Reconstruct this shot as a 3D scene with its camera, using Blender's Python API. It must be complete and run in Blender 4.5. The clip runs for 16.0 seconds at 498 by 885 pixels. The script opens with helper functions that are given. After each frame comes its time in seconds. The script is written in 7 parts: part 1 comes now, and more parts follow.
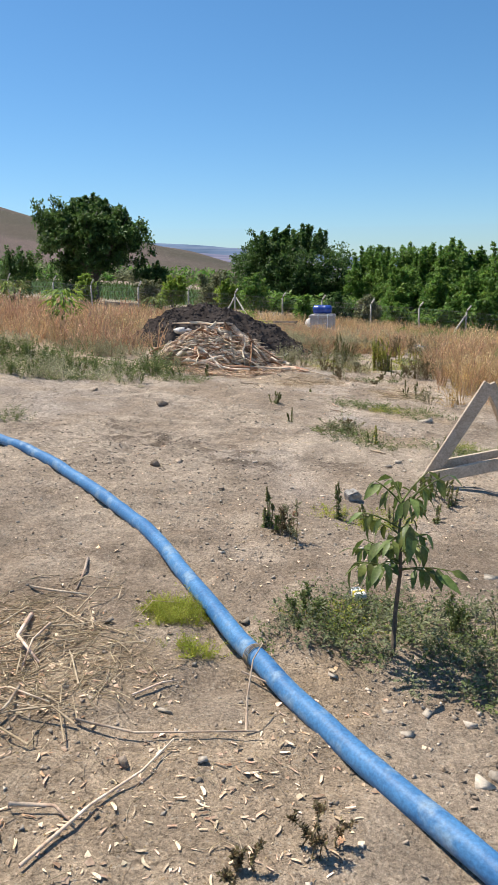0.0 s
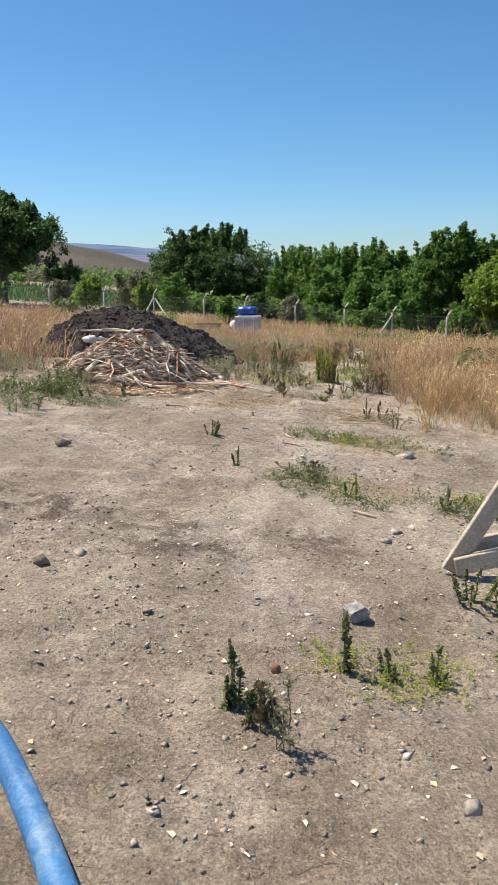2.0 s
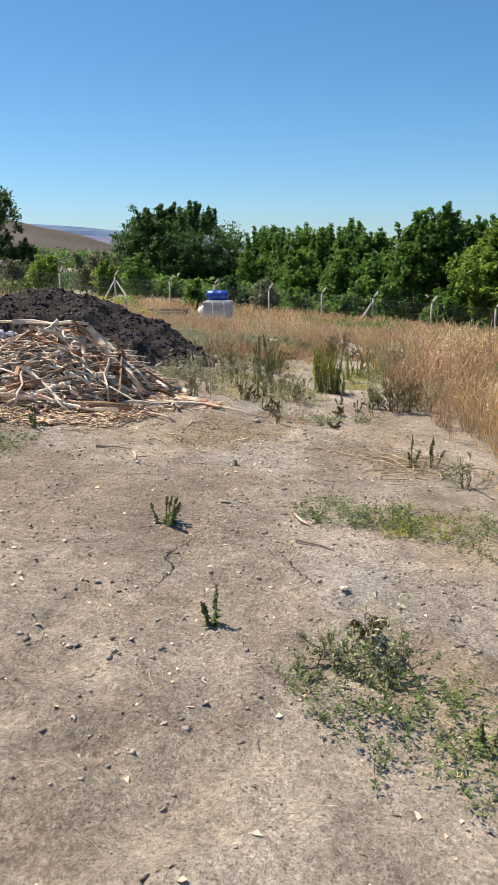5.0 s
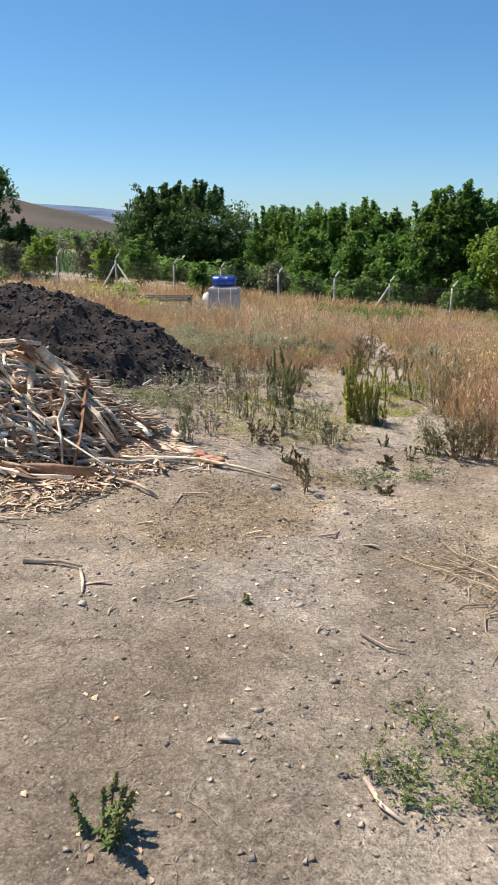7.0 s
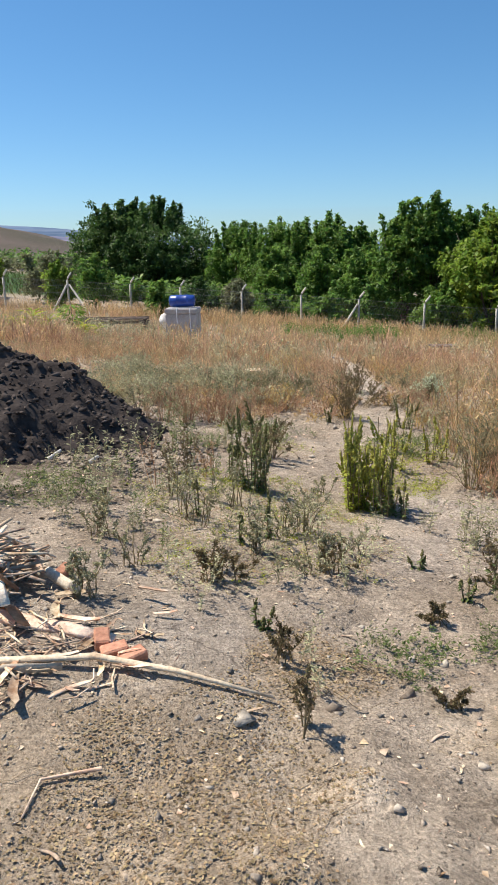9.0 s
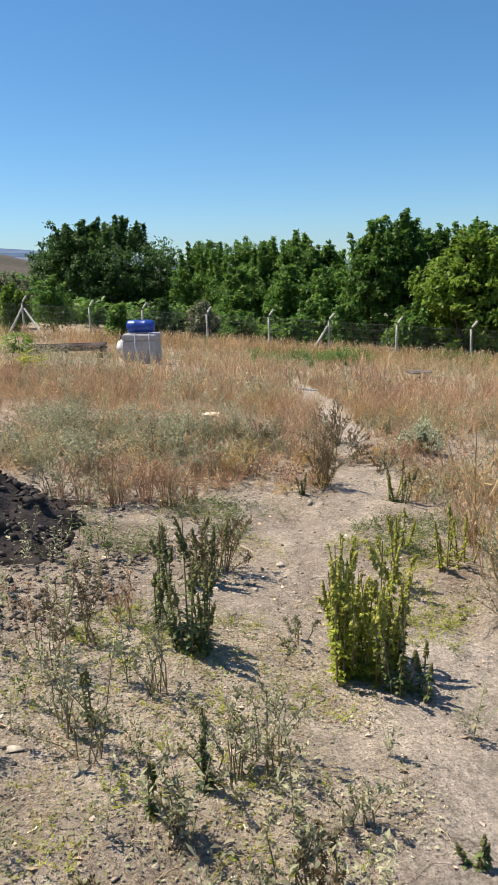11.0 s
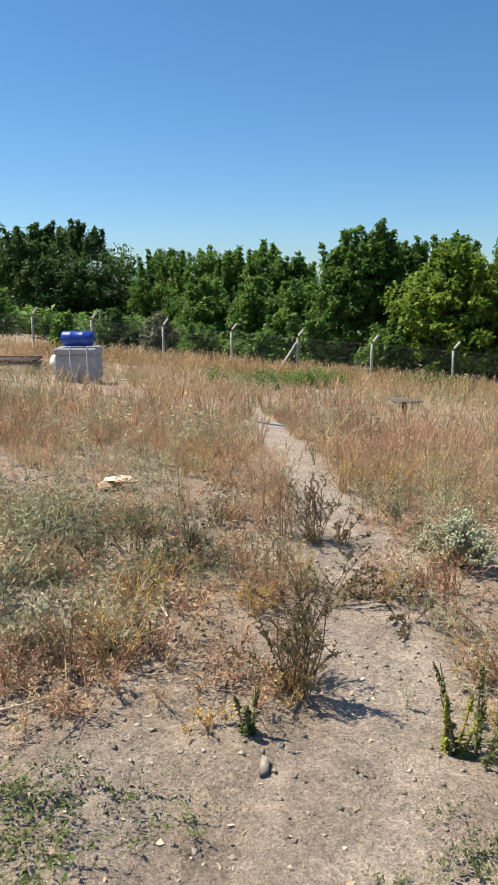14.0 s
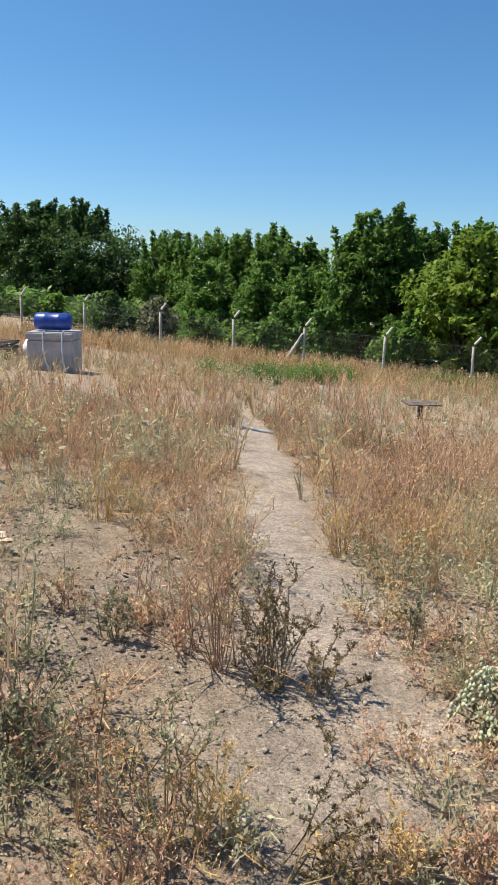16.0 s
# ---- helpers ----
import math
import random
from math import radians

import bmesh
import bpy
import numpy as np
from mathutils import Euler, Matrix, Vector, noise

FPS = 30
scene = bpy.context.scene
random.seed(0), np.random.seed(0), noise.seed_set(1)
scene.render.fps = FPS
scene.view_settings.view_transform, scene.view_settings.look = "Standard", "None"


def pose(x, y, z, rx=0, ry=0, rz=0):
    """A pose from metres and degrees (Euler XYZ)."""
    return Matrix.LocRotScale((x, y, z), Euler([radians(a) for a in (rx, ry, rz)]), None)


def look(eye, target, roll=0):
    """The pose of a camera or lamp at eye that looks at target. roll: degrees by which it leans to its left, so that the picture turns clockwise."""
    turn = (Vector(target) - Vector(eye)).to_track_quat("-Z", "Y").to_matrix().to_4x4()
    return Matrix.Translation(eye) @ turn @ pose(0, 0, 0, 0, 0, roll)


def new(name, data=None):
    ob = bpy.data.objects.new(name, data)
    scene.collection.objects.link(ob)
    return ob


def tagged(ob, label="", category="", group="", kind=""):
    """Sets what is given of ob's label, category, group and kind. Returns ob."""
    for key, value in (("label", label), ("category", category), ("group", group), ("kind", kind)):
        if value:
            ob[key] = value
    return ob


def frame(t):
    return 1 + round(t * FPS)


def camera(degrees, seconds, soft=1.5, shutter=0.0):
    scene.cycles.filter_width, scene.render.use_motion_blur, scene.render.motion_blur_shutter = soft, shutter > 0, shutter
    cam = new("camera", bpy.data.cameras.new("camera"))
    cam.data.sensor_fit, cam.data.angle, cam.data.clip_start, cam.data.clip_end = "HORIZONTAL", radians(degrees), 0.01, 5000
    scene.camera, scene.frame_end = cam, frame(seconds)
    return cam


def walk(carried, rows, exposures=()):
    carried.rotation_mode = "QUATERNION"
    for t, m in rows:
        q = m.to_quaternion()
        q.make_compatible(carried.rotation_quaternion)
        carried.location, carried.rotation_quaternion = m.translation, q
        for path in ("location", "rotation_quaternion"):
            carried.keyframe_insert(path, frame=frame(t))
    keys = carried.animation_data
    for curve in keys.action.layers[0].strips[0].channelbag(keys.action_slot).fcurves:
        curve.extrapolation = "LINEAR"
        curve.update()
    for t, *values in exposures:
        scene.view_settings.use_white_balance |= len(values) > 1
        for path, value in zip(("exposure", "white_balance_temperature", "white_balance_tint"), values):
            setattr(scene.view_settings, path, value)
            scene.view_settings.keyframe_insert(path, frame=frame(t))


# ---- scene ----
cam = camera(38.1, 16.0, soft=0.7)
walk(cam, [
    (0.0, pose(0.835, -2.177, 1.521, 76.78, 0.73, 9.01)),
    (0.5, pose(0.762, -1.630, 1.492, 76.66, 0.91, 7.75)),
    (1.0, pose(0.673, -1.172, 1.509, 77.05, 0.10, 5.50)),
    (1.5, pose(0.532, -0.698, 1.482, 77.17, 0.07, 3.75)),
    (2.0, pose(0.431, -0.142, 1.471, 76.75, 0.64, 2.68)),
    (2.5, pose(0.279, 0.380, 1.405, 76.59, 1.12, 2.13)),
    (3.0, pose(0.261, 0.949, 1.384, 76.06, 1.01, 1.01)),
    (3.5, pose(0.204, 1.473, 1.326, 76.41, 0.59, -0.01)),
    (4.0, pose(0.183, 2.062, 1.294, 76.76, 0.49, -0.03)),
    (4.2, pose(0.184, 2.309, 1.298, 76.92, 0.39, -0.20)),
    (6.3, pose(0.194, 4.477, 1.361, 72.66, -0.57, 1.22)),
    (6.5, pose(0.194, 4.735, 1.388, 72.71, -0.38, 1.04)),
    (7.0, pose(0.123, 5.318, 1.399, 74.07, 0.07, 0.81)),
    (7.5, pose(0.142, 5.935, 1.354, 75.16, 0.63, 0.61)),
    (8.0, pose(0.114, 6.549, 1.313, 75.34, 1.00, 0.17)),
    (8.5, pose(0.194, 7.193, 1.282, 75.29, 0.79, -0.81)),
    (9.0, pose(0.195, 7.781, 1.301, 75.37, 0.95, -2.08)),
    (9.2, pose(0.211, 8.001, 1.318, 75.50, 1.52, -2.44)),
    (11.3, pose(0.455, 9.909, 1.373, 77.40, 1.24, -4.79)),
    (11.5, pose(0.456, 10.139, 1.395, 77.76, 1.14, -5.01)),
    (12.0, pose(0.528, 10.749, 1.346, 77.84, 0.30, -6.49)),
    (12.5, pose(0.602, 11.315, 1.303, 77.30, -0.04, -8.23)),
    (13.0, pose(0.778, 11.868, 1.211, 77.06, -0.04, -8.31)),
    (13.5, pose(0.866, 12.483, 1.161, 77.27, -0.02, -7.79)),
    (14.0, pose(1.019, 13.026, 1.141, 77.91, -0.20, -6.98)),
    (14.5, pose(1.177, 13.558, 1.174, 78.33, -0.50, -6.82)),
    (15.0, pose(1.324, 14.054, 1.111, 78.44, -0.77, -6.04)),
    (15.5, pose(1.508, 14.643, 1.040, 78.20, -1.33, -4.93)),
    (16.0, pose(1.678, 15.236, 0.970, 77.06, -1.73, -5.87)),
])

# ---------- light ----------
SUN_AZ, SUN_EL = -64.0, 61.0          # degrees from +y towards +x, and above the horizon
scene.view_settings.exposure = 0.31
world = bpy.data.worlds.new("sky")
scene.world = world
world.use_nodes = True
wn = world.node_tree
sky = wn.nodes.new("ShaderNodeTexSky")
sky.sky_type, sky.sun_disc = 'NISHITA', False
sky.sun_elevation, sky.sun_rotation = radians(SUN_EL), radians(SUN_AZ)
sky.altitude, sky.air_density, sky.dust_density, sky.ozone_density = 1200, 1.05, 1.05, 1.5
deep = wn.nodes.new("ShaderNodeHueSaturation")
deep.inputs["Hue"].default_value, deep.inputs["Saturation"].default_value = 0.487, 1.16
tint = wn.nodes.new("ShaderNodeMix")
tint.data_type, tint.blend_type = 'RGBA', 'MULTIPLY'
tint.inputs[0].default_value, tint.inputs[7].default_value = 1.0, (0.74, 0.94, 1.17, 1)
wn.links.new(sky.outputs[0], deep.inputs["Color"])
wn.links.new(deep.outputs[0], tint.inputs[6])
wn.links.new(tint.outputs[2], wn.nodes["Background"].inputs[0])
wn.nodes["Background"].inputs[1].default_value = 0.092
sun = new("sun", bpy.data.lights.new("sun", 'SUN'))
sun.data.energy, sun.data.angle, sun.data.color = 4.9, radians(0.53), (1.0, 0.92, 0.79)
sd = Vector((math.sin(radians(SUN_AZ)) * math.cos(radians(SUN_EL)), math.cos(radians(SUN_AZ)) * math.cos(radians(SUN_EL)), math.sin(radians(SUN_EL))))
sun.matrix_world = look(sd * 60, (0, 0, 0))

# ---------- tools ----------
rng = np.random.default_rng(7)
TA, TB = math.tan(radians(4.5)), math.tan(radians(1.2))


def smooth(a, b, x):
    u = np.clip((np.asarray(x, float) - a) / (b - a), 0, 1)
    return u * u * (3 - 2 * u)


LATTICE = np.random.default_rng(3).random((256, 256))


def vnoise(x, y, cell, shift=0):
    """Smooth value noise from 0 to 1 with cells of that size in metres."""
    x, y = np.asarray(x, float) / cell + shift * 17.3, np.asarray(y, float) / cell + shift * 9.7
    xi, yi = np.floor(x).astype(int), np.floor(y).astype(int)
    u, v = x - xi, y - yi
    u, v = u * u * (3 - 2 * u), v * v * (3 - 2 * v)
    g = lambda i, j: LATTICE[i % 256, j % 256]
    return (g(xi, yi) * (1 - u) + g(xi + 1, yi) * u) * (1 - v) + (g(xi, yi + 1) * (1 - u) + g(xi + 1, yi + 1) * u) * v


def ease(v, flat, more):
    """v up to flat, then levelling out within more beyond it."""
    a = np.abs(v)
    return np.sign(v) * np.where(a <= flat, a, flat + more * (1 - np.exp(-(np.maximum(a, flat) - flat) / more)))


def gz(x, y):
    """Height of the ground: a slope that falls to the right and ahead, bumps, and the hills far off."""
    x, y = np.asarray(x, float), np.asarray(y, float)
    z = -TA * ease(x, 35, 40) - TB * ease(y, 60, 60) - 1.15 * smooth(12, 44, y)
    r, az = np.hypot(x, y), np.degrees(np.arctan2(x, np.maximum(y, 1e-3)))
    near = 1 - smooth(40, 90, r)
    z = z + near * (0.10 * (vnoise(x, y, 2.3) - 0.5) * smooth(6, 20, y) + 0.016 * (vnoise(x, y, 0.55, 1) - 0.5) + 0.014 * (vnoise(x, y, 0.17, 2) - 0.5))
    for cx, cy, rad, up in ((0.95, 10.4, 0.6, -0.065), (1.2, 12.55, 0.7, -0.075), (-0.5, 10.4, 0.7, 0.085), (0.08, 7.35, 0.7, 0.045), (1.18, 14.8, 0.45, -0.08), (0.6, 19.1, 0.9, 0.02)):
        z = z + up * np.exp(-((x - cx) ** 2 + (y - cy) ** 2) / rad ** 2)
    rise = np.clip((-8.5 - az) * 0.26, -0.6, 6.5) * smooth(-140, -70, az)
    ridge = np.tan(np.radians(rise)) * np.minimum(r, 900) * smooth(150, 820, r)
    rough = (vnoise(x, y, 140, 4) - 0.5) * 16 * smooth(250, 700, r) + (vnoise(x, y, 45, 5) - 0.5) * 4 * smooth(200, 500, r)
    return z + ridge + rough * smooth(-6, -12, az) - 30 * smooth(900, 2600, r)


def grid_mesh(name, V, F, mats, index=None, flat=True):
    """A mesh from arrays of points and quads."""
    me = bpy.data.meshes.new(name)
    V, F = np.asarray(V, np.float32), np.asarray(F, np.int32)
    k = F.shape[1]
    me.vertices.add(len(V))
    me.vertices.foreach_set("co", V.ravel())
    me.loops.add(F.size)
    me.loops.foreach_set("vertex_index", F.ravel())
    me.polygons.add(len(F))
    me.polygons.foreach_set("loop_start", np.arange(0, F.size, k, dtype=np.int32))
    if not flat:
        me.polygons.foreach_set("use_smooth", np.ones(len(F), bool))
    for m in (mats if isinstance(mats, (list, tuple)) else [mats]):
        me.materials.append(m)
    if index is not None:
        me.polygons.foreach_set("material_index", np.asarray(index, np.int32))
    me.update(calc_edges=True)
    me.validate()
    return me


class Quads:
    """Collects quads: blades, tubes, leaves and lumps."""

    def __init__(self):
        self.v, self.f = [], []

    def quad(self, *p):
        n = len(self.v)
        self.v += [tuple(q) for q in p]
        self.f.append((n, n + 1, n + 2, n + 3))

    def blade(self, a, b, w0, w1, side):
        a, b, s = np.asarray(a, float), np.asarray(b, float), np.asarray(side, float)
        self.quad(a - s * w0, a + s * w0, b + s * w1, b - s * w1)

    def tube(self, pts, radii, n=5, cap=True, squash=1.0, twist=0.0):
        pts = [np.asarray(p, float) for p in pts]
        base = len(self.v)
        for i, p in enumerate(pts):
            d = pts[min(i + 1, len(pts) - 1)] - pts[max(i - 1, 0)]
            d = d / (np.linalg.norm(d) + 1e-9)
            ref = np.array((0, 0, 1.0)) if abs(d[2]) < 0.9 else np.array((1.0, 0, 0))
            u = np.cross(d, ref); u /= np.linalg.norm(u) + 1e-9; w = np.cross(u, d)
            for k in range(n):
                a = 2 * math.pi * k / n + twist * i
                self.v.append(tuple(p + radii[i] * (u * math.cos(a) + w * math.sin(a) * squash)))
        for i in range(len(pts) - 1):
            for k in range(n):
                a, b = base + i * n + k, base + i * n + (k + 1) % n
                self.f.append((a, b, b + n, a + n))
        if cap:
            for i, o in ((0, 0), (len(pts) - 1, (len(pts) - 1) * n)):
                c = len(self.v)
                self.v.append(tuple(pts[i]))
                for k in range(0, n - 1, 2):
                    self.f.append((c, base + o + k, base + o + (k + 1) % n, base + o + (k + 2) % n))

    def leaf(self, p, d, up, length, width, droop=0.25, fold=0.25):
        """A leaf with a folded midrib, from its stalk p along d."""
        p, d, up = np.asarray(p, float), np.asarray(d, float), np.asarray(up, float)
        d = d / np.linalg.norm(d)
        s = np.cross(d, up); s /= (np.linalg.norm(s) + 1e-9); n = np.cross(s, d)
        b = len(self.v)
        for u, w in ((0, 0.06), (0.35, 1), (0.72, 0.72), (1, 0.04)):
            c = p + d * length * u - n * length * droop * u * u
            e = s * width * w * 0.5
            lift = n * width * w * fold
            self.v += [tuple(c - e + lift), tuple(c), tuple(c + e + lift)]
        for i in range(3):
            for k in range(2):
                a = b + i * 3 + k
                self.f.append((a, a + 1, a + 4, a + 3))

    def lump(self, c, r, rnd, rings=4, n=6):
        """A rough stone or clod round c."""
        c = np.asarray(c, float); r = np.broadcast_to(np.asarray(r, float), 3)
        b = len(self.v)
        for i in range(rings + 1):
            th = math.pi * (0.06 + 0.88 * i / rings)
            for k in range(n):
                a = 2 * math.pi * k / n + i * 0.3
                q = np.array((math.sin(th) * math.cos(a), math.sin(th) * math.sin(a), math.cos(th)))
                self.v.append(tuple(c + q * r * (0.72 + 0.5 * rnd.random())))
        for i in range(rings):
            for k in range(n):
                a, e = b + i * n + k, b + i * n + (k + 1) % n
                self.f.append((a, a + n, e + n, e))
        for o in (0, rings * n):
            for k in range(1, n - 2, 2):
                self.f.append((b + o, b + o + k, b + o + k + 1, b + o + k + 2))

    def arrays(self):
        return np.array(self.v, float), np.array(self.f, int)

    def mesh(self, name, mat, flat=True):
        return grid_mesh(name, *self.arrays(), mat, flat=flat)


def spread(templates, x, y, z, turn, size, lean=0.0, seed=0):
    """Copies of template quads at many places, as one set of arrays."""
    rnd = np.random.default_rng(seed)
    pick = rnd.integers(0, len(templates), len(x))
    VV, FF, o = [], [], 0
    for k, (V, F) in enumerate(templates):
        i = np.nonzero(pick == k)[0]
        if not len(i):
            continue
        c, s = np.cos(turn[i])[:, None], np.sin(turn[i])[:, None]
        sc = np.asarray(size)[i][:, None]
        lx, ly = rnd.normal(0, lean, (len(i), 1)), rnd.normal(0, lean, (len(i), 1))
        X = (V[None, :, 0] * c - V[None, :, 1] * s) * sc
        Y = (V[None, :, 0] * s + V[None, :, 1] * c) * sc
        Z = V[None, :, 2] * sc
        P = np.stack([X + lx * Z + x[i][:, None], Y + ly * Z + y[i][:, None], Z + z[i][:, None]], -1)
        FF.append((F[None] + (np.arange(len(i)) * len(V))[:, None, None] + o).reshape(-1, F.shape[1]))
        VV.append(P.reshape(-1, 3))
        o += P.shape[0] * P.shape[1]
    return np.concatenate(VV), np.concatenate(FF)


def hull(size, n, seed):
    """An angular stone: the hull of random points, as points and triangles."""
    rnd = np.random.default_rng(seed)
    bm = bmesh.new()
    for p in rnd.normal(0, 1, (n, 3)):
        bm.verts.new(Vector(p).normalized() * (0.8 + 0.35 * rnd.random()))
    out = bmesh.ops.convex_hull(bm, input=bm.verts[:])
    bmesh.ops.delete(bm, geom=[g for g in out["geom_interior"] if isinstance(g, bmesh.types.BMVert)], context='VERTS')
    bmesh.ops.triangulate(bm, faces=bm.faces[:])
    bm.verts.index_update()
    V = np.array([v.co[:] for v in bm.verts]) * np.asarray(size)
    F = np.array([[v.index for v in f.verts] for f in bm.faces])
    bm.free()
    return V, F


def thing(name, x, y, z, label, category, group="", kind="", turn=0.0):
    ob = new(name)
    ob.matrix_world = pose(x, y, z, 0, 0, turn)
    return tagged(ob, label, category, group, kind)


def part(name, me, parent, label="", m=None):
    ob = new(name, me)
    ob.parent = parent
    if m is not None:
        ob.matrix_basis = m
    return tagged(ob, label)


def boxed(lo, hi, bev=0.01, seg=2):
    """A bevelled box as a bmesh."""
    bm = bmesh.new()
    bmesh.ops.create_cube(bm, size=1)
    lo, hi = Vector(lo), Vector(hi)
    for v in bm.verts:
        v.co = Vector([lo[i] + (v.co[i] + 0.5) * (hi[i] - lo[i]) for i in range(3)])
    bmesh.ops.bevel(bm, geom=bm.edges[:], offset=bev, segments=seg, affect='EDGES')
    return bm


def bm_mesh(name, bm, mat):
    me = bpy.data.meshes.new(name)
    bm.to_mesh(me)
    bm.free()
    me.materials.append(mat)
    return me


# ---------- materials ----------
def material(name, dark, light, scale=8.0, rough=0.9, bump=0.3, grain=60.0, vary=0.0, island=0.0, thin=0.0, metal=0.0, hue=0.0, spec=0.3, third=None, third_scale=0.6):
    """Two-scale mottled surface; vary and island change the brightness from piece to piece, thin lets light through, third is a broad stain."""
    m = bpy.data.materials.new(name)
    m.use_nodes = True
    t, N = m.node_tree, m.node_tree.nodes
    P = N["Principled BSDF"]
    L = t.links.new
    pos = N.new("ShaderNodeNewGeometry").outputs["Position"]

    def noisy(s, detail, rough_=0.6):
        n = N.new("ShaderNodeTexNoise")
        n.inputs["Scale"].default_value, n.inputs["Detail"].default_value, n.inputs["Roughness"].default_value = s, detail, rough_
        L(pos, n.inputs["Vector"])
        return n.outputs["Fac"]

    def mix(kind, fac, a, b):
        x = N.new("ShaderNodeMix")
        x.data_type, x.blend_type = 'RGBA', kind
        for s, v in ((0, fac), (6, a), (7, b)):
            if isinstance(v, bpy.types.NodeSocket):
                L(v, x.inputs[s])
            elif s == 0:
                x.inputs[0].default_value = v
            else:
                x.inputs[s].default_value = (*v, 1)
        return x.outputs[2]

    def ramp(v, lo, hi, a=0.0, b=1.0):
        r = N.new("ShaderNodeMapRange")
        for i, q in enumerate((lo, hi, a, b)):
            r.inputs[i + 1].default_value = q
        L(v, r.inputs[0])
        return r.outputs[0]

    col = mix('MIX', ramp(noisy(scale, 4), 0.35, 0.65), dark, light)
    if third:
        col = mix('MIX', ramp(noisy(third_scale, 3), 0.52, 0.66), col, third)
    g = ramp(noisy(grain, 3), 0.25, 0.75, 0.72, 1.28)
    cg = N.new("ShaderNodeCombineColor")
    for i in range(3):
        L(g, cg.inputs[i])
    col = mix('MULTIPLY', 1.0, col, cg.outputs[0])
    if vary or island:
        src = N.new("ShaderNodeObjectInfo").outputs["Random"] if vary else N.new("ShaderNodeNewGeometry").outputs["Random Per Island"]
        q = vary or island
        h = N.new("ShaderNodeHueSaturation")
        L(ramp(src, 0, 1, 1 - q, 1 + q), h.inputs["Value"])
        if hue:
            s2 = N.new("ShaderNodeMath"); s2.operation = 'FRACT'
            s1 = N.new("ShaderNodeMath"); s1.operation = 'MULTIPLY'; s1.inputs[1].default_value = 7.31
            L(src, s1.inputs[0]); L(s1.outputs[0], s2.inputs[0])
            L(ramp(s2.outputs[0], 0, 1, 0.5 - hue, 0.5 + hue), h.inputs["Hue"])
        L(col, h.inputs["Color"])
        col = h.outputs[0]
    L(col, P.inputs["Base Color"])
    P.inputs["Roughness"].default_value, P.inputs["Metallic"].default_value = rough, metal
    P.inputs["Specular IOR Level"].default_value = spec
    if bump:
        b = N.new("ShaderNodeBump")
        b.inputs["Strength"].default_value, b.inputs["Distance"].default_value = bump, 0.6 / grain
        L(noisy(grain * 0.6, 5), b.inputs["Height"])
        L(b.outputs[0], P.inputs["Normal"])
    if thin:
        tr, ms = N.new("ShaderNodeBsdfTranslucent"), N.new("ShaderNodeMixShader")
        L(col, tr.inputs[0])
        ms.inputs[0].default_value = thin
        L(P.outputs[0], ms.inputs[1]); L(tr.outputs[0], ms.inputs[2])
        L(ms.outputs[0], N["Material Output"].inputs[0])
    return m


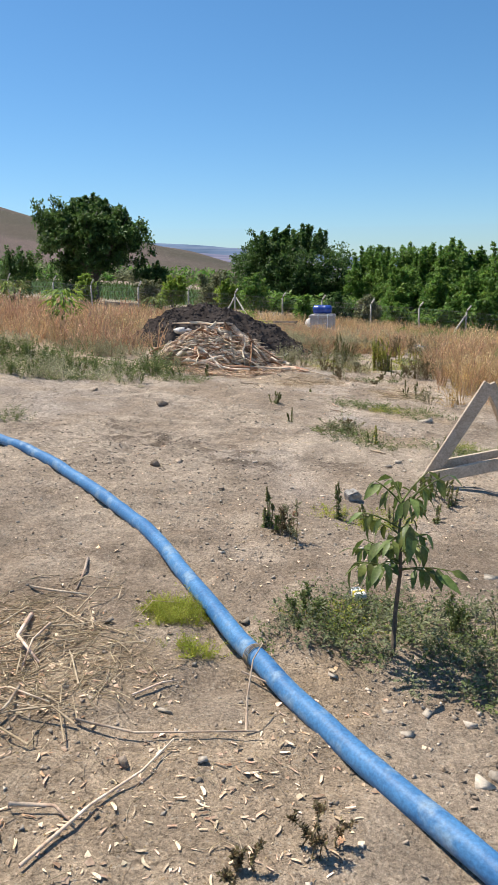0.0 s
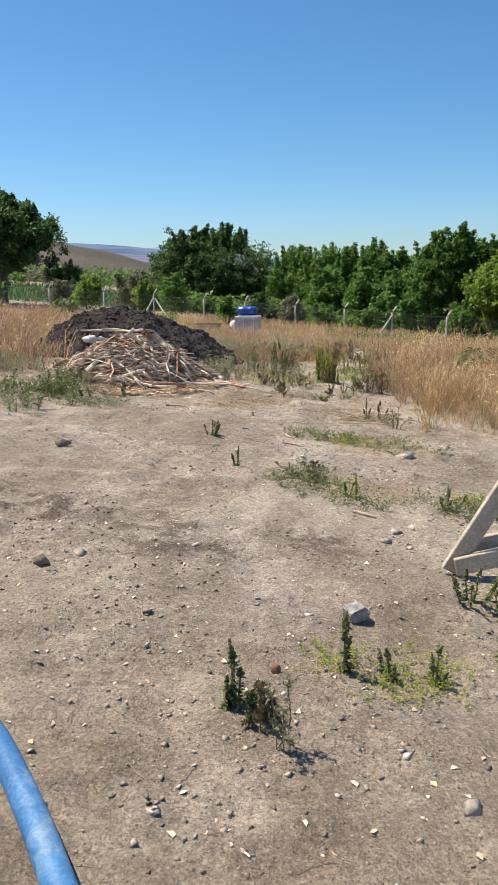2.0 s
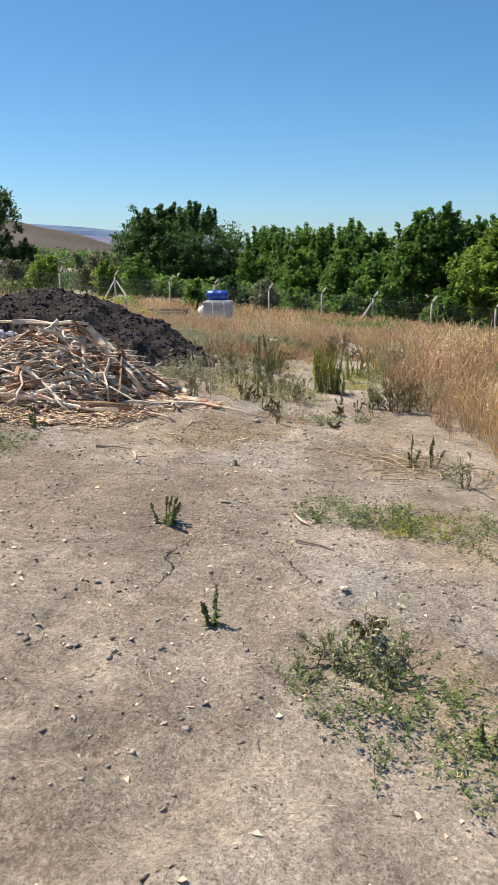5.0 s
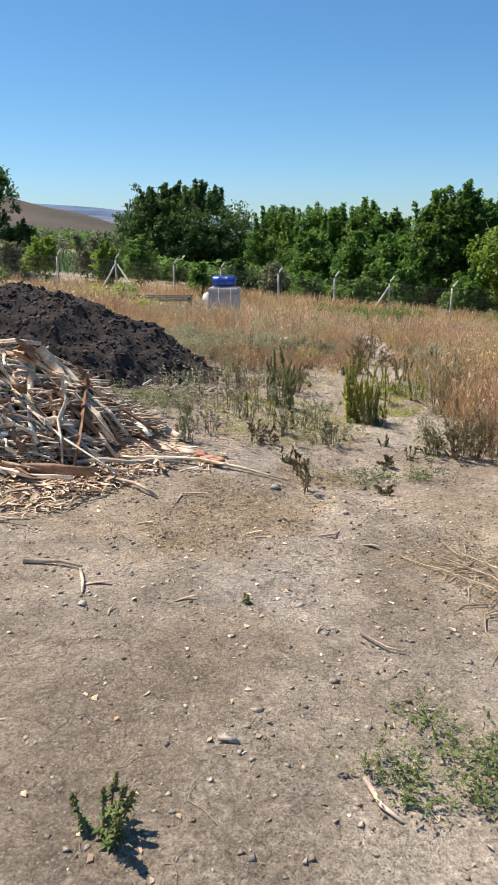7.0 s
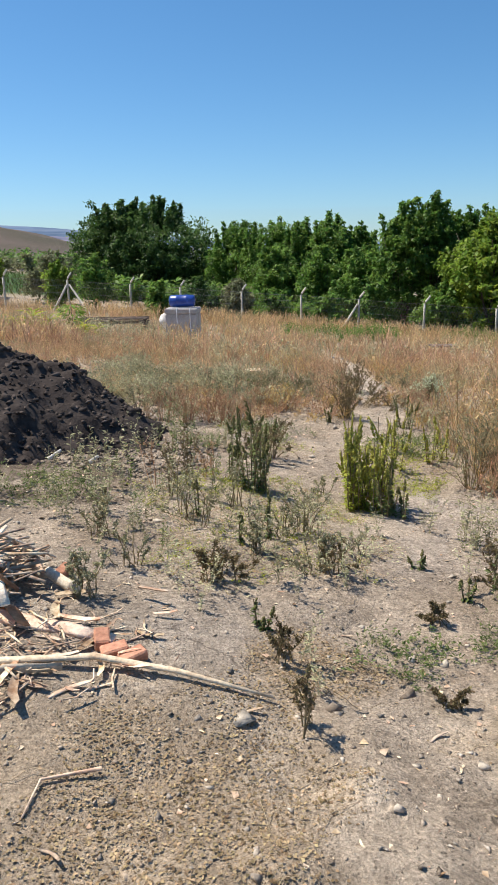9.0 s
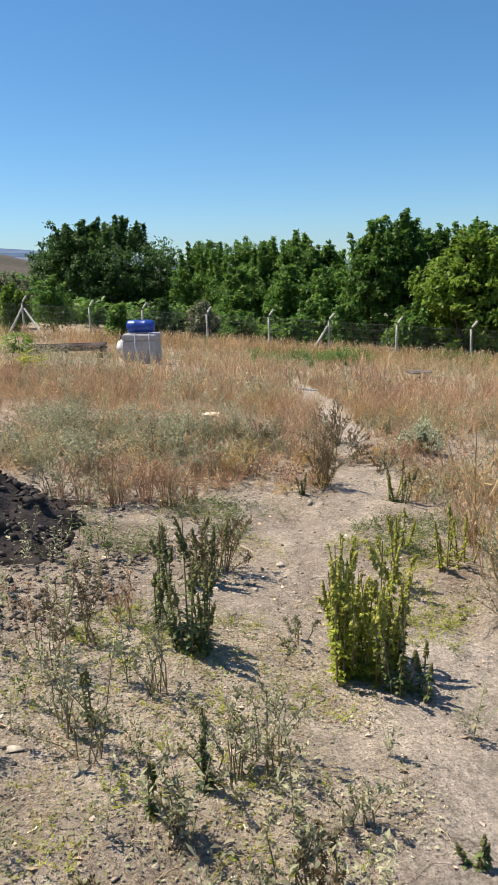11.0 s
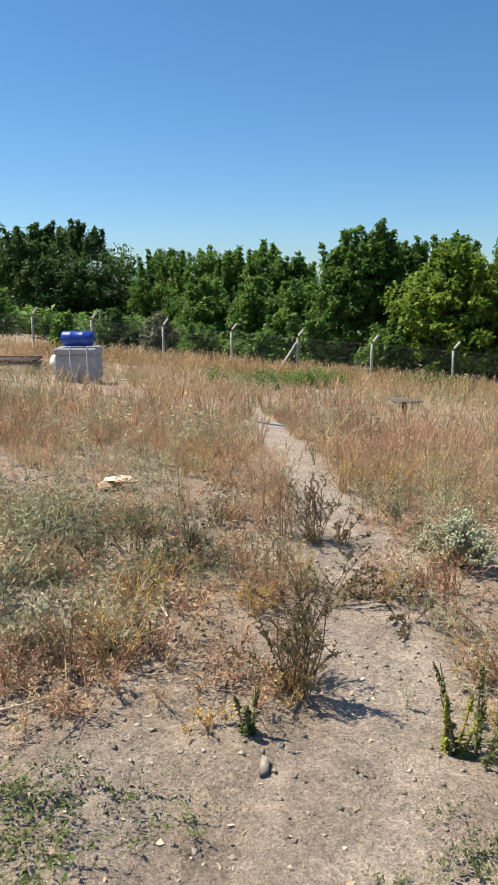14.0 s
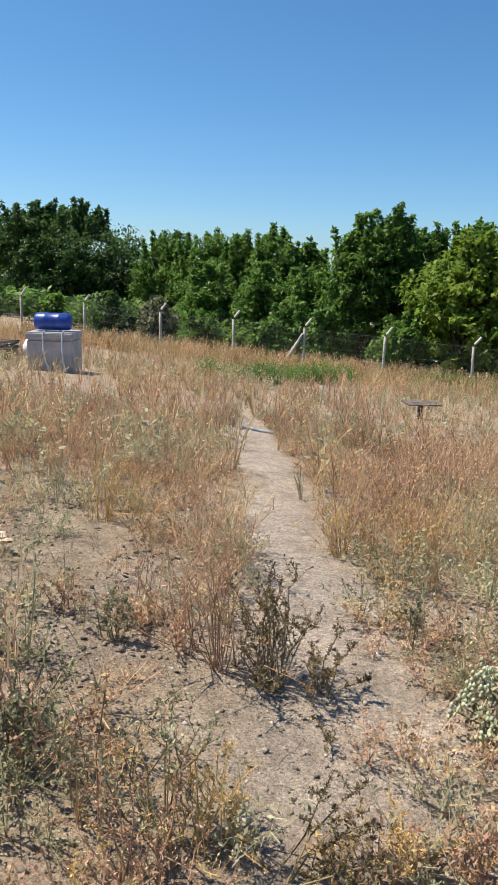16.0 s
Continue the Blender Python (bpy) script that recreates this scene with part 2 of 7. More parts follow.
def ground_material():
    m = material("dry_earth", (0.318, 0.250, 0.188), (0.505, 0.412, 0.323), 1.7, 0.95, 0.7, 42.0, third=(0.445, 0.378, 0.322), third_scale=0.45, spec=0.15)
    t, N = m.node_tree, m.node_tree.nodes
    L, P = t.links.new, N["Principled BSDF"]
    col = P.inputs["Base Color"].links[0].from_socket

    def over(attr, rgb, col):
        a = N.new("ShaderNodeAttribute"); a.attribute_name = attr
        x = N.new("ShaderNodeMix"); x.data_type = 'RGBA'
        L(a.outputs["Fac"], x.inputs[0]); L(col, x.inputs[6]); x.inputs[7].default_value = (*rgb, 1)
        return x.outputs[2]

    # damp patches, broken up into ragged grains
    a = N.new("ShaderNodeAttribute"); a.attribute_name = "damp"
    wet = N.new("ShaderNodeTexNoise"); wet.inputs["Scale"].default_value, wet.inputs["Detail"].default_value, wet.inputs["Roughness"].default_value = 12.0, 9, 0.8
    L(N.new("ShaderNodeNewGeometry").outputs["Position"], wet.inputs["Vector"])
    ad = N.new("ShaderNodeMath"); ad.operation = 'MULTIPLY_ADD'; ad.inputs[1].default_value = 3.2
    L(wet.outputs["Fac"], ad.inputs[0]); L(a.outputs["Fac"], ad.inputs[2])
    mr = N.new("ShaderNodeMapRange")
    for k, q in enumerate((2.05, 2.40, 0.0, 0.78)):
        mr.inputs[k + 1].default_value = q
    L(ad.outputs[0], mr.inputs[0])
    x = N.new("ShaderNodeMix"); x.data_type = 'RGBA'
    L(mr.outputs[0], x.inputs[0]); L(col, x.inputs[6]); x.inputs[7].default_value = (0.125, 0.094, 0.070, 1)
    col = x.outputs[2]
    col = over("brown", (0.285, 0.210, 0.145), col)
    col = over("pale", (0.585, 0.480, 0.372), col)
    col = over("litter", (0.42, 0.315, 0.21), col)
    col = over("crop", (0.045, 0.105, 0.022), col)
    col = over("hill", (0.135, 0.098, 0.087), col)
    col = over("scrub", (0.075, 0.066, 0.045), col)
    L(col, P.inputs["Base Color"])
    # pale and dark grit, and fine crumbly relief
    b1 = P.inputs["Normal"].links[0].from_node
    pos = N.new("ShaderNodeNewGeometry").outputs["Position"]
    last = b1.outputs[0]
    for sc, dist, strength in ((5, 0.06, 0.7), (16, 0.045, 0.9), (70, 0.013, 0.8)):
        n = N.new("ShaderNodeTexNoise"); n.inputs["Scale"].default_value, n.inputs["Detail"].default_value, n.inputs["Roughness"].default_value = sc, 6, 0.7
        L(pos, n.inputs["Vector"])
        b = N.new("ShaderNodeBump"); b.inputs["Strength"].default_value, b.inputs["Distance"].default_value = strength, dist
        L(n.outputs["Fac"], b.inputs["Height"]); L(last, b.inputs["Normal"])
        last = b.outputs[0]
    L(last, P.inputs["Normal"])
    for sc, lo, hi in ((0.8, 0.86, 1.12), (3.1, 0.82, 1.17), (11, 0.80, 1.20), (34, 0.78, 1.2), (75, 0.66, 1.38), (240, 0.76, 1.26)):
        n = N.new("ShaderNodeTexNoise"); n.inputs["Scale"].default_value, n.inputs["Detail"].default_value, n.inputs["Roughness"].default_value = sc, 5, 0.72
        L(pos, n.inputs["Vector"])
        r = N.new("ShaderNodeMapRange")
        for k, q in enumerate((0.32, 0.68, lo, hi)):
            r.inputs[k + 1].default_value = q
        L(n.outputs["Fac"], r.inputs[0])
        x = N.new("ShaderNodeMix"); x.data_type, x.blend_type = 'RGBA', 'MULTIPLY'
        x.inputs[0].default_value = 1.0
        c3 = N.new("ShaderNodeCombineColor")
        for k in range(3):
            L(r.outputs[0], c3.inputs[k])
        L(col, x.inputs[6]); L(c3.outputs[0], x.inputs[7])
        col = x.outputs[2]
    v = N.new("ShaderNodeTexVoronoi"); v.inputs["Scale"].default_value = 85
    L(pos, v.inputs["Vector"])
    sel = N.new("ShaderNodeSeparateColor"); L(v.outputs["Color"], sel.inputs[0])
    for ch, lo, rgb, amt in ((0, 0.80, (0.52, 0.45, 0.36), 0.55), (1, 0.78, (0.13, 0.098, 0.072), 0.55)):
        r = N.new("ShaderNodeMapRange")
        for k, q in enumerate((lo, lo + 0.03, 0.0, amt)):
            r.inputs[k + 1].default_value = q
        L(sel.outputs[ch], r.inputs[0])
        d = N.new("ShaderNodeMapRange")
        for k, q in enumerate((0.25, 0.5, 1.0, 0.0)):
            d.inputs[k + 1].default_value = q
        L(v.outputs["Distance"], d.inputs[0])
        mu = N.new("ShaderNodeMath"); mu.operation = 'MULTIPLY'
        L(r.outputs[0], mu.inputs[0]); L(d.outputs[0], mu.inputs[1])
        x = N.new("ShaderNodeMix"); x.data_type = 'RGBA'
        L(mu.outputs[0], x.inputs[0]); L(col, x.inputs[6]); x.inputs[7].default_value = (*rgb, 1)
        col = x.outputs[2]
    # fine drying cracks, in places only; the shade inside them is painted dark
    wob = N.new("ShaderNodeTexNoise"); wob.inputs["Scale"].default_value, wob.inputs["Detail"].default_value = 5.0, 4
    L(pos, wob.inputs["Vector"])
    add = N.new("ShaderNodeVectorMath"); add.operation = 'MULTIPLY_ADD'
    add.inputs[1].default_value = (0.35, 0.35, 0.35)
    L(wob.outputs["Color"], add.inputs[0]); L(pos, add.inputs[2])
    e = N.new("ShaderNodeTexVoronoi"); e.feature = 'DISTANCE_TO_EDGE'; e.inputs["Scale"].default_value = 2.1
    L(add.outputs[0], e.inputs["Vector"])
    c1 = N.new("ShaderNodeMapRange")
    for k, q in enumerate((0.004, 0.014, 0.5, 0.0)):
        c1.inputs[k + 1].default_value = q
    L(e.outputs["Distance"], c1.inputs[0])
    where = N.new("ShaderNodeTexNoise"); where.inputs["Scale"].default_value = 0.9
    L(pos, where.inputs["Vector"])
    c2 = N.new("ShaderNodeMapRange")
    for k, q in enumerate((0.55, 0.64, 0.0, 1.0)):
        c2.inputs[k + 1].default_value = q
    L(where.outputs["Fac"], c2.inputs[0])
    mu = N.new("ShaderNodeMath"); mu.operation = 'MULTIPLY'
    L(c1.outputs[0], mu.inputs[0]); L(c2.outputs[0], mu.inputs[1])
    x = N.new("ShaderNodeMix"); x.data_type = 'RGBA'
    L(mu.outputs[0], x.inputs[0]); L(col, x.inputs[6]); x.inputs[7].default_value = (0.07, 0.052, 0.04, 1)
    L(x.outputs[2], P.inputs["Base Color"])
    return m


M_GROUND = ground_material()
M_PIPE = material("blue_pipe", (0.04, 0.15, 0.34), (0.085, 0.24, 0.46), 5, 0.55, 0.3, 90, spec=0.4, third=(0.19, 0.31, 0.45), third_scale=9)
M_WOOD = material("planed_wood", (0.44, 0.35, 0.26), (0.58, 0.49, 0.39), 9, 0.8, 0.35, 70, vary=0.12)
M_OLDWOOD = material("weathered_wood", (0.10, 0.075, 0.06), (0.22, 0.17, 0.14), 6, 0.9, 0.5, 60, vary=0.3)
M_SOIL = material("dark_soil", (0.034, 0.027, 0.025), (0.072, 0.058, 0.052), 5, 0.97, 1.0, 26, spec=0.1, third=(0.06, 0.05, 0.046), third_scale=1.6)
M_CLOD = material("soil_clods", (0.05, 0.04, 0.037), (0.11, 0.09, 0.08), 9, 0.97, 0.8, 40, vary=0.35, spec=0.1)
M_CLODS = material("soil_crumbs", (0.05, 0.04, 0.037), (0.12, 0.098, 0.088), 9, 0.97, 0.8, 40, island=0.4, spec=0.1)
M_CANE = material("dry_cane", (0.50, 0.34, 0.23), (0.86, 0.70, 0.52), 11, 0.75, 0.5, 70, vary=0.35, hue=0.012)
M_CHIP = material("bark_chips", (0.46, 0.27, 0.155), (0.86, 0.70, 0.52), 14, 0.85, 0.4, 80, island=0.45, hue=0.015)
M_STRAW = material("straw", (0.36, 0.28, 0.17), (0.60, 0.49, 0.34), 14, 0.85, 0.2, 80, island=0.35, hue=0.012, thin=0.15)
M_LITTER = material("leaf_litter", (0.165, 0.11, 0.055), (0.42, 0.31, 0.18), 12, 0.9, 0.2, 80, island=0.5, hue=0.015)
M_STONE = material("field_stone", (0.4, 0.335, 0.265), (0.62, 0.54, 0.44), 14, 0.9, 0.6, 50, vary=0.3)
M_PEBBLE = material("pebbles", (0.26, 0.215, 0.17), (0.50, 0.435, 0.36), 20, 0.9, 0.4, 80, island=0.5)
M_CONCRETE = material("concrete", (0.4, 0.375, 0.335), (0.56, 0.53, 0.475), 7, 0.9, 0.4, 60)
M_EARTH = material("earth_clods", (0.23, 0.178, 0.132), (0.40, 0.325, 0.255), 12, 0.97, 0.8, 50, vary=0.3, spec=0.1)
M_EARTHS = material("earth_crumbs", (0.27, 0.21, 0.155), (0.49, 0.40, 0.315), 12, 0.97, 0.6, 50, island=0.45, spec=0.1)
M_HOSE = material("faded_hose", (0.22, 0.30, 0.38), (0.36, 0.44, 0.50), 9, 0.6, 0.1, 60)
M_BLOCK = material("grey_block", (0.33, 0.30, 0.272), (0.47, 0.435, 0.395), 16, 0.95, 0.9, 45)
M_CANEW = material("bleached_cane", (0.64, 0.51, 0.38), (0.90, 0.79, 0.64), 11, 0.75, 0.5, 70, vary=0.3)
M_CANER = material("brown_stalk", (0.24, 0.115, 0.06), (0.48, 0.28, 0.165), 11, 0.8, 0.5, 70, vary=0.35)
M_BRICK = material("red_brick", (0.42, 0.19, 0.12), (0.56, 0.29, 0.19), 12, 0.9, 0.5, 60, vary=0.2)
M_TAN = material("dry_grass", (0.45, 0.30, 0.15), (0.72, 0.54, 0.31), 0.9, 0.85, 0, 8, island=0.4, hue=0.02, thin=0.28)
M_RED = material("dry_red_weed", (0.42, 0.25, 0.15), (0.68, 0.46, 0.29), 1.1, 0.9, 0, 9, island=0.4, hue=0.02, thin=0.2)
M_SAGE = material("grey_green_weed", (0.28, 0.27, 0.15), (0.52, 0.49, 0.31), 1.0, 0.9, 0, 9, island=0.4, hue=0.03, thin=0.25)
M_DARKW = material("wormwood", (0.155, 0.12, 0.06), (0.31, 0.24, 0.13), 3, 0.9, 0, 20, island=0.35, hue=0.03, thin=0.2)
M_GREEN = material("green_weed", (0.092, 0.128, 0.036), (0.205, 0.245, 0.085), 3, 0.75, 0, 20, island=0.35, hue=0.02, thin=0.3)
M_BRIGHT = material("bright_weed", (0.29, 0.33, 0.04), (0.50, 0.51, 0.10), 4, 0.7, 0, 20, island=0.35, hue=0.02, thin=0.5)
M_SPIKE = material("seed_spike", (0.13, 0.135, 0.045), (0.25, 0.22, 0.09), 14, 0.95, 0.3, 60, island=0.3)
M_SPIKEY = material("yellow_seed_spike", (0.30, 0.29, 0.05), (0.52, 0.48, 0.115), 14, 0.95, 0.3, 60, island=0.3)
M_GOLD = material("golden_tuft", (0.50, 0.335, 0.12), (0.80, 0.59, 0.26), 5, 0.9, 0, 20, island=0.4, hue=0.02, thin=0.25)
M_DUSTY = material("dusty_scrub", (0.13, 0.155, 0.08), (0.27, 0.28, 0.16), 1.0, 0.9, 0, 9, island=0.4, hue=0.02, thin=0.25)
M_RUBBLE = material("grey_rubble", (0.15, 0.12, 0.098), (0.34, 0.285, 0.23), 12, 0.97, 0.6, 50, island=0.45, spec=0.1)
# brown made dark so that shade between the canes is in the colour
M_CORE = material("gap_shaded_stalks", (0.10, 0.065, 0.042), (0.22, 0.15, 0.10), 14, 0.95, 0.9, 30)
M_STEM = material("weed_stem", (0.20, 0.15, 0.08), (0.32, 0.25, 0.14), 9, 0.85, 0.2, 60)
M_LEAFD = material("dark_leaves", (0.05, 0.105, 0.026), (0.115, 0.2, 0.055), 0.9, 0.55, 0, 6, island=0.45, hue=0.015, thin=0.40, spec=0.35)
M_LEAFM = material("orchard_leaves", (0.092, 0.19, 0.034), (0.20, 0.33, 0.068), 0.8, 0.55, 0, 6, island=0.45, hue=0.02, thin=0.44, spec=0.35)
M_LEAFY = material("sunlit_leaves", (0.145, 0.24, 0.03), (0.27, 0.38, 0.06), 0.9, 0.55, 0, 6, island=0.4, hue=0.02, thin=0.46, spec=0.35)
M_SAPLEAF = material("walnut_leaf", (0.1, 0.145, 0.032), (0.205, 0.25, 0.07), 16, 0.5, 0.2, 90, vary=0.35, hue=0.02, thin=0.25, spec=0.45)
M_BARK = material("bark", (0.085, 0.066, 0.05), (0.19, 0.155, 0.12), 7, 0.95, 0.8, 40)
M_WHITEBOX = material("dusty_white_plastic", (0.37, 0.355, 0.36), (0.50, 0.48, 0.48), 3, 0.6, 0.1, 60, third=(0.40, 0.36, 0.33), third_scale=2.5)
M_DRUM = material("blue_drum", (0.012, 0.045, 0.26), (0.03, 0.085, 0.38), 4, 0.35, 0.05, 60, spec=0.5)
M_SACK = material("white_sack", (0.62, 0.58, 0.55), (0.82, 0.79, 0.76), 9, 0.8, 0.5, 50)
M_WIRE = material("grey_wire", (0.16, 0.15, 0.14), (0.28, 0.27, 0.26), 20, 0.55, 0, 60, metal=0.6)
M_WHITE = material("white_card", (0.68, 0.66, 0.62), (0.82, 0.80, 0.77), 20, 0.7, 0.1, 80)
M_YELLOW = material("yellow_print", (0.62, 0.48, 0.06), (0.75, 0.60, 0.12), 20, 0.7, 0.1, 80)
M_PALEFLOWER = material("pale_blossom", (0.50, 0.54, 0.32), (0.74, 0.75, 0.54), 14, 0.9, 0, 60, island=0.25, thin=0.2)
M_ROPE = material("pale_rope", (0.60, 0.62, 0.66), (0.74, 0.76, 0.80), 20, 0.8, 0.2, 90)


# ---------- the ground ----------
def steps(lo, hi, fine, far, grow=1.07):
    """Grid lines: evenly fine between lo and hi, then ever wider out to far."""
    mid = np.arange(lo, hi + fine / 2, fine)
    out, d, q = [], fine, 0.0
    while q < far:
        d *= grow
        q += d
        out.append(q)
    out = np.array(out)
    return np.concatenate([lo - out[::-1], mid, hi + out])


PATH_Y = np.array((13.0, 13.9, 14.7, 16.0, 17.5, 18.6, 19.4, 20.2, 21.8, 24.5, 26.0, 28.0))
PATH_X = np.array((0.80, 0.98, 1.40, 2.00, 2.33, 2.47, 2.44, 2.40, 2.62, 2.76, 2.90, 2.95))
PATH_W = np.array((0.55, 0.42, 0.34, 0.36, 0.40, 0.42, 0.34, 0.28, 0.28, 0.36, 0.25, 0.03))


def spot(x, y, cx, cy, r, ragged=0.6, s=0):
    """A ragged spot, 1 inside to 0 outside."""
    d = np.hypot(x - cx, y - cy) / r + ragged * (vnoise(x, y, r * 0.45, s + 6) - 0.5)
    return 1 - smooth(0.65, 1.15, d)


LITTER = ((0.05, 9.5, 0.50), (-0.24, 8.95, 0.28), (0.53, 10.3, 0.28), (1.25, 8.7, 0.45), (-0.45, 0.15, 0.55), (1.05, 5.3, 0.5), (1.5, 7.0, 0.5),
          (-0.6, 9.2, 0.6), (1.5, 9.8, 0.5), (0.2, -0.4, 0.6), (0.7, 0.3, 0.3), (0.4, 13.9, 0.3), (1.5, 15.7, 0.25))


def crust(x, y):
    """The ground with the small bumps of the trodden yard."""
    near = smooth(24, 14, y) * smooth(-8, -3, x) * smooth(9, 4, x)
    bumps = 0.04 * (vnoise(x, y, 0.34, 4) - 0.5) + 0.034 * (vnoise(x, y, 0.15, 3) - 0.5) + 0.026 * (vnoise(x, y, 0.09, 9) - 0.5)
    return gz(x, y) + near * bumps * (0.15 + 1.1 * smooth(0.3, 0.75, vnoise(x, y, 0.9, 8)))


def build_ground():
    xs, ys = steps(-3.0, 3.2, 0.045, 4700, 1.12), steps(-1.6, 19.0, 0.055, 4700, 1.12)
    X, Y = np.meshgrid(xs, ys)
    Z = crust(X, Y)
    nx, ny = len(xs), len(ys)
    i = np.arange(nx * ny).reshape(ny, nx)
    F = np.stack([i[:-1, :-1], i[:-1, 1:], i[1:, 1:], i[1:, :-1]], -1).reshape(-1, 4)
    me = grid_mesh("ground", np.stack([X, Y, Z], -1).reshape(-1, 3), F, M_GROUND, flat=False)
    R, AZ = np.hypot(X, Y), np.degrees(np.arctan2(X, np.maximum(Y, 1e-3)))
    damp = np.maximum.reduce([spot(X, Y, -0.85, 3.65, 0.95, 1.2) * 0.6, spot(X, Y, -1.7, 4.1, 0.9, 1.2) * 0.5, spot(X, Y, -0.62, 1.38, 0.24) * 0.8, spot(X, Y, 0.95, 1.28, 0.24) * 0.9, spot(X, Y, 0.62, 3.95, 0.3, 1.0) * 0.6, spot(X, Y, 0.9, 18.9, 0.9, 1.0) * 0.35, spot(X, Y, 0.4, 17.6, 0.8, 1.0) * 0.25,
                              spot(X, Y, -1.3, 12.7, 0.8, 1.0) * 0.7, spot(X, Y, 0.0, 13.2, 0.5, 1.2) * 0.5, smooth(0.56, 0.72, 0.5 * vnoise(X, Y, 0.7, 11) + 0.3 * vnoise(X, Y, 0.2, 16) + 0.2 * vnoise(X, Y, 0.07, 17)) * 0.26 * smooth(30, 20, Y)])
    damp = damp * (0.55 + 0.9 * (vnoise(X, Y, 0.11, 18) - 0.25))
    damp = np.clip(damp * 1.3, 0, 1)
    px = np.interp(Y, PATH_Y, PATH_X); pw = np.interp(Y, PATH_Y, PATH_W)
    path = (1 - smooth(0.6, 1.3, np.abs(X - px) / pw)) * smooth(12.5, 14, Y) * smooth(29, 26, Y)
    pale = np.maximum(np.maximum(path * 0.3, spot(X, Y, 0.5, 12.2, 0.7, 0.9) * 0.4), smooth(0.5, 0.75, 0.65 * vnoise(X, Y, 1.3, 12) + 0.35 * vnoise(X, Y, 0.22, 15)) * 0.35 * smooth(20, 12, Y))
    litter = np.maximum.reduce([spot(X, Y, a, b, c, 1.0) * 0.55 for a, b, c in LITTER])
    wild = np.maximum(smooth(13.5, 17, Y) * (1 - path), smooth(-2.6, -4, X) * smooth(7, 10, Y))
    litter = np.maximum(litter, wild * (0.35 + 0.4 * vnoise(X, Y, 0.35, 19)) * smooth(70, 50, R))
    crop = smooth(60, 64, Y) * smooth(125, 112, Y) * smooth(-7.5, -10, AZ) * smooth(-34, -29, AZ)
    hill = smooth(150, 220, R)
    scrub = np.clip(smooth(0.38, 0.62, vnoise(X, Y, 60, 13)) * smooth(140, 200, R) * 0.7 + smooth(0.5, 0.7, vnoise(X, Y * 0.4, 28, 20)) * 0.4 * smooth(140, 200, R) + smooth(0.6, 0.75, vnoise(X, Y, 17, 14)) * 0.35 * smooth(140, 200, R), 0, 1)
    brown = smooth(4.6, 2.2, Y + 1.6 * (vnoise(X, Y, 0.8, 23) - 0.5)) * 0.46 + 0.32 * smooth(1.8, 0.2, Y + 0.8 * (vnoise(X, Y, 0.5, 26) - 0.5)) + 0.26 * smooth(0.5, 0.7, 0.6 * vnoise(X, Y, 1.7, 24) + 0.4 * vnoise(X, Y, 0.4, 25)) * smooth(3, 5, Y)
    brown = np.clip(np.maximum(brown, spot(X, Y, -0.7, 7.7, 1.1, 1.0) * 0.5) * smooth(30, 22, R), 0, 1)
    for name, a in (("damp", damp), ("brown", brown), ("pale", pale), ("litter", litter), ("crop", crop), ("hill", hill), ("scrub", scrub)):
        me.attributes.new(name, 'FLOAT', 'POINT').data.foreach_set("value", a.ravel().astype(np.float32))
    tagged(new("ground", me), "bare dry grey-brown earth with pale trodden path and damp patches", "ground", kind="structure")


build_ground()


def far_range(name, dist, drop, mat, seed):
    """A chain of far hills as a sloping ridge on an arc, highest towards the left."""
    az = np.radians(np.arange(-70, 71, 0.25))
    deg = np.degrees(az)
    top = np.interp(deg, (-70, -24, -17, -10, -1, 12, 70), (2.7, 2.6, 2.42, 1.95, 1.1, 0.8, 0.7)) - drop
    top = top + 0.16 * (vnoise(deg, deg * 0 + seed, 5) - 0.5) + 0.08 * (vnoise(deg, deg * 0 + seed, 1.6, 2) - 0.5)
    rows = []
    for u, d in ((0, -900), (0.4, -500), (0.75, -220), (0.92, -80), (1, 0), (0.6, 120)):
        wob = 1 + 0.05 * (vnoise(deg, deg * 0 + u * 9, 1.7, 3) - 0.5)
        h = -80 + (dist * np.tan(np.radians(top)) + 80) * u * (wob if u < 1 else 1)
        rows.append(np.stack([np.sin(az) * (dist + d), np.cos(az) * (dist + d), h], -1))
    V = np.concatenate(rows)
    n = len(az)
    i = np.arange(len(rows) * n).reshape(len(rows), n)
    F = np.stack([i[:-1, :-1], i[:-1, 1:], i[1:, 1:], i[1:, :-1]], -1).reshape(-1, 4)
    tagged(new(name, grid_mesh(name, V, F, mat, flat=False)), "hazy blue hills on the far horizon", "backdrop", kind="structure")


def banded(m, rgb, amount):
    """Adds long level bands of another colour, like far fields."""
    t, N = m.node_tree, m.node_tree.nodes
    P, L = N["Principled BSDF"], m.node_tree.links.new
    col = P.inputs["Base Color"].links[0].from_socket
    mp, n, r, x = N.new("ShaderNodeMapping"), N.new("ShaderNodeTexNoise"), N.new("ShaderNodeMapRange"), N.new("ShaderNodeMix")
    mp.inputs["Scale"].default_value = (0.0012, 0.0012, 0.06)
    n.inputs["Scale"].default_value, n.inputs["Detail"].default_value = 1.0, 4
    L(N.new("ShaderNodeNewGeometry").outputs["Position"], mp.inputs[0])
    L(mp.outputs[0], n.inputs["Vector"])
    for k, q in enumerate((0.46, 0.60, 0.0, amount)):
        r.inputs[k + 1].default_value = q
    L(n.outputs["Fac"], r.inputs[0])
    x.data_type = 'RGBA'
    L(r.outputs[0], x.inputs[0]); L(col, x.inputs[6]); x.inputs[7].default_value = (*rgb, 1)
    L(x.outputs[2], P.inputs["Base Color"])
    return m


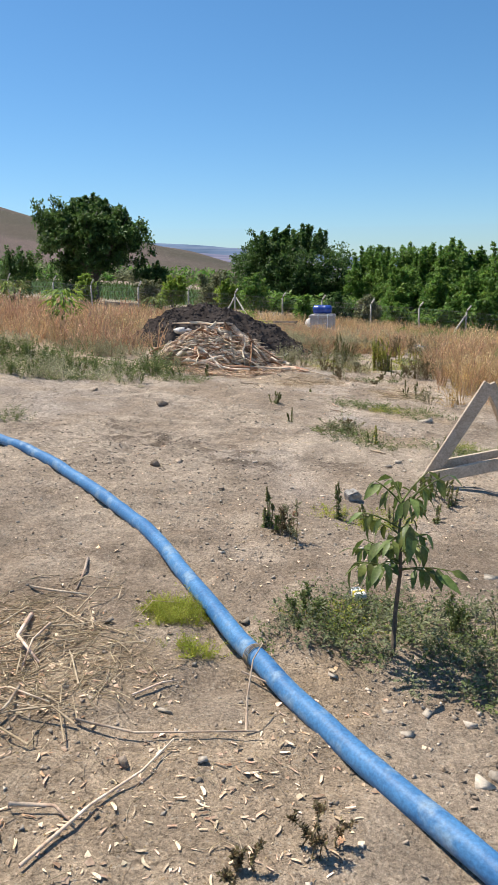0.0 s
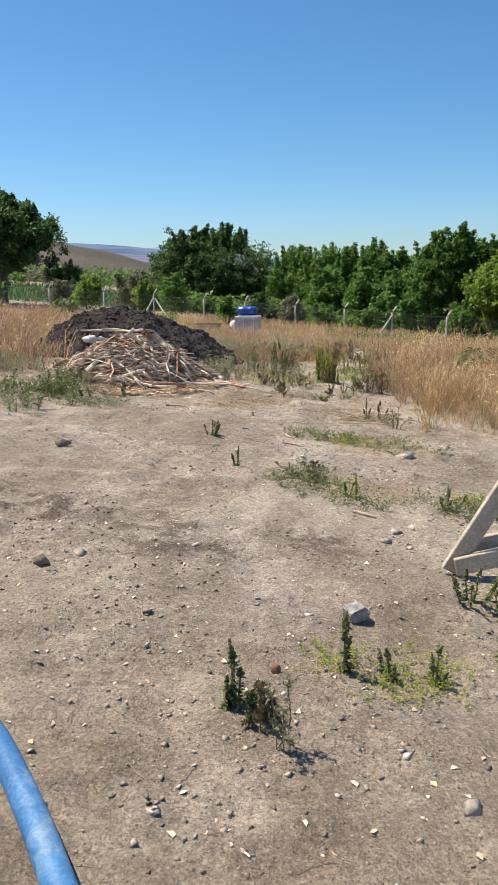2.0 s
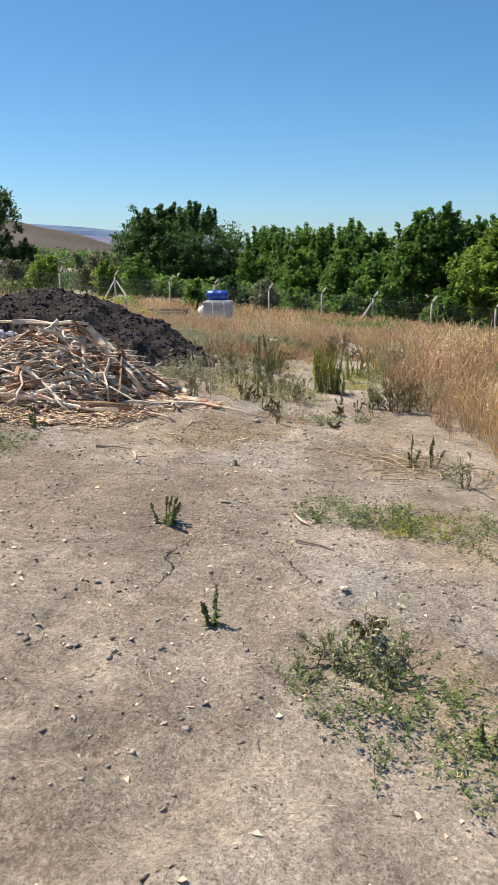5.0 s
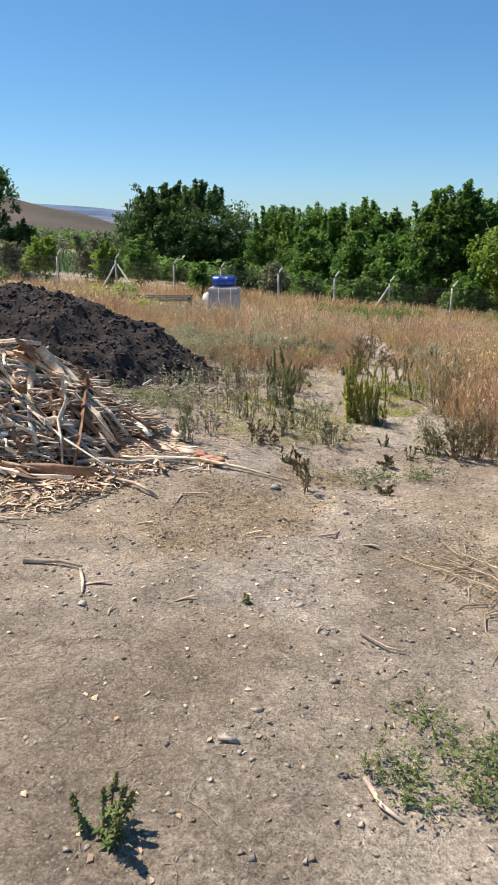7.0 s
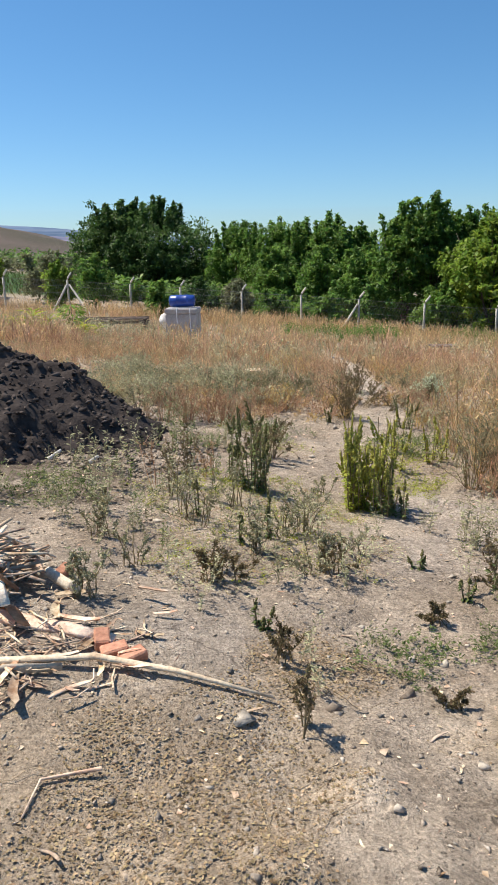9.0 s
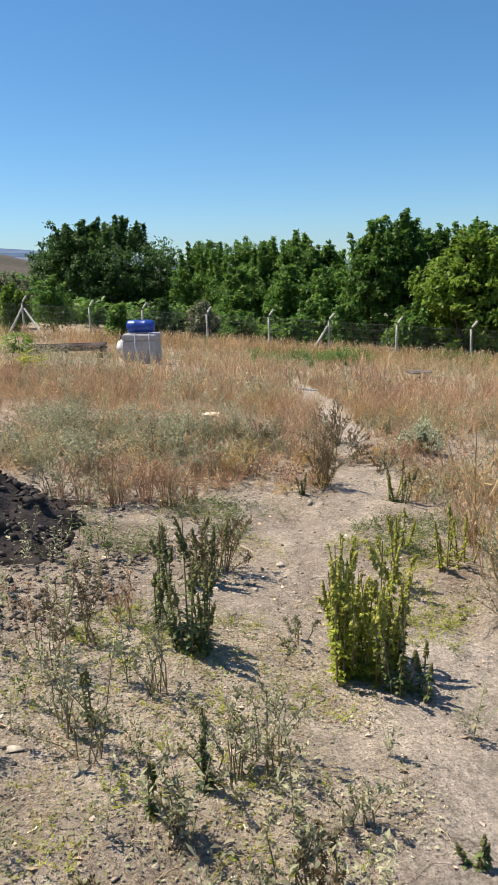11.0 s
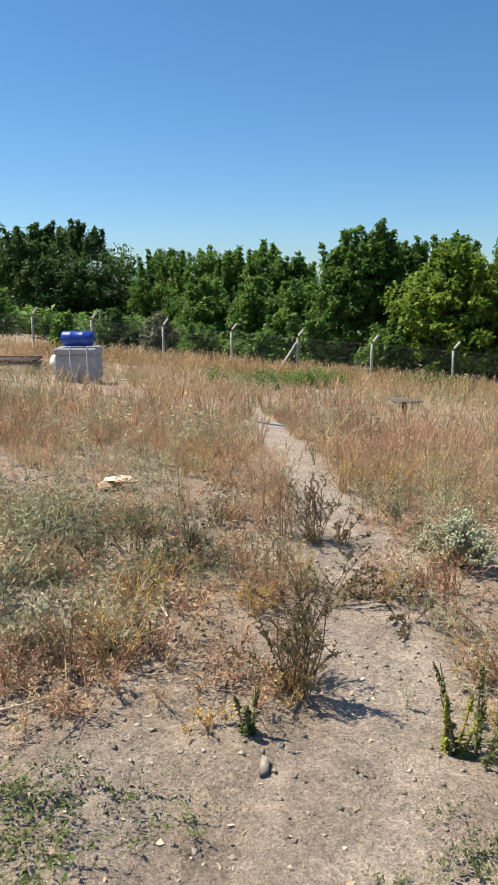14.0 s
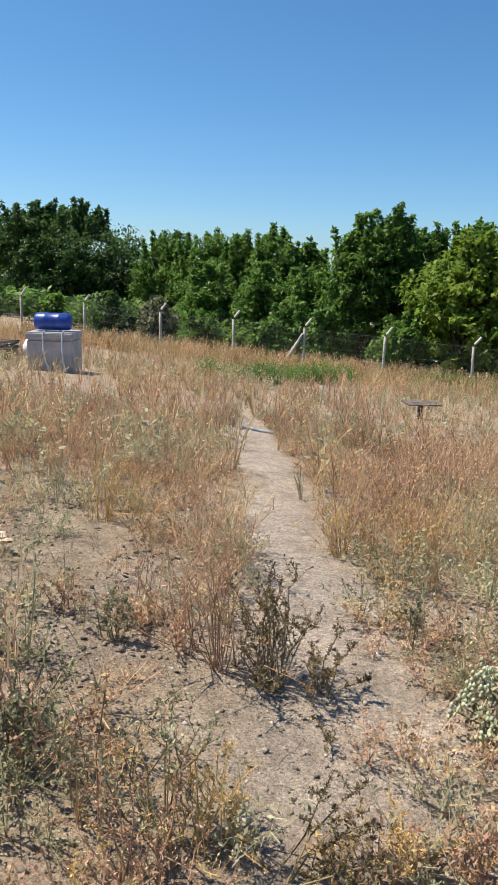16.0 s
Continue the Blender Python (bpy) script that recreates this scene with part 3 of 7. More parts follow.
# the blue and lilac of distance haze is put into these base colours
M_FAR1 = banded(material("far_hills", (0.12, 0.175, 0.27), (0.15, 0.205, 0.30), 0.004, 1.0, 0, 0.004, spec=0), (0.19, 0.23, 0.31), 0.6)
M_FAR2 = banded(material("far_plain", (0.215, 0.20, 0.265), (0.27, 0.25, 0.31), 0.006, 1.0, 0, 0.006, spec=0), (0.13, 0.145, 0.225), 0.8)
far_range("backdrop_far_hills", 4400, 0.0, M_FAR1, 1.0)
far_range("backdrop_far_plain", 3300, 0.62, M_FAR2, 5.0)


# ---------- trees ----------
def leaf_cloud(centres, sizes, per, leaf, rnd, flat=0.35):
    """Rhombic leaves strewn in many small clumps."""
    n = len(centres) * per
    c = np.repeat(centres, per, 0)
    s = np.repeat(sizes, per)[:, None]
    p = rnd.normal(0, 1, (n, 3))
    p = p / (np.linalg.norm(p, axis=1)[:, None] + 1e-6) * rnd.random((n, 1)) ** 0.55
    p = c + p * s * (1, 1, 0.8)
    d = rnd.normal(0, 1, (n, 3)); d[:, 2] -= 0.35
    d /= np.linalg.norm(d, axis=1)[:, None]
    up = rnd.normal(0, flat, (n, 3)) + (0, 0, 1.0)
    side = np.cross(d, up); side /= np.linalg.norm(side, axis=1)[:, None]
    L = leaf * (0.6 + 0.8 * rnd.random((n, 1)))
    bend = np.cross(side, d) * L * 0.18
    V = np.stack([p, p + d * L * 0.45 + side * L * 0.26 + bend, p + d * L, p + d * L * 0.45 - side * L * 0.26 + bend], 1).reshape(-1, 3)
    return V, np.arange(n * 4).reshape(-1, 4)


def tree(name, x, y, h, r, bare, mat, label, seed, clumps=150, per=36, leaf=0.24, shoots=16, lobes=7, trunk=0.16, group=""):
    rnd = np.random.default_rng(seed)
    ob = thing(name, x, y, float(gz(x, y)), label, "tree", group)
    q = Quads()
    fork = max(bare * 0.8, 0.35)
    lean = rnd.normal(0, 0.12, 2)
    q.tube([(0, 0, -0.15), (0.03, 0, fork * 0.4), (lean[0] * 0.5, lean[1] * 0.5, fork)], [trunk * 1.35, trunk * 1.05, trunk * 0.95], 8)
    part("trunk", q.mesh("trunk", M_BARK, flat=False), ob)
    cz = bare + (h - bare) * 0.47
    heads = []
    for k in range(lobes):
        a = 2 * math.pi * (k + 0.6 * rnd.random()) / lobes
        rr = r * (0.30 + 0.38 * rnd.random())
        heads.append(np.array((math.cos(a) * rr, math.sin(a) * rr * 0.9, cz + (h - bare) * (rnd.random() - 0.45) * 0.55)))
    heads.append(np.array((lean[0] * 2, lean[1] * 2, h - (h - bare) * 0.24)))
    for e in heads:
        b = Quads()
        st = np.array((lean[0] * 0.5, lean[1] * 0.5, fork - 0.05))
        m1 = st + (e - st) * 0.45 + np.array((*rnd.normal(0, 0.12, 2), 0.18))
        b.tube([st, m1, e, e + (e - m1) * 0.5], [trunk * 0.62, trunk * 0.42, trunk * 0.22, trunk * 0.07], 6)
        part("limb", b.mesh("limb", M_BARK, flat=False), ob)
    cs, ss = [], []
    hz = (h - bare) * 0.5
    while len(cs) < clumps:
        if len(cs) % 5 < 3:
            e = heads[rnd.integers(len(heads))]
            v = rnd.normal(0, 1, 3); v /= np.linalg.norm(v)
            p = e + v * np.array((r * 0.42, r * 0.42, hz * 0.5)) * (0.3 + 0.8 * rnd.random())
        else:
            v = rnd.normal(0, 1, 3); v /= np.linalg.norm(v)
            v *= 0.55 + 0.42 * rnd.random()
            p = np.array((v[0] * r, v[1] * r, bare + hz * 0.95 + v[2] * hz * (0.88 if v[2] > 0 else 1.0)))
            if v[2] < 0:
                p[:2] *= 1 + 0.35 * -v[2]
        if bare * 0.8 < p[2] < h - 0.2 and np.hypot(p[0], p[1]) < r * 1.05:
            cs.append(p); ss.append((0.22 + 0.26 * rnd.random()) * (0.75 + r * 0.12))
    for k in range(shoots):
        e = heads[rnd.integers(len(heads))]
        a, rr = rnd.random() * 6.28, r * 0.5 * rnd.random() ** 0.5
        bx, by = e[0] * 0.9 + math.cos(a) * rr * 0.6, e[1] * 0.9 + math.sin(a) * rr * 0.6
        top = h * (0.86 + 0.15 * rnd.random()) - 0.35 * (np.hypot(bx, by) / r) ** 2 * (h - bare) * 0.8
        dx, dy = rnd.normal(0, 0.12, 2)
        for u in np.linspace(0, 1, 5):
            cs.append(np.array((bx + dx * u, by + dy * u, top + 0.25 - 1.35 * (1 - u)))); ss.append(0.27 * (1 - u * 0.55))
    V, F = leaf_cloud(np.array(cs), np.array(ss), per, leaf, rnd)
    part("crown", grid_mesh("crown", V, F, mat), ob)
    return ob


ORCH = "orchard trees behind the fence"
tree("orchard_tree", -6.2, 70, 7.8, 6.6, 0.2, M_LEAFD, "broad dark green orchard tree with a low full crown", 11, 980, 46, 0.25, 46, 13, 0.2, ORCH)
for x, y, h, r, m, s, c in ((1.2, 64, 6.3, 2.3, M_LEAFM, 12, 250), (3.6, 62, 6.4, 2.5, M_LEAFM, 13, 260), (5.6, 60, 6.4, 2.2, M_LEAFM, 14, 240), (7.5, 58, 6.65, 2.1, M_LEAFM, 15, 230), (9.8, 58.5, 6.2, 1.8, M_LEAFM, 24, 190),
                            (10.6, 49.5, 6.9, 1.9, M_LEAFM, 16, 230), (12.2, 50, 7.45, 1.9, M_LEAFM, 25, 230), (13.9, 50.5, 6.8, 1.9, M_LEAFM, 17, 210), (16.2, 49.5, 7.4, 2.2, M_LEAFM, 19, 240), (20.0, 49, 7.9, 2.6, M_LEAFM, 20, 260),
                            (-0.2, 69, 4.2, 2.2, M_LEAFM, 22, 200), (24.5, 50, 7.4, 2.8, M_LEAFM, 23, 240), (6.4, 53, 4.2, 1.7, M_LEAFM, 26, 150), (8.6, 51.5, 4.4, 1.7, M_LEAFM, 27, 150), (3.6, 56, 4.2, 1.9, M_LEAFM, 28, 170)):
    tree("orchard_tree", x, y, h, r, 0.15, m, "green walnut orchard tree with upright shoots behind the wire fence", s, int(c * 1.5), 40, 0.20, 20, 8, 0.13, ORCH)
tree("orchard_tree", 17.6, 45.0, 6.6, 2.6, 0.15, M_LEAFY, "bright yellow-green sunlit walnut tree beside the fence", 21, 300, 42, 0.25, 24, 9, 0.13, ORCH)
tree("orchard_tree", 14.2, 45.3, 6.1, 2.8, 0.15, M_LEAFY, "bright yellow-green sunlit walnut tree beside the fence", 18, 330, 42, 0.25, 24, 9, 0.13, ORCH)
tree("walnut_tree", -20.9, 55, 8.1, 4.9, 2.0, M_LEAFD, "large dark walnut tree with forked trunk and drooping branches", 31, 520, 62, 0.27, 26, 12, 0.30)
for x, y, h, r, m, s in ((-25.2, 50.5, 3.8, 1.7, M_LEAFD, 41), (-28.6, 50, 4.4, 2.2, M_LEAFD, 42), (-23.0, 56, 3.6, 2.0, M_LEAFD, 43), (-16.4, 57, 3.4, 1.8, M_LEAFD, 44), (-12.6, 48.2, 2.5, 1.0, M_LEAFY, 45),
                         (-8.6, 47.6, 2.35, 0.8, M_LEAFY, 46), (-7.0, 49.5, 2.9, 1.2, M_LEAFM, 47), (-10.6, 54, 3.2, 1.7, M_DUSTY, 48), (-18.2, 46, 2.0, 0.7, M_LEAFY, 49), (-32.5, 51, 3.0, 2.0, M_LEAFM, 50),
                         (5.7, 46.2, 1.5, 0.8, M_LEAFM, 51), (1.0, 49, 1.9, 1.2, M_DUSTY, 52), (3.0, 48.0, 1.7, 1.1, M_LEAFM, 53), (8.3, 46.5, 2.3, 1.1, M_LEAFM, 54), (11.4, 45.6, 2.6, 1.2, M_LEAFM, 55), 
                         (-3.2, 46.0, 1.7, 0.5, M_LEAFM, 57), (-14.5, 50, 2.1, 1.3, M_DUSTY, 58), (-1.2, 50, 2.0, 1.4, M_LEAFD, 59), (6.9, 48, 2.4, 1.3, M_LEAFM, 60)):
    tree("bush", x, y, h, r, 0.1, m, "leafy green bush growing by the fence" if m is not M_DUSTY else "grey-green scrubby bush beyond the fence", s, int(30 + 24 * r * r), 34, 0.20, 7, 5, 0.05, "bushes along the fence")


def young_tree(x, y, h, seed):
    """A knee-high to chest-high walnut with large drooping leaflets."""
    rnd = np.random.default_rng(seed)
    ob = thing("young_walnut", x, y, float(gz(x, y)), "young walnut sapling with drooping green leaves in dry grass", "sapling", "young walnuts in the field")
    q = Quads()
    q.tube([(0, 0, -0.05), (0.02, 0.01, h * 0.5), (0, 0.03, h * 0.92)], [0.022, 0.017, 0.008], 5)
    part("trunk", q.mesh("trunk", M_BARK), ob)
    q = Quads()
    for k in range(int(170 * h)):
        a, u = rnd.random() * 6.28, 0.35 + 0.65 * rnd.random()
        rr = 0.42 * h * math.sin(math.pi * (0.2 + 0.75 * (u - 0.35))) * rnd.random() ** 0.5
        d = (math.cos(a), math.sin(a), -0.3 + 0.5 * rnd.random())
        q.leaf((math.cos(a) * rr, math.sin(a) * rr, h * u), d, (0, 0, 1), 0.15 + 0.08 * rnd.random(), 0.075, 0.4)
    part("crown", q.mesh("crown", M_LEAFY if seed % 2 else M_GREEN), ob)


for i, (x, y, h) in enumerate(((-11.1, 21.5, 1.25), (-6.3, 14.4, 1.05), (-7.6, 26.5, 1.1), (-15.5, 29, 1.3), (3.7, 12.2, 0.75), (-4.6, 31, 0.9))):
    young_tree(x, y, h, 60 + i)


# ---------- fence ----------
def fence():
    ob = thing("fence", 0, 45, float(gz(0, 45)), "wire fence on concrete posts with outward-bent tops", "fence")
    o = np.array((0, 45, float(gz(0, 45))))
    spots = [(-24.0, 40.2), (-21.2, 40.9), (-18.6, 41.6), (-16.3, 42.3), (-13.6, 43.2), (-10.6, 44.6), (-7.8, 46.3), (-4.75, 47.4), (-2.05, 47.0), (1.2, 46.0), (4.2, 45.0), (6.9, 43.8), (9.9, 42.8), (13.0, 41.4), (16.2, 40.2), (19.4, 39.0)]
    tops = []
    rnd = np.random.default_rng(5)
    for x, y in spots:
        z = float(gz(x, y))
        p = np.array((x, y, z)) - o
        lean = rnd.normal(0, 0.035, 2)
        q = Quads()
        up = p + (lean[0] * 1.6, lean[1] * 1.6, 1.68)
        q.tube([p - (0, 0, 0.3), p + (lean[0], lean[1], 0.9), up], [0.062, 0.058, 0.054], 4)
        q.tube([up - (0, 0, 0.02), up + (0.05, -0.02, 0.10), up + (0.24, -0.10, 0.36)], [0.054, 0.052, 0.048], 4)
        part("post", q.mesh("post", M_CONCRETE), ob)
        tops.append(up)
    for i in (6, 11):
        p = np.array((*spots[i], float(gz(*spots[i])))) - o
        for s in ((-1, 1) if i == 6 else (-1,)):
            q = Quads()
            q.tube([p + (s * 1.0, -0.1 * s, -0.1), p + (s * 0.05, 0, 1.45)], [0.06, 0.055], 4)
            part("brace", q.mesh("brace", M_CONCRETE), ob)
    for k, hgt in enumerate((-1.35, -1.0, -0.65, -0.3, -0.02)):
        q = Quads()
        pts = []
        for a, b in zip(tops[:-1], tops[1:]):
            pts += [a + (0, -0.07, hgt), (a + b) / 2 - (0, 0.07, 0.04 - hgt)]
        q.tube(pts + [tops[-1] + (0, -0.07, hgt)], [0.006] * (len(pts) + 1), 3, cap=False)
        part("wire", q.mesh("wire", M_WIRE), ob)
    q = Quads()
    for a, b in zip(tops[:-1], tops[1:]):
        n = 26
        for k in range(-6, n):
            u0, u1 = k / n, (k + 6) / n
            for f0, f1 in ((-1.5, 0), (0, -1.5)):
                c0, c1 = max(u0, 0), min(u1, 1)
                z0 = f0 + (f1 - f0) * (c0 - u0) / (u1 - u0)
                z1 = f0 + (f1 - f0) * (c1 - u0) / (u1 - u0)
                q.tube([a + (b - a) * c0 + (0, -0.07, z0), a + (b - a) * c1 + (0, -0.07, z1)], [0.0035] * 2, 3, cap=False)
    tagged(part("netting", q.mesh("netting", M_WIRE), ob), kind="stuff")


fence()


# ---------- grass and weeds ----------
def grass_clump(h, stems, seed, spread_=0.22, twigs=4, heads=True, width=0.004, grains=2):
    """Template: thin stems with side twigs and seed heads."""
    rnd = np.random.default_rng(seed)
    q = Quads()
    for i in range(stems):
        a = rnd.random() * 6.28
        out = spread_ * h * rnd.random() ** 0.6
        b0 = np.array((math.cos(a), math.sin(a), 0)) * 0.06 * h * rnd.random()
        hh = h * (0.55 + 0.45 * rnd.random())
        tip = b0 + np.array((math.cos(a) * out, math.sin(a) * out, hh))
        mid = b0 * 0.4 + tip * 0.6 - np.array((math.cos(a), math.sin(a), 0)) * out * 0.2
        s = np.array((math.cos(a + 1.3 + rnd.random()), math.sin(a + 1.3 + rnd.random()), 0))
        q.blade(b0, mid, width * 1.2, width, s)
        q.blade(mid, tip, width, width * 0.5, s)
        for k in range(twigs):
            u = 0.35 + 0.6 * rnd.random()
            p = b0 + (mid - b0) * u / 0.6 if u < 0.6 else mid + (tip - mid) * (u - 0.6) / 0.4
            t = rnd.random() * 6.28
            e = p + np.array((math.cos(t) * 0.5, math.sin(t) * 0.5, 0.8)) * h * (0.08 + 0.14 * rnd.random())
            q.blade(p, e, width * 0.8, width * 0.8, (math.sin(t), -math.cos(t), 0.2))
            if heads:
                for m in range(grains):
                    g = p + (e - p) * (1.0 - 0.5 * m)
                    d = rnd.normal(0, 1, 3)
                    d /= np.linalg.norm(d)
                    q.blade(g, g + d * h * 0.05, width * 1.6, width * 2.4, np.cross(d, (0.3, 0.5, 0.8)))
    return q.arrays()


def leafy_clump(h, stems, seed, leaf=0.05, per=9, spread_=0.5, wide=0.42, stalk=0.004):
    """Template: stems with many small leaves."""
    rnd = np.random.default_rng(seed)
    q = Quads()
    for i in range(stems):
        a = rnd.random() * 6.28
        out = spread_ * h * rnd.random() ** 0.5
        tip = np.array((math.cos(a) * out, math.sin(a) * out, h * (0.5 + 0.5 * rnd.random())))
        s = np.array((math.cos(a + 1.5), math.sin(a + 1.5), 0))
        q.blade((0, 0, -0.01), tip, stalk, stalk * 0.5, s)
        for k in range(per):
            p = tip * (0.15 + 0.85 * rnd.random())
            d = rnd.normal(0, 1, 3); d[2] = abs(d[2]) * 0.5
            d /= np.linalg.norm(d)
            L = leaf * (0.6 + 0.8 * rnd.random())
            n = np.cross(d, rnd.normal(0, 0.4, 3) + (0, 0, 1)); n /= np.linalg.norm(n)
            m = p + d * L * 0.5 + (0, 0, L * 0.1)
            q.quad(p, m + n * L * wide * 0.5, p + d * L, m - n * L * wide * 0.5)
    return q.arrays()


def bushy_tuft(seed, stems=9, twigs=5, leaves=3):
    """Template: a low branching tuft with fine twigs and small leaves."""
    rnd = np.random.default_rng(seed)
    q = Quads()
    for i in range(stems):
        a = rnd.random() * 6.28
        out = 0.95 * rnd.random() ** 0.6
        tip = np.array((math.cos(a) * out, math.sin(a) * out, 0.35 + 0.65 * rnd.random() * (1.15 - out * 0.5)))
        side = np.array((math.sin(a), -math.cos(a), 0.1))
        q.blade((0, 0, -0.02), tip, 0.012, 0.005, side)
        for k in range(twigs):
            p = tip * (0.3 + 0.7 * rnd.random())
            d = rnd.normal(0, 1, 3) + (0, 0, 0.5)
            d /= np.linalg.norm(d)
            e = p + d * (0.12 + 0.2 * rnd.random())
            q.blade(p, e, 0.008, 0.005, np.cross(d, (0.2, 0.3, 0.9)))
            for m in range(leaves):
                b = p + (e - p) * (0.3 + 0.7 * rnd.random())
                g = rnd.normal(0, 1, 3)
                g /= np.linalg.norm(g)
                w = np.cross(g, rnd.normal(0, 1, 3))
                w *= 0.022 / (np.linalg.norm(w) + 1e-6)
                L = 0.05 + 0.06 * rnd.random()
                q.quad(b, b + g * L * 0.5 + w, b + g * L, b + g * L * 0.5 - w)
    return q.arrays()


def strew(name, templates, mat, label, category, region, count, density, size, seed, lean=0.08, sink=0.01, wave=0.0, small=1.0):
    """One sheet of growth over a region (x0, x1, y0, y1), thinned by density(x, y)."""
    rnd = np.random.default_rng(seed)
    x = rnd.uniform(region[0], region[1], count)
    y = rnd.uniform(region[2], region[3], count)
    keep = rnd.random(count) < density(x, y)
    x, y = x[keep], y[keep]
    V, F = spread(templates, x, y, crust(x, y) - sink, rnd.random(len(x)) * 6.28, (size[0] + (size[1] - size[0]) * rnd.random(len(x)) ** small) * (1 + wave * (0.6 * vnoise(x, y, 2.6, seed) + 0.4 * vnoise(x, y, 0.7, seed + 3) - 0.5) * 2), lean, seed)
    return tagged(new(name, grid_mesh(name, V, F, mat)), label, category, kind="stuff")


def off_path(x, y, grow=1.0):
    px, pw = np.interp(y, PATH_Y, PATH_X), np.interp(y, PATH_Y, PATH_W) * grow
    return smooth(0.7, 1.25, np.abs(x - px) / pw + 0.7 * (vnoise(x, y, 0.3, 27) - 0.5))


def wild(x, y):
    """Where the dry growth stands: beyond the bare yard, off the path, round the heaps."""
    left = np.interp(y, (14.4, 15.0, 16.0, 17.8, 20.0), (-0.6, 0.35, 1.0, 1.55, 2.3))
    right = np.interp(y, (6.6, 7.2, 7.9, 9.0, 11.0, 13.0, 14.4, 15.6, 17.0, 19.0), (3.6, 2.8, 2.2, 2.1, 2.1, 2.2, 2.3, 2.4, 2.75, 2.75))
    rag = 0.35 * (vnoise(x, y, 0.5, 21) - 0.5)
    a = smooth(-0.25, 0.15, left - x + rag) * smooth(14.2, 15.3, y + rag)
    b = smooth(-0.15, 0.3, x - right + rag) * smooth(6.6, 8.4, y + rag)
    c = smooth(-2.9, -3.7, x + rag) * smooth(10.0, 11.6, y + rag + 0.25 * (x + 3))
    heap = (((x + 2.6) / 2.4) ** 2 + ((y - 14.2) / 1.7) ** 2) > 1.0
    return np.maximum.reduce([a, b, c, smooth(21, 26, y)]) * off_path(x, y) * heap * (1 - 0.8 * spot(x, y, -1.2, 31.3, 1.9, 0.2)) * (1 - 0.9 * spot(x, y, 0.72, 18.9, 0.5, 0.4))


def low_zone(x, y):
    """Broken ground beside the path with low weeds in place of grass."""
    return np.maximum(smooth(2.3, 1.5, x) * smooth(20.9, 19.8, y) * smooth(13, 14, y) * smooth(-3.5, -1.5, x), smooth(2.0, 2.4, x) * smooth(19.2, 18.6, y) * smooth(14, 15.5, y))


GRASS = [grass_clump(1.0, 7, k, 0.62, 5, True, 0.0042, 1) for k in range(7)]
GRASS_FAR = [grass_clump(1.0, 6, 20 + k, 0.45, 2, True, 0.009, 1) for k in range(6)]
BUSHY = [grass_clump(1.0, 7, 40 + k, 0.45, 4, True, 0.0045, 1) for k in range(6)]
LEAFY = [leafy_clump(1.0, 7, 60 + k, 0.09, 11, 0.45) for k in range(5)]
TANGLE = [grass_clump(1.0, 8, 50 + k, 1.1, 3, True, 0.012, 1) for k in range(6)]
LOW = [leafy_clump(1.0, 6, 80 + k, 0.17, 9, 1.5) for k in range(5)]

patchy = lambda x, y, c, s, lo=0.4, hi=0.6: smooth(lo, hi, vnoise(x, y, c, s))
strew("dry_grass", GRASS, M_TAN, "thin straw-coloured dry grass with seed heads", "grass", (-7, 9, 6.5, 25), 7000, lambda x, y: wild(x, y) * (0.15 + 0.75 * patchy(x, y, 1.1, 31)) * (1 - 0.97 * low_zone(x, y)), (0.15, 0.44), 101, 0.16, wave=0.7)
strew("dry_red_weeds", BUSHY, M_RED, "dry reddish-brown branching weeds", "weeds", (-7, 9, 6.5, 25), 8000, lambda x, y: wild(x, y) * patchy(x, y, 1.4, 32, 0.38, 0.58) * 0.8 * (1 - 0.92 * low_zone(x, y)), (0.2, 0.5), 102, 0.14, wave=0.7)
strew("grey_green_weeds", BUSHY, M_SAGE, "grey-green half-dry branching weeds", "weeds", (-7, 9, 6.5, 25), 5200, lambda x, y: wild(x, y) * patchy(x, y, 1.7, 33, 0.45, 0.6) * 0.75 * (1 - 0.55 * low_zone(x, y)), (0.18, 0.42), 103, 0.16)
strew("dry_grass_field", GRASS_FAR, M_TAN, "field of straw-coloured dry grass before the fence", "grass", (-26, 24, 21, 48), 9800, lambda x, y: wild(x, y) * (0.35 + 0.6 * patchy(x, y, 2.2, 34)), (0.22, 0.58), 104, 0.18, wave=0.75)
strew("dry_red_weed_field", GRASS_FAR, M_RED, "field of dry reddish-brown weeds", "weeds", (-26, 24, 21, 47), 7800, lambda x, y: wild(x, y) * patchy(x, y, 3.0, 35, 0.42, 0.62) * 0.8, (0.25, 0.62), 105, 0.16, wave=0.75)
strew("grey_green_weed_field", GRASS_FAR, M_SAGE, "field of grey-green half-dry weeds", "weeds", (-26, 24, 21, 46), 9000, lambda x, y: wild(x, y) * patchy(x, y, 2.4, 36, 0.42, 0.6) * 0.8, (0.25, 0.5), 106, 0.2, wave=0.7)
strew("tall_dry_grass", GRASS_FAR, M_RED, "tall reddish dry grass in the field", "grass", (-20, -3, 9, 24), 4000, lambda x, y: wild(x, y) * patchy(x, y, 1.8, 37, 0.35, 0.55) * 0.8, (0.4, 0.8), 107, 0.24, wave=0.6)
strew("tall_straw_grass", GRASS_FAR, M_TAN, "tall straw-coloured grass in the field", "grass", (-20, -3, 9, 24), 4000, lambda x, y: wild(x, y) * (0.2 + 0.6 * patchy(x, y, 1.5, 38)), (0.35, 0.7), 108, 0.26, wave=0.6)
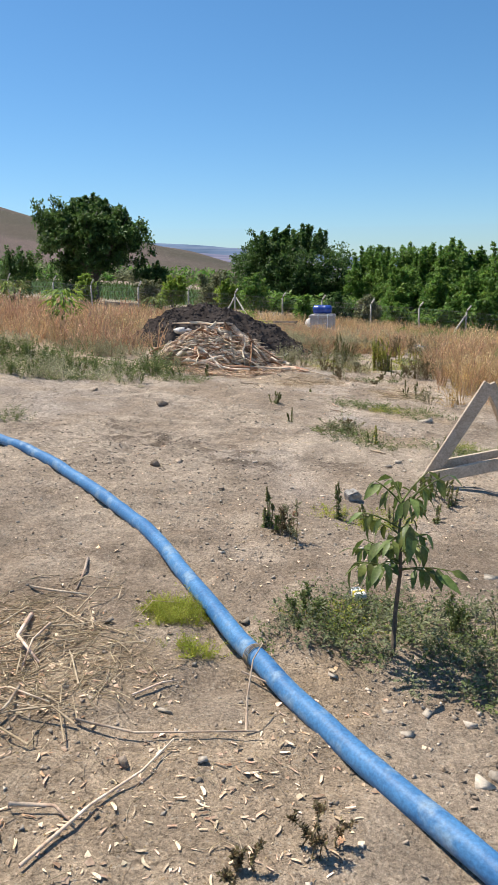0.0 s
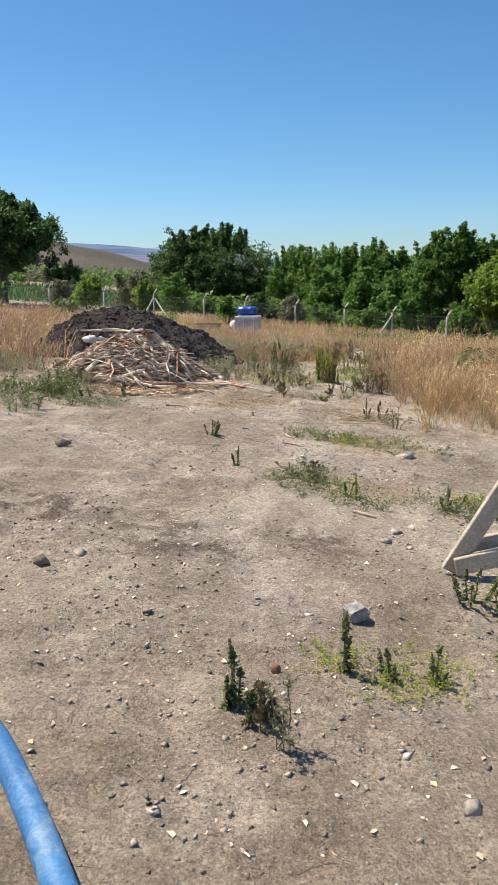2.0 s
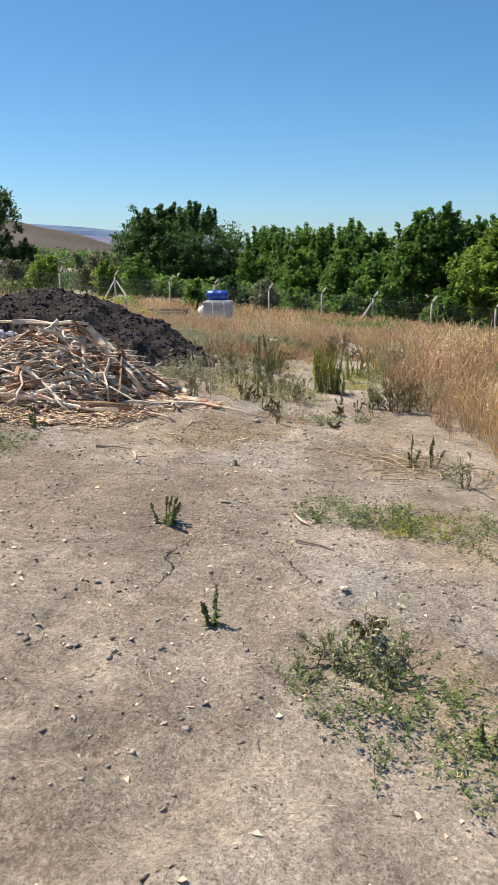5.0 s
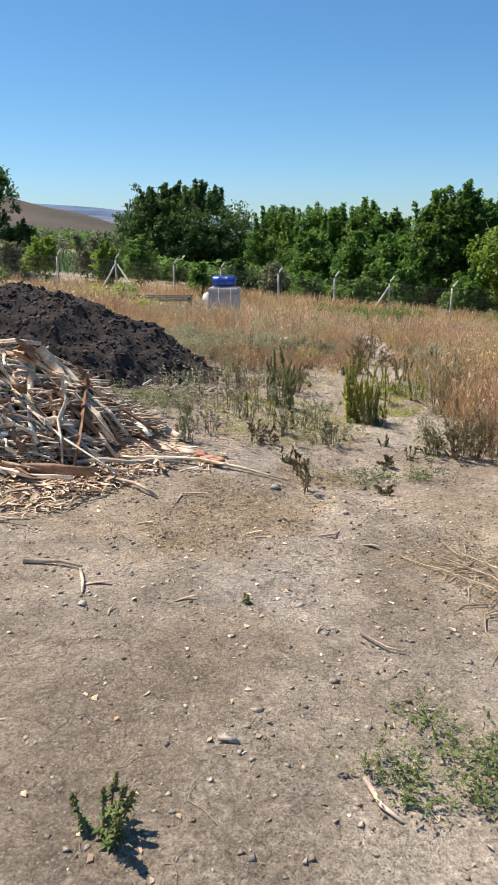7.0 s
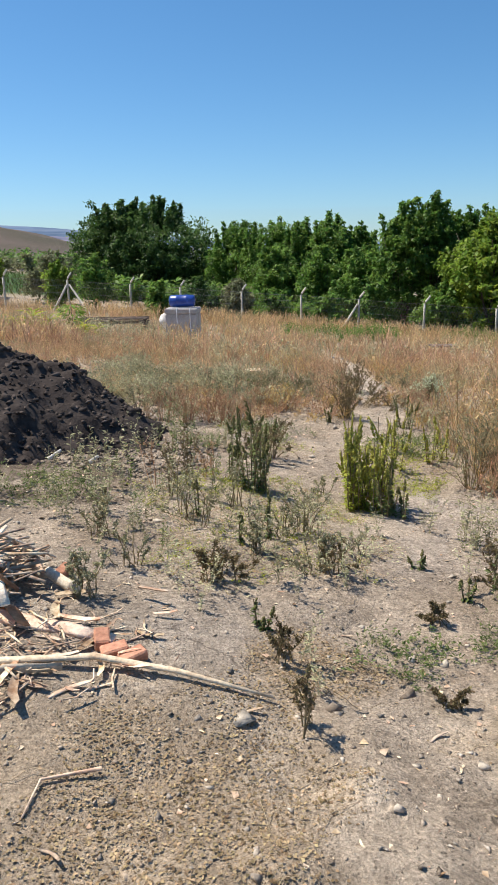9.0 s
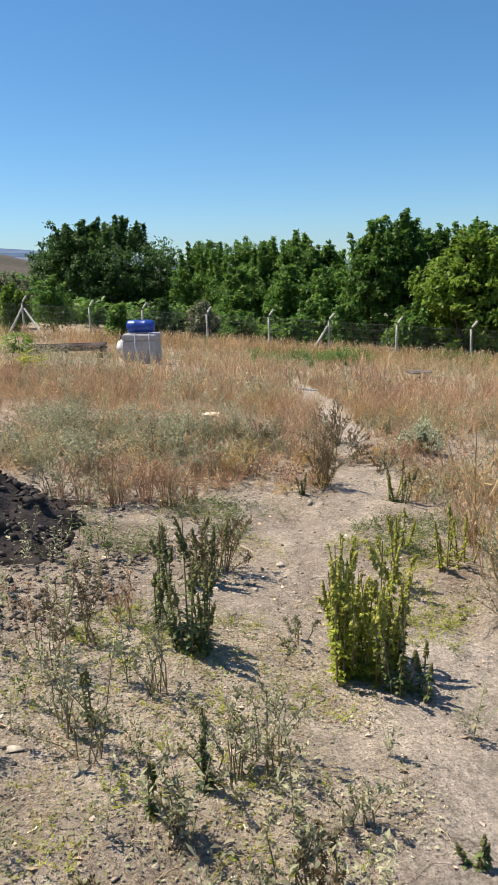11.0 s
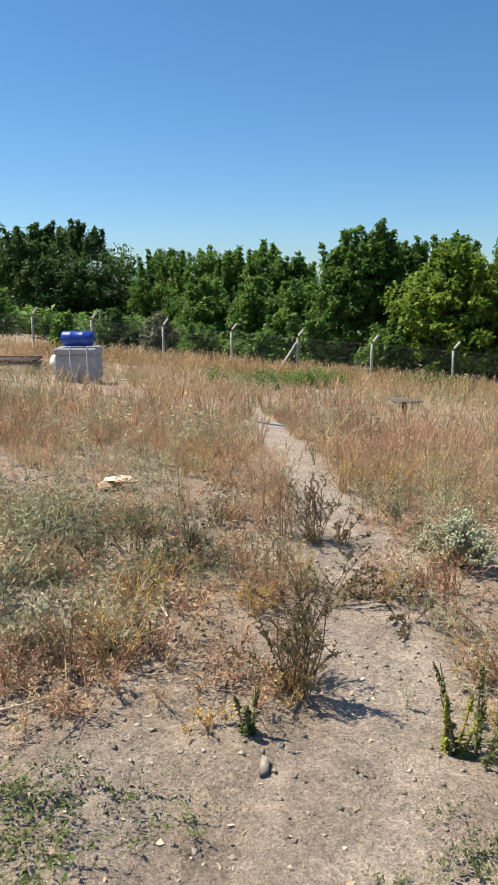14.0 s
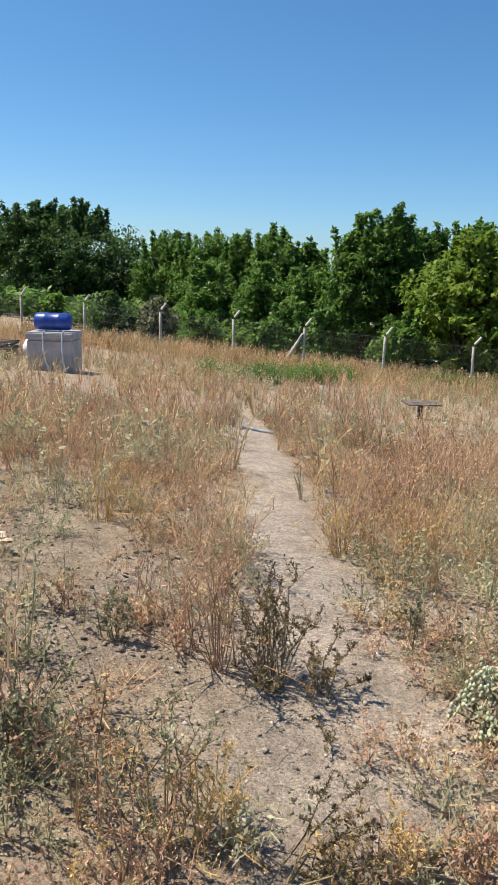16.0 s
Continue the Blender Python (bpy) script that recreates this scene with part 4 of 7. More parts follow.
strew("tall_yard_grass", GRASS, M_TAN, "tall straw-coloured grass at the yard's edge", "grass", (1.9, 7, 7.4, 14.5), 2600, lambda x, y: wild(x, y) * patchy(x, y, 0.9, 61, 0.3, 0.6) * 0.8, (0.4, 0.85), 171, 0.1, wave=0.4)
strew("tall_yard_weeds", BUSHY, M_RED, "tall rusty dry weeds at the yard's edge", "weeds", (1.9, 7, 7.4, 14.5), 1300, lambda x, y: wild(x, y) * patchy(x, y, 1.3, 62, 0.42, 0.6) * 0.8, (0.4, 0.8), 172, 0.1, wave=0.4)
strew("sage_cushions", [bushy_tuft(270 + k, 10, 6, 4) for k in range(5)], M_SAGE, "fluffy grey-green weeds in a broad patch", "weeds", (-3.5, 1.6, 16, 20.5), 900, lambda x, y: np.maximum(spot(x, y, -0.6, 17.4, 1.5, 0.9), spot(x, y, 0.9, 17.7, 0.5, 0.9) * 0.6) * patchy(x, y, 0.5, 63, 0.35, 0.6) * 0.75, (0.2, 0.42), 173, 0.1, wave=0.3)
strew("undergrowth", [leafy_clump(1.0, 7, 180 + k, 0.24, 11, 0.6) for k in range(4)], M_LEAFM, "dense green undergrowth below the orchard trees", "undergrowth", (-12, 26, 46, 66), 900,
      lambda x, y: smooth(-0.5, 1.5, y - np.interp(x, (-12, -3, 4, 14, 26), (62, 54, 50, 46.5, 45))) * 0.8, (0.9, 2.0), 114)
STONES = [(lambda v, f: (v + (0, 0, 0.12), f))(*hull((0.6, 0.42, 0.28), 6, 220 + k)) for k in range(7)]


def patches(spots):
    return lambda x, y: np.clip(np.maximum.reduce([spot(x, y, a, b, c, 0.9) * d for a, b, c, d in spots]), 0, 1)


for nm, mt, lb, sd in (("tangled_dry_weeds", M_TAN, "low tangled straw-coloured dead weeds", 141), ("tangled_red_weeds", M_RED, "low tangled reddish-brown dead weeds", 142), ("tangled_grey_weeds", M_SAGE, "low tangled grey-green weeds", 143)):
    strew(nm, TANGLE, mt, lb, "weeds", (-3.5, 6, 14, 24), 2200, lambda x, y: wild(x, y) * patchy(x, y, 0.8, sd, 0.42, 0.6) * (0.45 - 0.25 * low_zone(x, y)), (0.08, 0.24), sd, 0.1)

FINELEAF = [bushy_tuft(70 + k) for k in range(7)]
TUFTS = ((2.55, 17.45, 0.32, 0.9), (1.9, 16.85, 0.2, 0.6), (2.7, 16.6, 0.4, 0.9), (1.4, 16.45, 0.3, 0.8), (1.2, 17.2, 0.5, 0.9), (0.6, 16.5, 0.6, 0.9), (0.9, 15.9, 0.35, 0.7), (1.4, 15.72, 0.22, 0.9), (1.7, 18.4, 0.4, 0.6), (0.9, 18.4, 0.8, 0.3), (0.2, 17.4, 0.7, 0.8), (2.9, 18.2, 0.4, 0.8), (1.85, 19.4, 0.4, 0.8), (3.0, 15.6, 0.5, 0.7),
         (0.0, 15.6, 0.6, 0.8), (-0.6, 16.6, 0.8, 0.8), (-0.2, 18.4, 0.6, 0.5), (-1.0, 17.6, 0.7, 0.8))
for nm, mt, lb, sd, k in (("straw_tufts", M_TAN, "low dead straw tufts beside the path", 151, 0.26), ("rusty_tufts", M_RED, "low rusty dead weeds beside the path", 152, 0.16), ("sage_tufts", M_SAGE, "low grey-green sprigs beside the path", 153, 0.26)):
    strew(nm, FINELEAF, mt, lb, "weeds", (-1.6, 3.6, 15, 20.2), 3600, lambda x, y: patches(TUFTS)(x, y) * (1 - 0.45 * spot(x, y, 0.35, 16.9, 0.9, 0.8)) * patchy(x, y, 0.45, sd, 0.35, 0.6) * k, (0.09, 0.30), sd, 0.12)
for nm, mt, lb, sd, k, sz in (("sage_bushes", M_SAGE, "grey-green bushy weeds among the dry grass", 161, 0.5, (0.16, 0.38)), ("golden_bushes", M_TAN, "golden half-dry bushy weeds among the grass", 162, 0.42, (0.12, 0.28)), ("rusty_bushes", M_RED, "rusty half-dry bushy weeds among the grass", 163, 0.45, (0.12, 0.3))):
    strew(nm, FINELEAF, mt, lb, "weeds", (-5, 5.5, 14.3, 27), 5200, lambda x, y: wild(x, y) * (1 - 0.82 * low_zone(x, y)) * (1 - 0.7 * spot(x, y, 0.35, 16.9, 0.9, 0.8)) * patchy(x, y, 1.1, sd, 0.42, 0.6) * k, sz, sd, 0.12, wave=0.4)
strew("field_bushes", [leafy_clump(1.0, 6, 190 + q, 0.13, 7, 0.5) for q in range(5)], M_SAGE, "grey-green bushy weeds in the dry field", "weeds", (-10, 14, 21, 38), 1500, lambda x, y: wild(x, y) * patchy(x, y, 2.1, 164, 0.45, 0.62) * 0.8, (0.25, 0.6), 164, 0.12)
strew("rough_clods", STONES, M_RUBBLE, "rough earth clods between the weeds", "clods", (-2, 4, 13.5, 21), 16000, lambda x, y: low_zone(x, y) * wild(x, y) * (0.25 + 0.75 * patchy(x, y, 0.6, 154)), (0.012, 0.055), 154, 0.2, 0.004)
strew("fence_grass", GRASS_FAR, M_TAN, "tall dry grass along the fence", "grass", (-26, 22, 37, 48), 9000, lambda x, y: smooth(2.4, 0.8, np.abs(y - np.interp(x, (-24, -8, -3, 4, 19), (39.2, 45.2, 46.2, 44.0, 38.0)))) * (0.12 + 0.68 * smooth(-9, -4, x)), (0.5, 0.95), 144, 0.1)
strew("fence_weeds", LEAFY, M_LEAFM, "green brambles and weeds at the foot of the fence", "weeds", (2.5, 17, 34, 44), 4200, lambda x, y: np.maximum(smooth(1.3, 0.3, np.abs(y - 33.0 - 0.82 * x)) * smooth(8.6, 7.4, x) * patchy(x, y, 0.9, 40, 0.45, 0.6), patchy(x, y, 1.5, 39, 0.42, 0.6) * smooth(1.6, 0.3, np.abs(y - (46.2 - 0.35 * x) + 1.7)) * smooth(8.5, 10, x)), (0.35, 0.85), 109)
strew("hedge_weeds", LEAFY, M_DUSTY, "dusty grey-green growth along the fence", "weeds", (-26, 22, 40, 50), 2800, lambda x, y: smooth(2.2, 0.6, np.abs(y - np.interp(x, (-24, -8, -3, 4, 19), (40.5, 46.5, 47.6, 45.6, 39.5)))) * (0.06 + 0.6 * smooth(-8, -4, x)), (0.3, 0.85), 110)
strew("far_scrub", [leafy_clump(1.0, 5, 130 + k, 0.28, 7, 0.6) for k in range(4)], M_DUSTY, "dusty scrub beyond the green field", "scrub", (-95, -6, 52, 150), 2600,
      lambda x, y: smooth(116, 124, y) * smooth(-4, -9, np.degrees(np.arctan2(x, y))), (1.2, 3.2), 111)
strew("far_green_scrub", [leafy_clump(1.0, 5, 140 + k, 0.28, 7, 0.6) for k in range(4)], M_LEAFM, "green bushes beyond the green field", "scrub", (-95, -6, 108, 160), 1300,
      lambda x, y: patchy(x, y, 12, 41) * smooth(-4, -9, np.degrees(np.arctan2(x, y))), (1.6, 3.8), 112)
strew("green_crop", [grass_clump(1.0, 4, 150 + k, 0.4, 0, False, 0.05) for k in range(3)], M_GREEN, "green crop field beyond the fence", "crop", (-75, -8, 60, 122), 4500,
      lambda x, y: smooth(-7.5, -10, np.degrees(np.arctan2(x, y))) * smooth(60, 63, y), (0.35, 0.6), 113)


GREENLOW = ((0.86, 7.2, 0.26, 1), (1.15, 7.25, 0.3, 0.8), (1.55, 7.0, 0.42, 0.7), (0.62, 5.35, 0.36, 0.85), (0.98, 5.0, 0.3, 0.7), (0.6, 7.12, 0.16, 0.9), (1.75, 4.95, 0.32, 0.9), (2.1, 5.0, 0.4, 0.6), (0.85, 0.98, 0.30, 1), (1.25, 0.85, 0.36, 0.6),
            (1.6, 0.95, 0.4, 0.6), (0.66, 0.95, 0.2, 0.9), (-3.2, 7.6, 0.5, 0.9), (-3.9, 7.9, 0.7, 0.8), (-2.6, 9.0, 0.4, 0.8), (-1.9, 8.3, 0.45, 0.7), (-3.2, 9.0, 0.6, 0.6), (-4.8, 8.6, 1.0, 0.7), (0.43, 14.87, 0.36, 0.9),
            (0.63, 14.32, 0.16, 0.8), (0.02, 13.97, 0.18, 0.8), (-1.0, 12.35, 0.45, 0.8), (-1.9, 12.4, 0.5, 0.8), (1.85, 14.5, 0.32, 0.7), (2.24, 14.6, 0.35, 0.7), (1.8, 14.05, 0.3, 0.7), (0.9, 10.4, 0.2, 0.7), (1.42, 10.55, 0.16, 0.9), (-2.75, 4.6, 0.3, 0.7), 
            (0.95, 15.0, 0.15, 0.5))
BRIGHTLOW = ((0.0, 0.83, 0.15, 1), (0.15, 0.5, 0.11, 0.8), (0.98, 2.5, 0.26, 1), (0.7, 2.55, 0.18, 0.8), (1.35, 12.95, 0.36, 0.9), (1.65, 13.1, 0.3, 0.8), (0.02, 12.75, 0.25, 0.6), (0.75, 0.92, 0.2, 0.6), (1.15, 7.15, 0.3, 0.5), (1.95, 5.0, 0.3, 0.5), (1.6, 14.0, 0.4, 0.6))
strew("low_weeds", LOW, M_GREEN, "low sprawling green weeds on the bare earth", "weeds", (-6, 3, 0.3, 18.5), 45000, lambda x, y: patches(GREENLOW)(x, y) * 0.72, (0.05, 0.12), 120, 0.1)
strew("low_bright_weeds", LOW, M_BRIGHT, "low bright green weeds and grass tufts", "weeds", (-1, 2.6, 0.3, 14.6), 26000, lambda x, y: patches(BRIGHTLOW)(x, y) * 0.6, (0.04, 0.09), 121, 0.1)
SPARSE = ((-0.6, 12.2, 0.8, 0.5), (0.2, 11.8, 0.7, 0.35), (0.8, 11.6, 0.55, 0.3), (-0.4, 11.7, 0.6, 0.5), (0.05, 10.75, 0.25, 0.5), (1.7, 11.2, 0.45, 1), (2.0, 11.6, 0.5, 1), (0.5, 10.2, 0.15, 0.8), (0.6, 5.5, 0.15, 0.5), (0.55, 11.0, 0.25, 0.5), (1.62, 10.9, 0.2, 0.8),
          (0.25, 13.8, 0.4, 0.8), (-0.3, 14.0, 0.5, 0.8), (0.75, 16.6, 0.5, 0.7), (2.4, 15.5, 0.4, 0.6))
strew("thin_green_weeds", [leafy_clump(1.0, 4, 160 + k, 0.09, 16, 0.35, 0.3) for k in range(5)], M_SAGE, "thin upright grey-green weeds on bare soil", "weeds", (-1.8, 3, 5, 18), 7000, lambda x, y: patches(SPARSE)(x, y) * 0.28, (0.16, 0.38), 122, 0.1)
strew("thin_dark_weeds", [leafy_clump(1.0, 4, 170 + k, 0.09, 16, 0.35, 0.3) for k in range(5)], M_GREEN, "thin upright green weeds on bare soil", "weeds", (-1.8, 3, 5, 18), 7000, lambda x, y: patches(SPARSE)(x, y) * 0.14, (0.14, 0.36), 123, 0.1)


strew("field_edge_sage", [bushy_tuft(290 + k, 9, 5, 3) for k in range(4)], M_SAGE, "half-dry olive weeds along the field's edge", "weeds", (-8.5, -1.9, 6.9, 11.2), 1200, lambda x, y: smooth(-1.9, -2.8, x + 0.5 * (vnoise(x, y, 0.5, 45) - 0.5)) * patchy(x, y, 0.7, 48, 0.36, 0.6) * smooth(6.9, 7.6, y) * 0.6, (0.14, 0.36), 174, 0.1)
strew("field_edge_weeds", [leafy_clump(1.0, 8, 240 + k, 0.13, 9, 0.55, 0.5, 0.01) for k in range(5)], M_GREEN, "leafy green weeds along the field's edge", "weeds", (-8.5, -1.9, 6.9, 11.2), 3600, lambda x, y: smooth(-1.9, -2.8, x + 0.5 * (vnoise(x, y, 0.5, 45) - 0.5)) * patchy(x, y, 0.8, 46, 0.36, 0.6) * smooth(6.9, 7.6, y) * smooth(11.4, 10.0, y) * 0.26, (0.12, 0.36), 124, 0.1)
strew("sapling_dry_weeds", LOW, M_DUSTY, "half-dry olive weeds round the walnut sapling", "weeds", (0.4, 1.8, 0.35, 1.25), 190, lambda x, y: spot(x, y, 1.1, 0.80, 0.6, 1.1), (0.05, 0.15), 158, 0.15)
strew("sapling_weeds", LOW, M_GREEN, "thick low green weeds round the walnut sapling", "weeds", (0.4, 1.8, 0.35, 1.25), 260, lambda x, y: spot(x, y, 1.1, 0.80, 0.6, 1.1) * (0.25 + 0.75 * patchy(x, y, 0.2, 47)), (0.05, 0.12), 125, 0.15)
strew("grass_tuft", TANGLE, M_BRIGHT, "bright green grass tuft on the bare earth", "grass", (-0.2, 0.3, 0.4, 1.05), 1700, lambda x, y: np.maximum(spot(x, y, 0.0, 0.83, 0.15, 0.6), spot(x, y, 0.15, 0.5, 0.10, 0.6) * 0.3) * 0.8, (0.03, 0.075), 126, 0.2)
strew("damp_crumbs", STONES, M_CLODS, "dark damp crumbs of earth on the ground", "crumbs", (-2.0, 1.4, 0.8, 5.2), 9000, lambda x, y: np.maximum.reduce([spot(x, y, -0.85, 3.65, 0.8, 1.2) * 0.7, spot(x, y, 0.62, 3.95, 0.35, 1.1) * 0.5, spot(x, y, -0.2, 3.3, 0.5, 1.2) * 0.4, x * 0 + 0.02]), (0.006, 0.034), 127, 0.2, 0.004, small=2.5)


def chip_template(seed, n=1, curl=0.3):
    rnd = np.random.default_rng(seed)
    q = Quads()
    L, W = 1.0, 0.10 + 0.22 * rnd.random()
    b = 0
    for k in range(4):
        u = k / 3
        c = np.array(((u - 0.5) * L, 0.12 * math.sin(u * 3 + seed), curl * 0.3 * (u - 0.5) ** 2 + 0.02))
        w = W * (0.4 + 0.6 * math.sin(0.4 + 2.4 * u)) * 0.5
        q.v += [tuple(c + (0, -w, 0.05)), tuple(c), tuple(c + (0, w, 0.06))]
    for i in range(3):
        for k in range(2):
            q.f.append((i * 3 + k, i * 3 + k + 1, i * 3 + k + 4, i * 3 + k + 3))
    return q.arrays()


BITS = []
for k in range(6):
    r_ = np.random.default_rng(260 + k)
    a_, b_, c_ = 0.25 + 0.2 * r_.random(), 0.2 + 0.3 * r_.random(), 0.15 + 0.3 * r_.random()
    BITS.append((np.array(((-0.5, 0, 0.02), (0, -a_, c_), (0.5, 0.1, 0.05), (0.05, b_, 0.10))), np.array(((0, 1, 2, 3),))))
CHIPS = [chip_template(k) for k in range(6)]
STALK = []
for k in range(5):
    q = Quads()
    w = np.random.default_rng(200 + k).normal(0, 0.05, (4, 2))
    q.tube([(i / 3 - 0.5, w[i, 0], 0.012 + abs(w[i, 1]) * 0.3) for i in range(4)], [0.011, 0.013, 0.011, 0.006], 4)
    STALK.append(q.arrays())

STRAWS = []
for k in range(6):
    q = Quads()
    w = np.random.default_rng(280 + k).normal(0, 0.07, (5, 2))
    q.tube([(i / 4 - 0.5, w[i, 0], 0.008 + abs(w[i, 1]) * 0.4) for i in range(5)], [0.006, 0.008, 0.007, 0.006, 0.003], 3)
    STRAWS.append(q.arrays())
CREEP = ((0.45, 12.0, 0.62, 1.0), (0.15, 11.4, 0.45, 0.8), (0.75, 11.5, 0.4, 0.8), (-0.1, 12.4, 0.4, 0.6), (0.55, 12.35, 0.5, 1.0), (0.75, 13.95, 0.22, 0.6), (1.9, 13.6, 0.3, 0.6), (0.35, 14.7, 0.3, 0.6))
strew("creeping_scraps", BITS, M_SAGE, "small pale olive leaves in a creeping mat", "weeds", (-0.8, 1.7, 10.8, 15.2), 44000, lambda x, y: patches(CREEP)(x, y) * 0.6, (0.006, 0.017), 175, 0.6, -0.006)
strew("grey_clods", STONES, M_RUBBLE, "grey crumbly clods at the foot of the soil heap", "clods", (-1.6, 0.5, 12.4, 14.4), 5200, lambda x, y: spot(x, y, -0.45, 13.4, 0.75, 1.0) * 0.7, (0.012, 0.07), 176, 0.2, 0.002, small=2.0)
strew("leaf_flakes", CHIPS, M_CHIP, "pale dry leaf flakes beside the pipe", "litter", (-1.1, 0.9, -1.2, 0.9), 1500, lambda x, y: np.maximum(spot(x, y, 0.25, -0.5, 0.6, 0.9), spot(x, y, -0.5, 0.2, 0.55, 0.9)) * 0.7, (0.012, 0.042), 177, 0.5, -0.004)
strew("creeping_dry_stems", STRAWS, M_TAN, "mat of pale creeping half-dry stems on the earth", "weeds", (-0.8, 2.3, 10.8, 15.2), 20000, lambda x, y: patches(CREEP)(x, y) * 0.6, (0.03, 0.12), 155, 0.35, -0.004)
strew("creeping_green_stems", LOW, M_BRIGHT, "thin yellow-green creeping weeds on the earth", "weeds", (-0.8, 1.5, 10.8, 15.2), 3000, lambda x, y: patches(CREEP)(x, y) * 0.3, (0.03, 0.08), 156, 0.1)
yard = lambda x, y: (1 - wild(x, y)) * smooth(22, 18, y)
strew("dry_leaf_litter", BITS, M_LITTER, "crumbled dry brown leaf litter on the earth", "litter", (-1.6, 2.2, -0.8, 16.2), 120000, lambda x, y: np.maximum.reduce([spot(x, y, a, b, c, 1.0) for a, b, c in LITTER]) * 0.55 + 0.012, (0.006, 0.016), 130, 0.4, 0.002)
strew("straw_tangle", STRAWS, M_STRAW, "tangle of dry straw beside the pipe", "straw", (-1.1, 0.1, -0.6, 1.1), 2800, lambda x, y: spot(x, y, -0.55, 0.3, 0.55, 0.9) * 0.75, (0.05, 0.3), 145, 0.25, -0.004, small=1.8)
strew("pale_leaf_scraps", BITS + CHIPS[:2], M_CHIP, "pale dry leaf scraps strewn on the earth", "litter", (-1.2, 2.0, -1.0, 16), 18000, lambda x, y: np.clip(0.16 + 0.9 * spot(x, y, -0.45, 0.0, 0.8, 1.0) + 0.9 * spot(x, y, 0.25, -0.45, 0.6, 1.0) + 0.25 * spot(x, y, 1.3, 9.2, 0.7, 1.0) + 0.15 * spot(x, y, -0.6, 8.8, 0.8, 1.0), 0, 1), (0.008, 0.034), 146, 0.4, -0.002, small=2.0)
strew("crumbled_leaves", BITS, M_LITTER, "dense crumbled brown dead leaves on the earth", "litter", (-0.9, 1.9, 8.4, 12.6), 110000, lambda x, y: np.maximum.reduce([spot(x, y, 0.1, 9.5, 0.55, 1.0), spot(x, y, -0.24, 8.95, 0.3, 1.0), spot(x, y, 0.53, 10.3, 0.28, 1.0), spot(x, y, 1.25, 8.9, 0.4, 1.0) * 0.7]) * 0.85, (0.005, 0.014), 147, 0.6, -0.003)
strew("straw_sheaf", STRAWS, M_STRAW, "loose sheaf of pale straw lying on the earth", "straw", (0.8, 2.0, 8.0, 9.3), 420, lambda x, y: spot(x, y, 1.38, 8.6, 0.42, 0.8) * 0.5, (0.25, 0.6), 148, 0.1, -0.006)
strew("straw_bits", STRAWS, M_STRAW, "scattered bits of pale straw and twig", "litter", (-4, 4, -1.5, 20), 16000, lambda x, y: np.clip(np.maximum.reduce([spot(x, y, a, b, c, 1.0) for a, b, c in LITTER]) * 0.4 + 0.10, 0, 1) * np.maximum(yard(x, y), 0.3), (0.05, 0.20), 131, 0.05, -0.003)
strew("pebbles", STONES, M_PEBBLE, "small pale pebbles and earth crumbs on the ground", "pebbles", (-3.2, 3.4, -1.6, 19), 42000, lambda x, y: (0.3 + 0.6 * patchy(x, y, 0.9, 51)) * np.maximum(yard(x, y), 0.3 * (y < 21)), (0.006, 0.040), 132, 0.1, 0.002, small=3.0)
strew("earth_crumbs", STONES, M_EARTHS, "dark crumbs of earth on the ground", "crumbs", (-3.6, 4, -1.6, 20), 46000, lambda x, y: (0.2 + 0.8 * patchy(x, y, 0.8, 52)) * yard(x, y), (0.006, 0.034), 133, 0.1, 0.002, small=2.5)
strew("litter_fibres", STRAWS, M_LITTER, "brown fibres and bits of stem in the dead leaves", "litter", (-1.6, 2.2, -0.8, 12), 12000, lambda x, y: np.maximum.reduce([spot(x, y, a, b, c, 1.0) for a, b, c in LITTER]) * 0.8, (0.02, 0.08), 157, 0.5, -0.004)


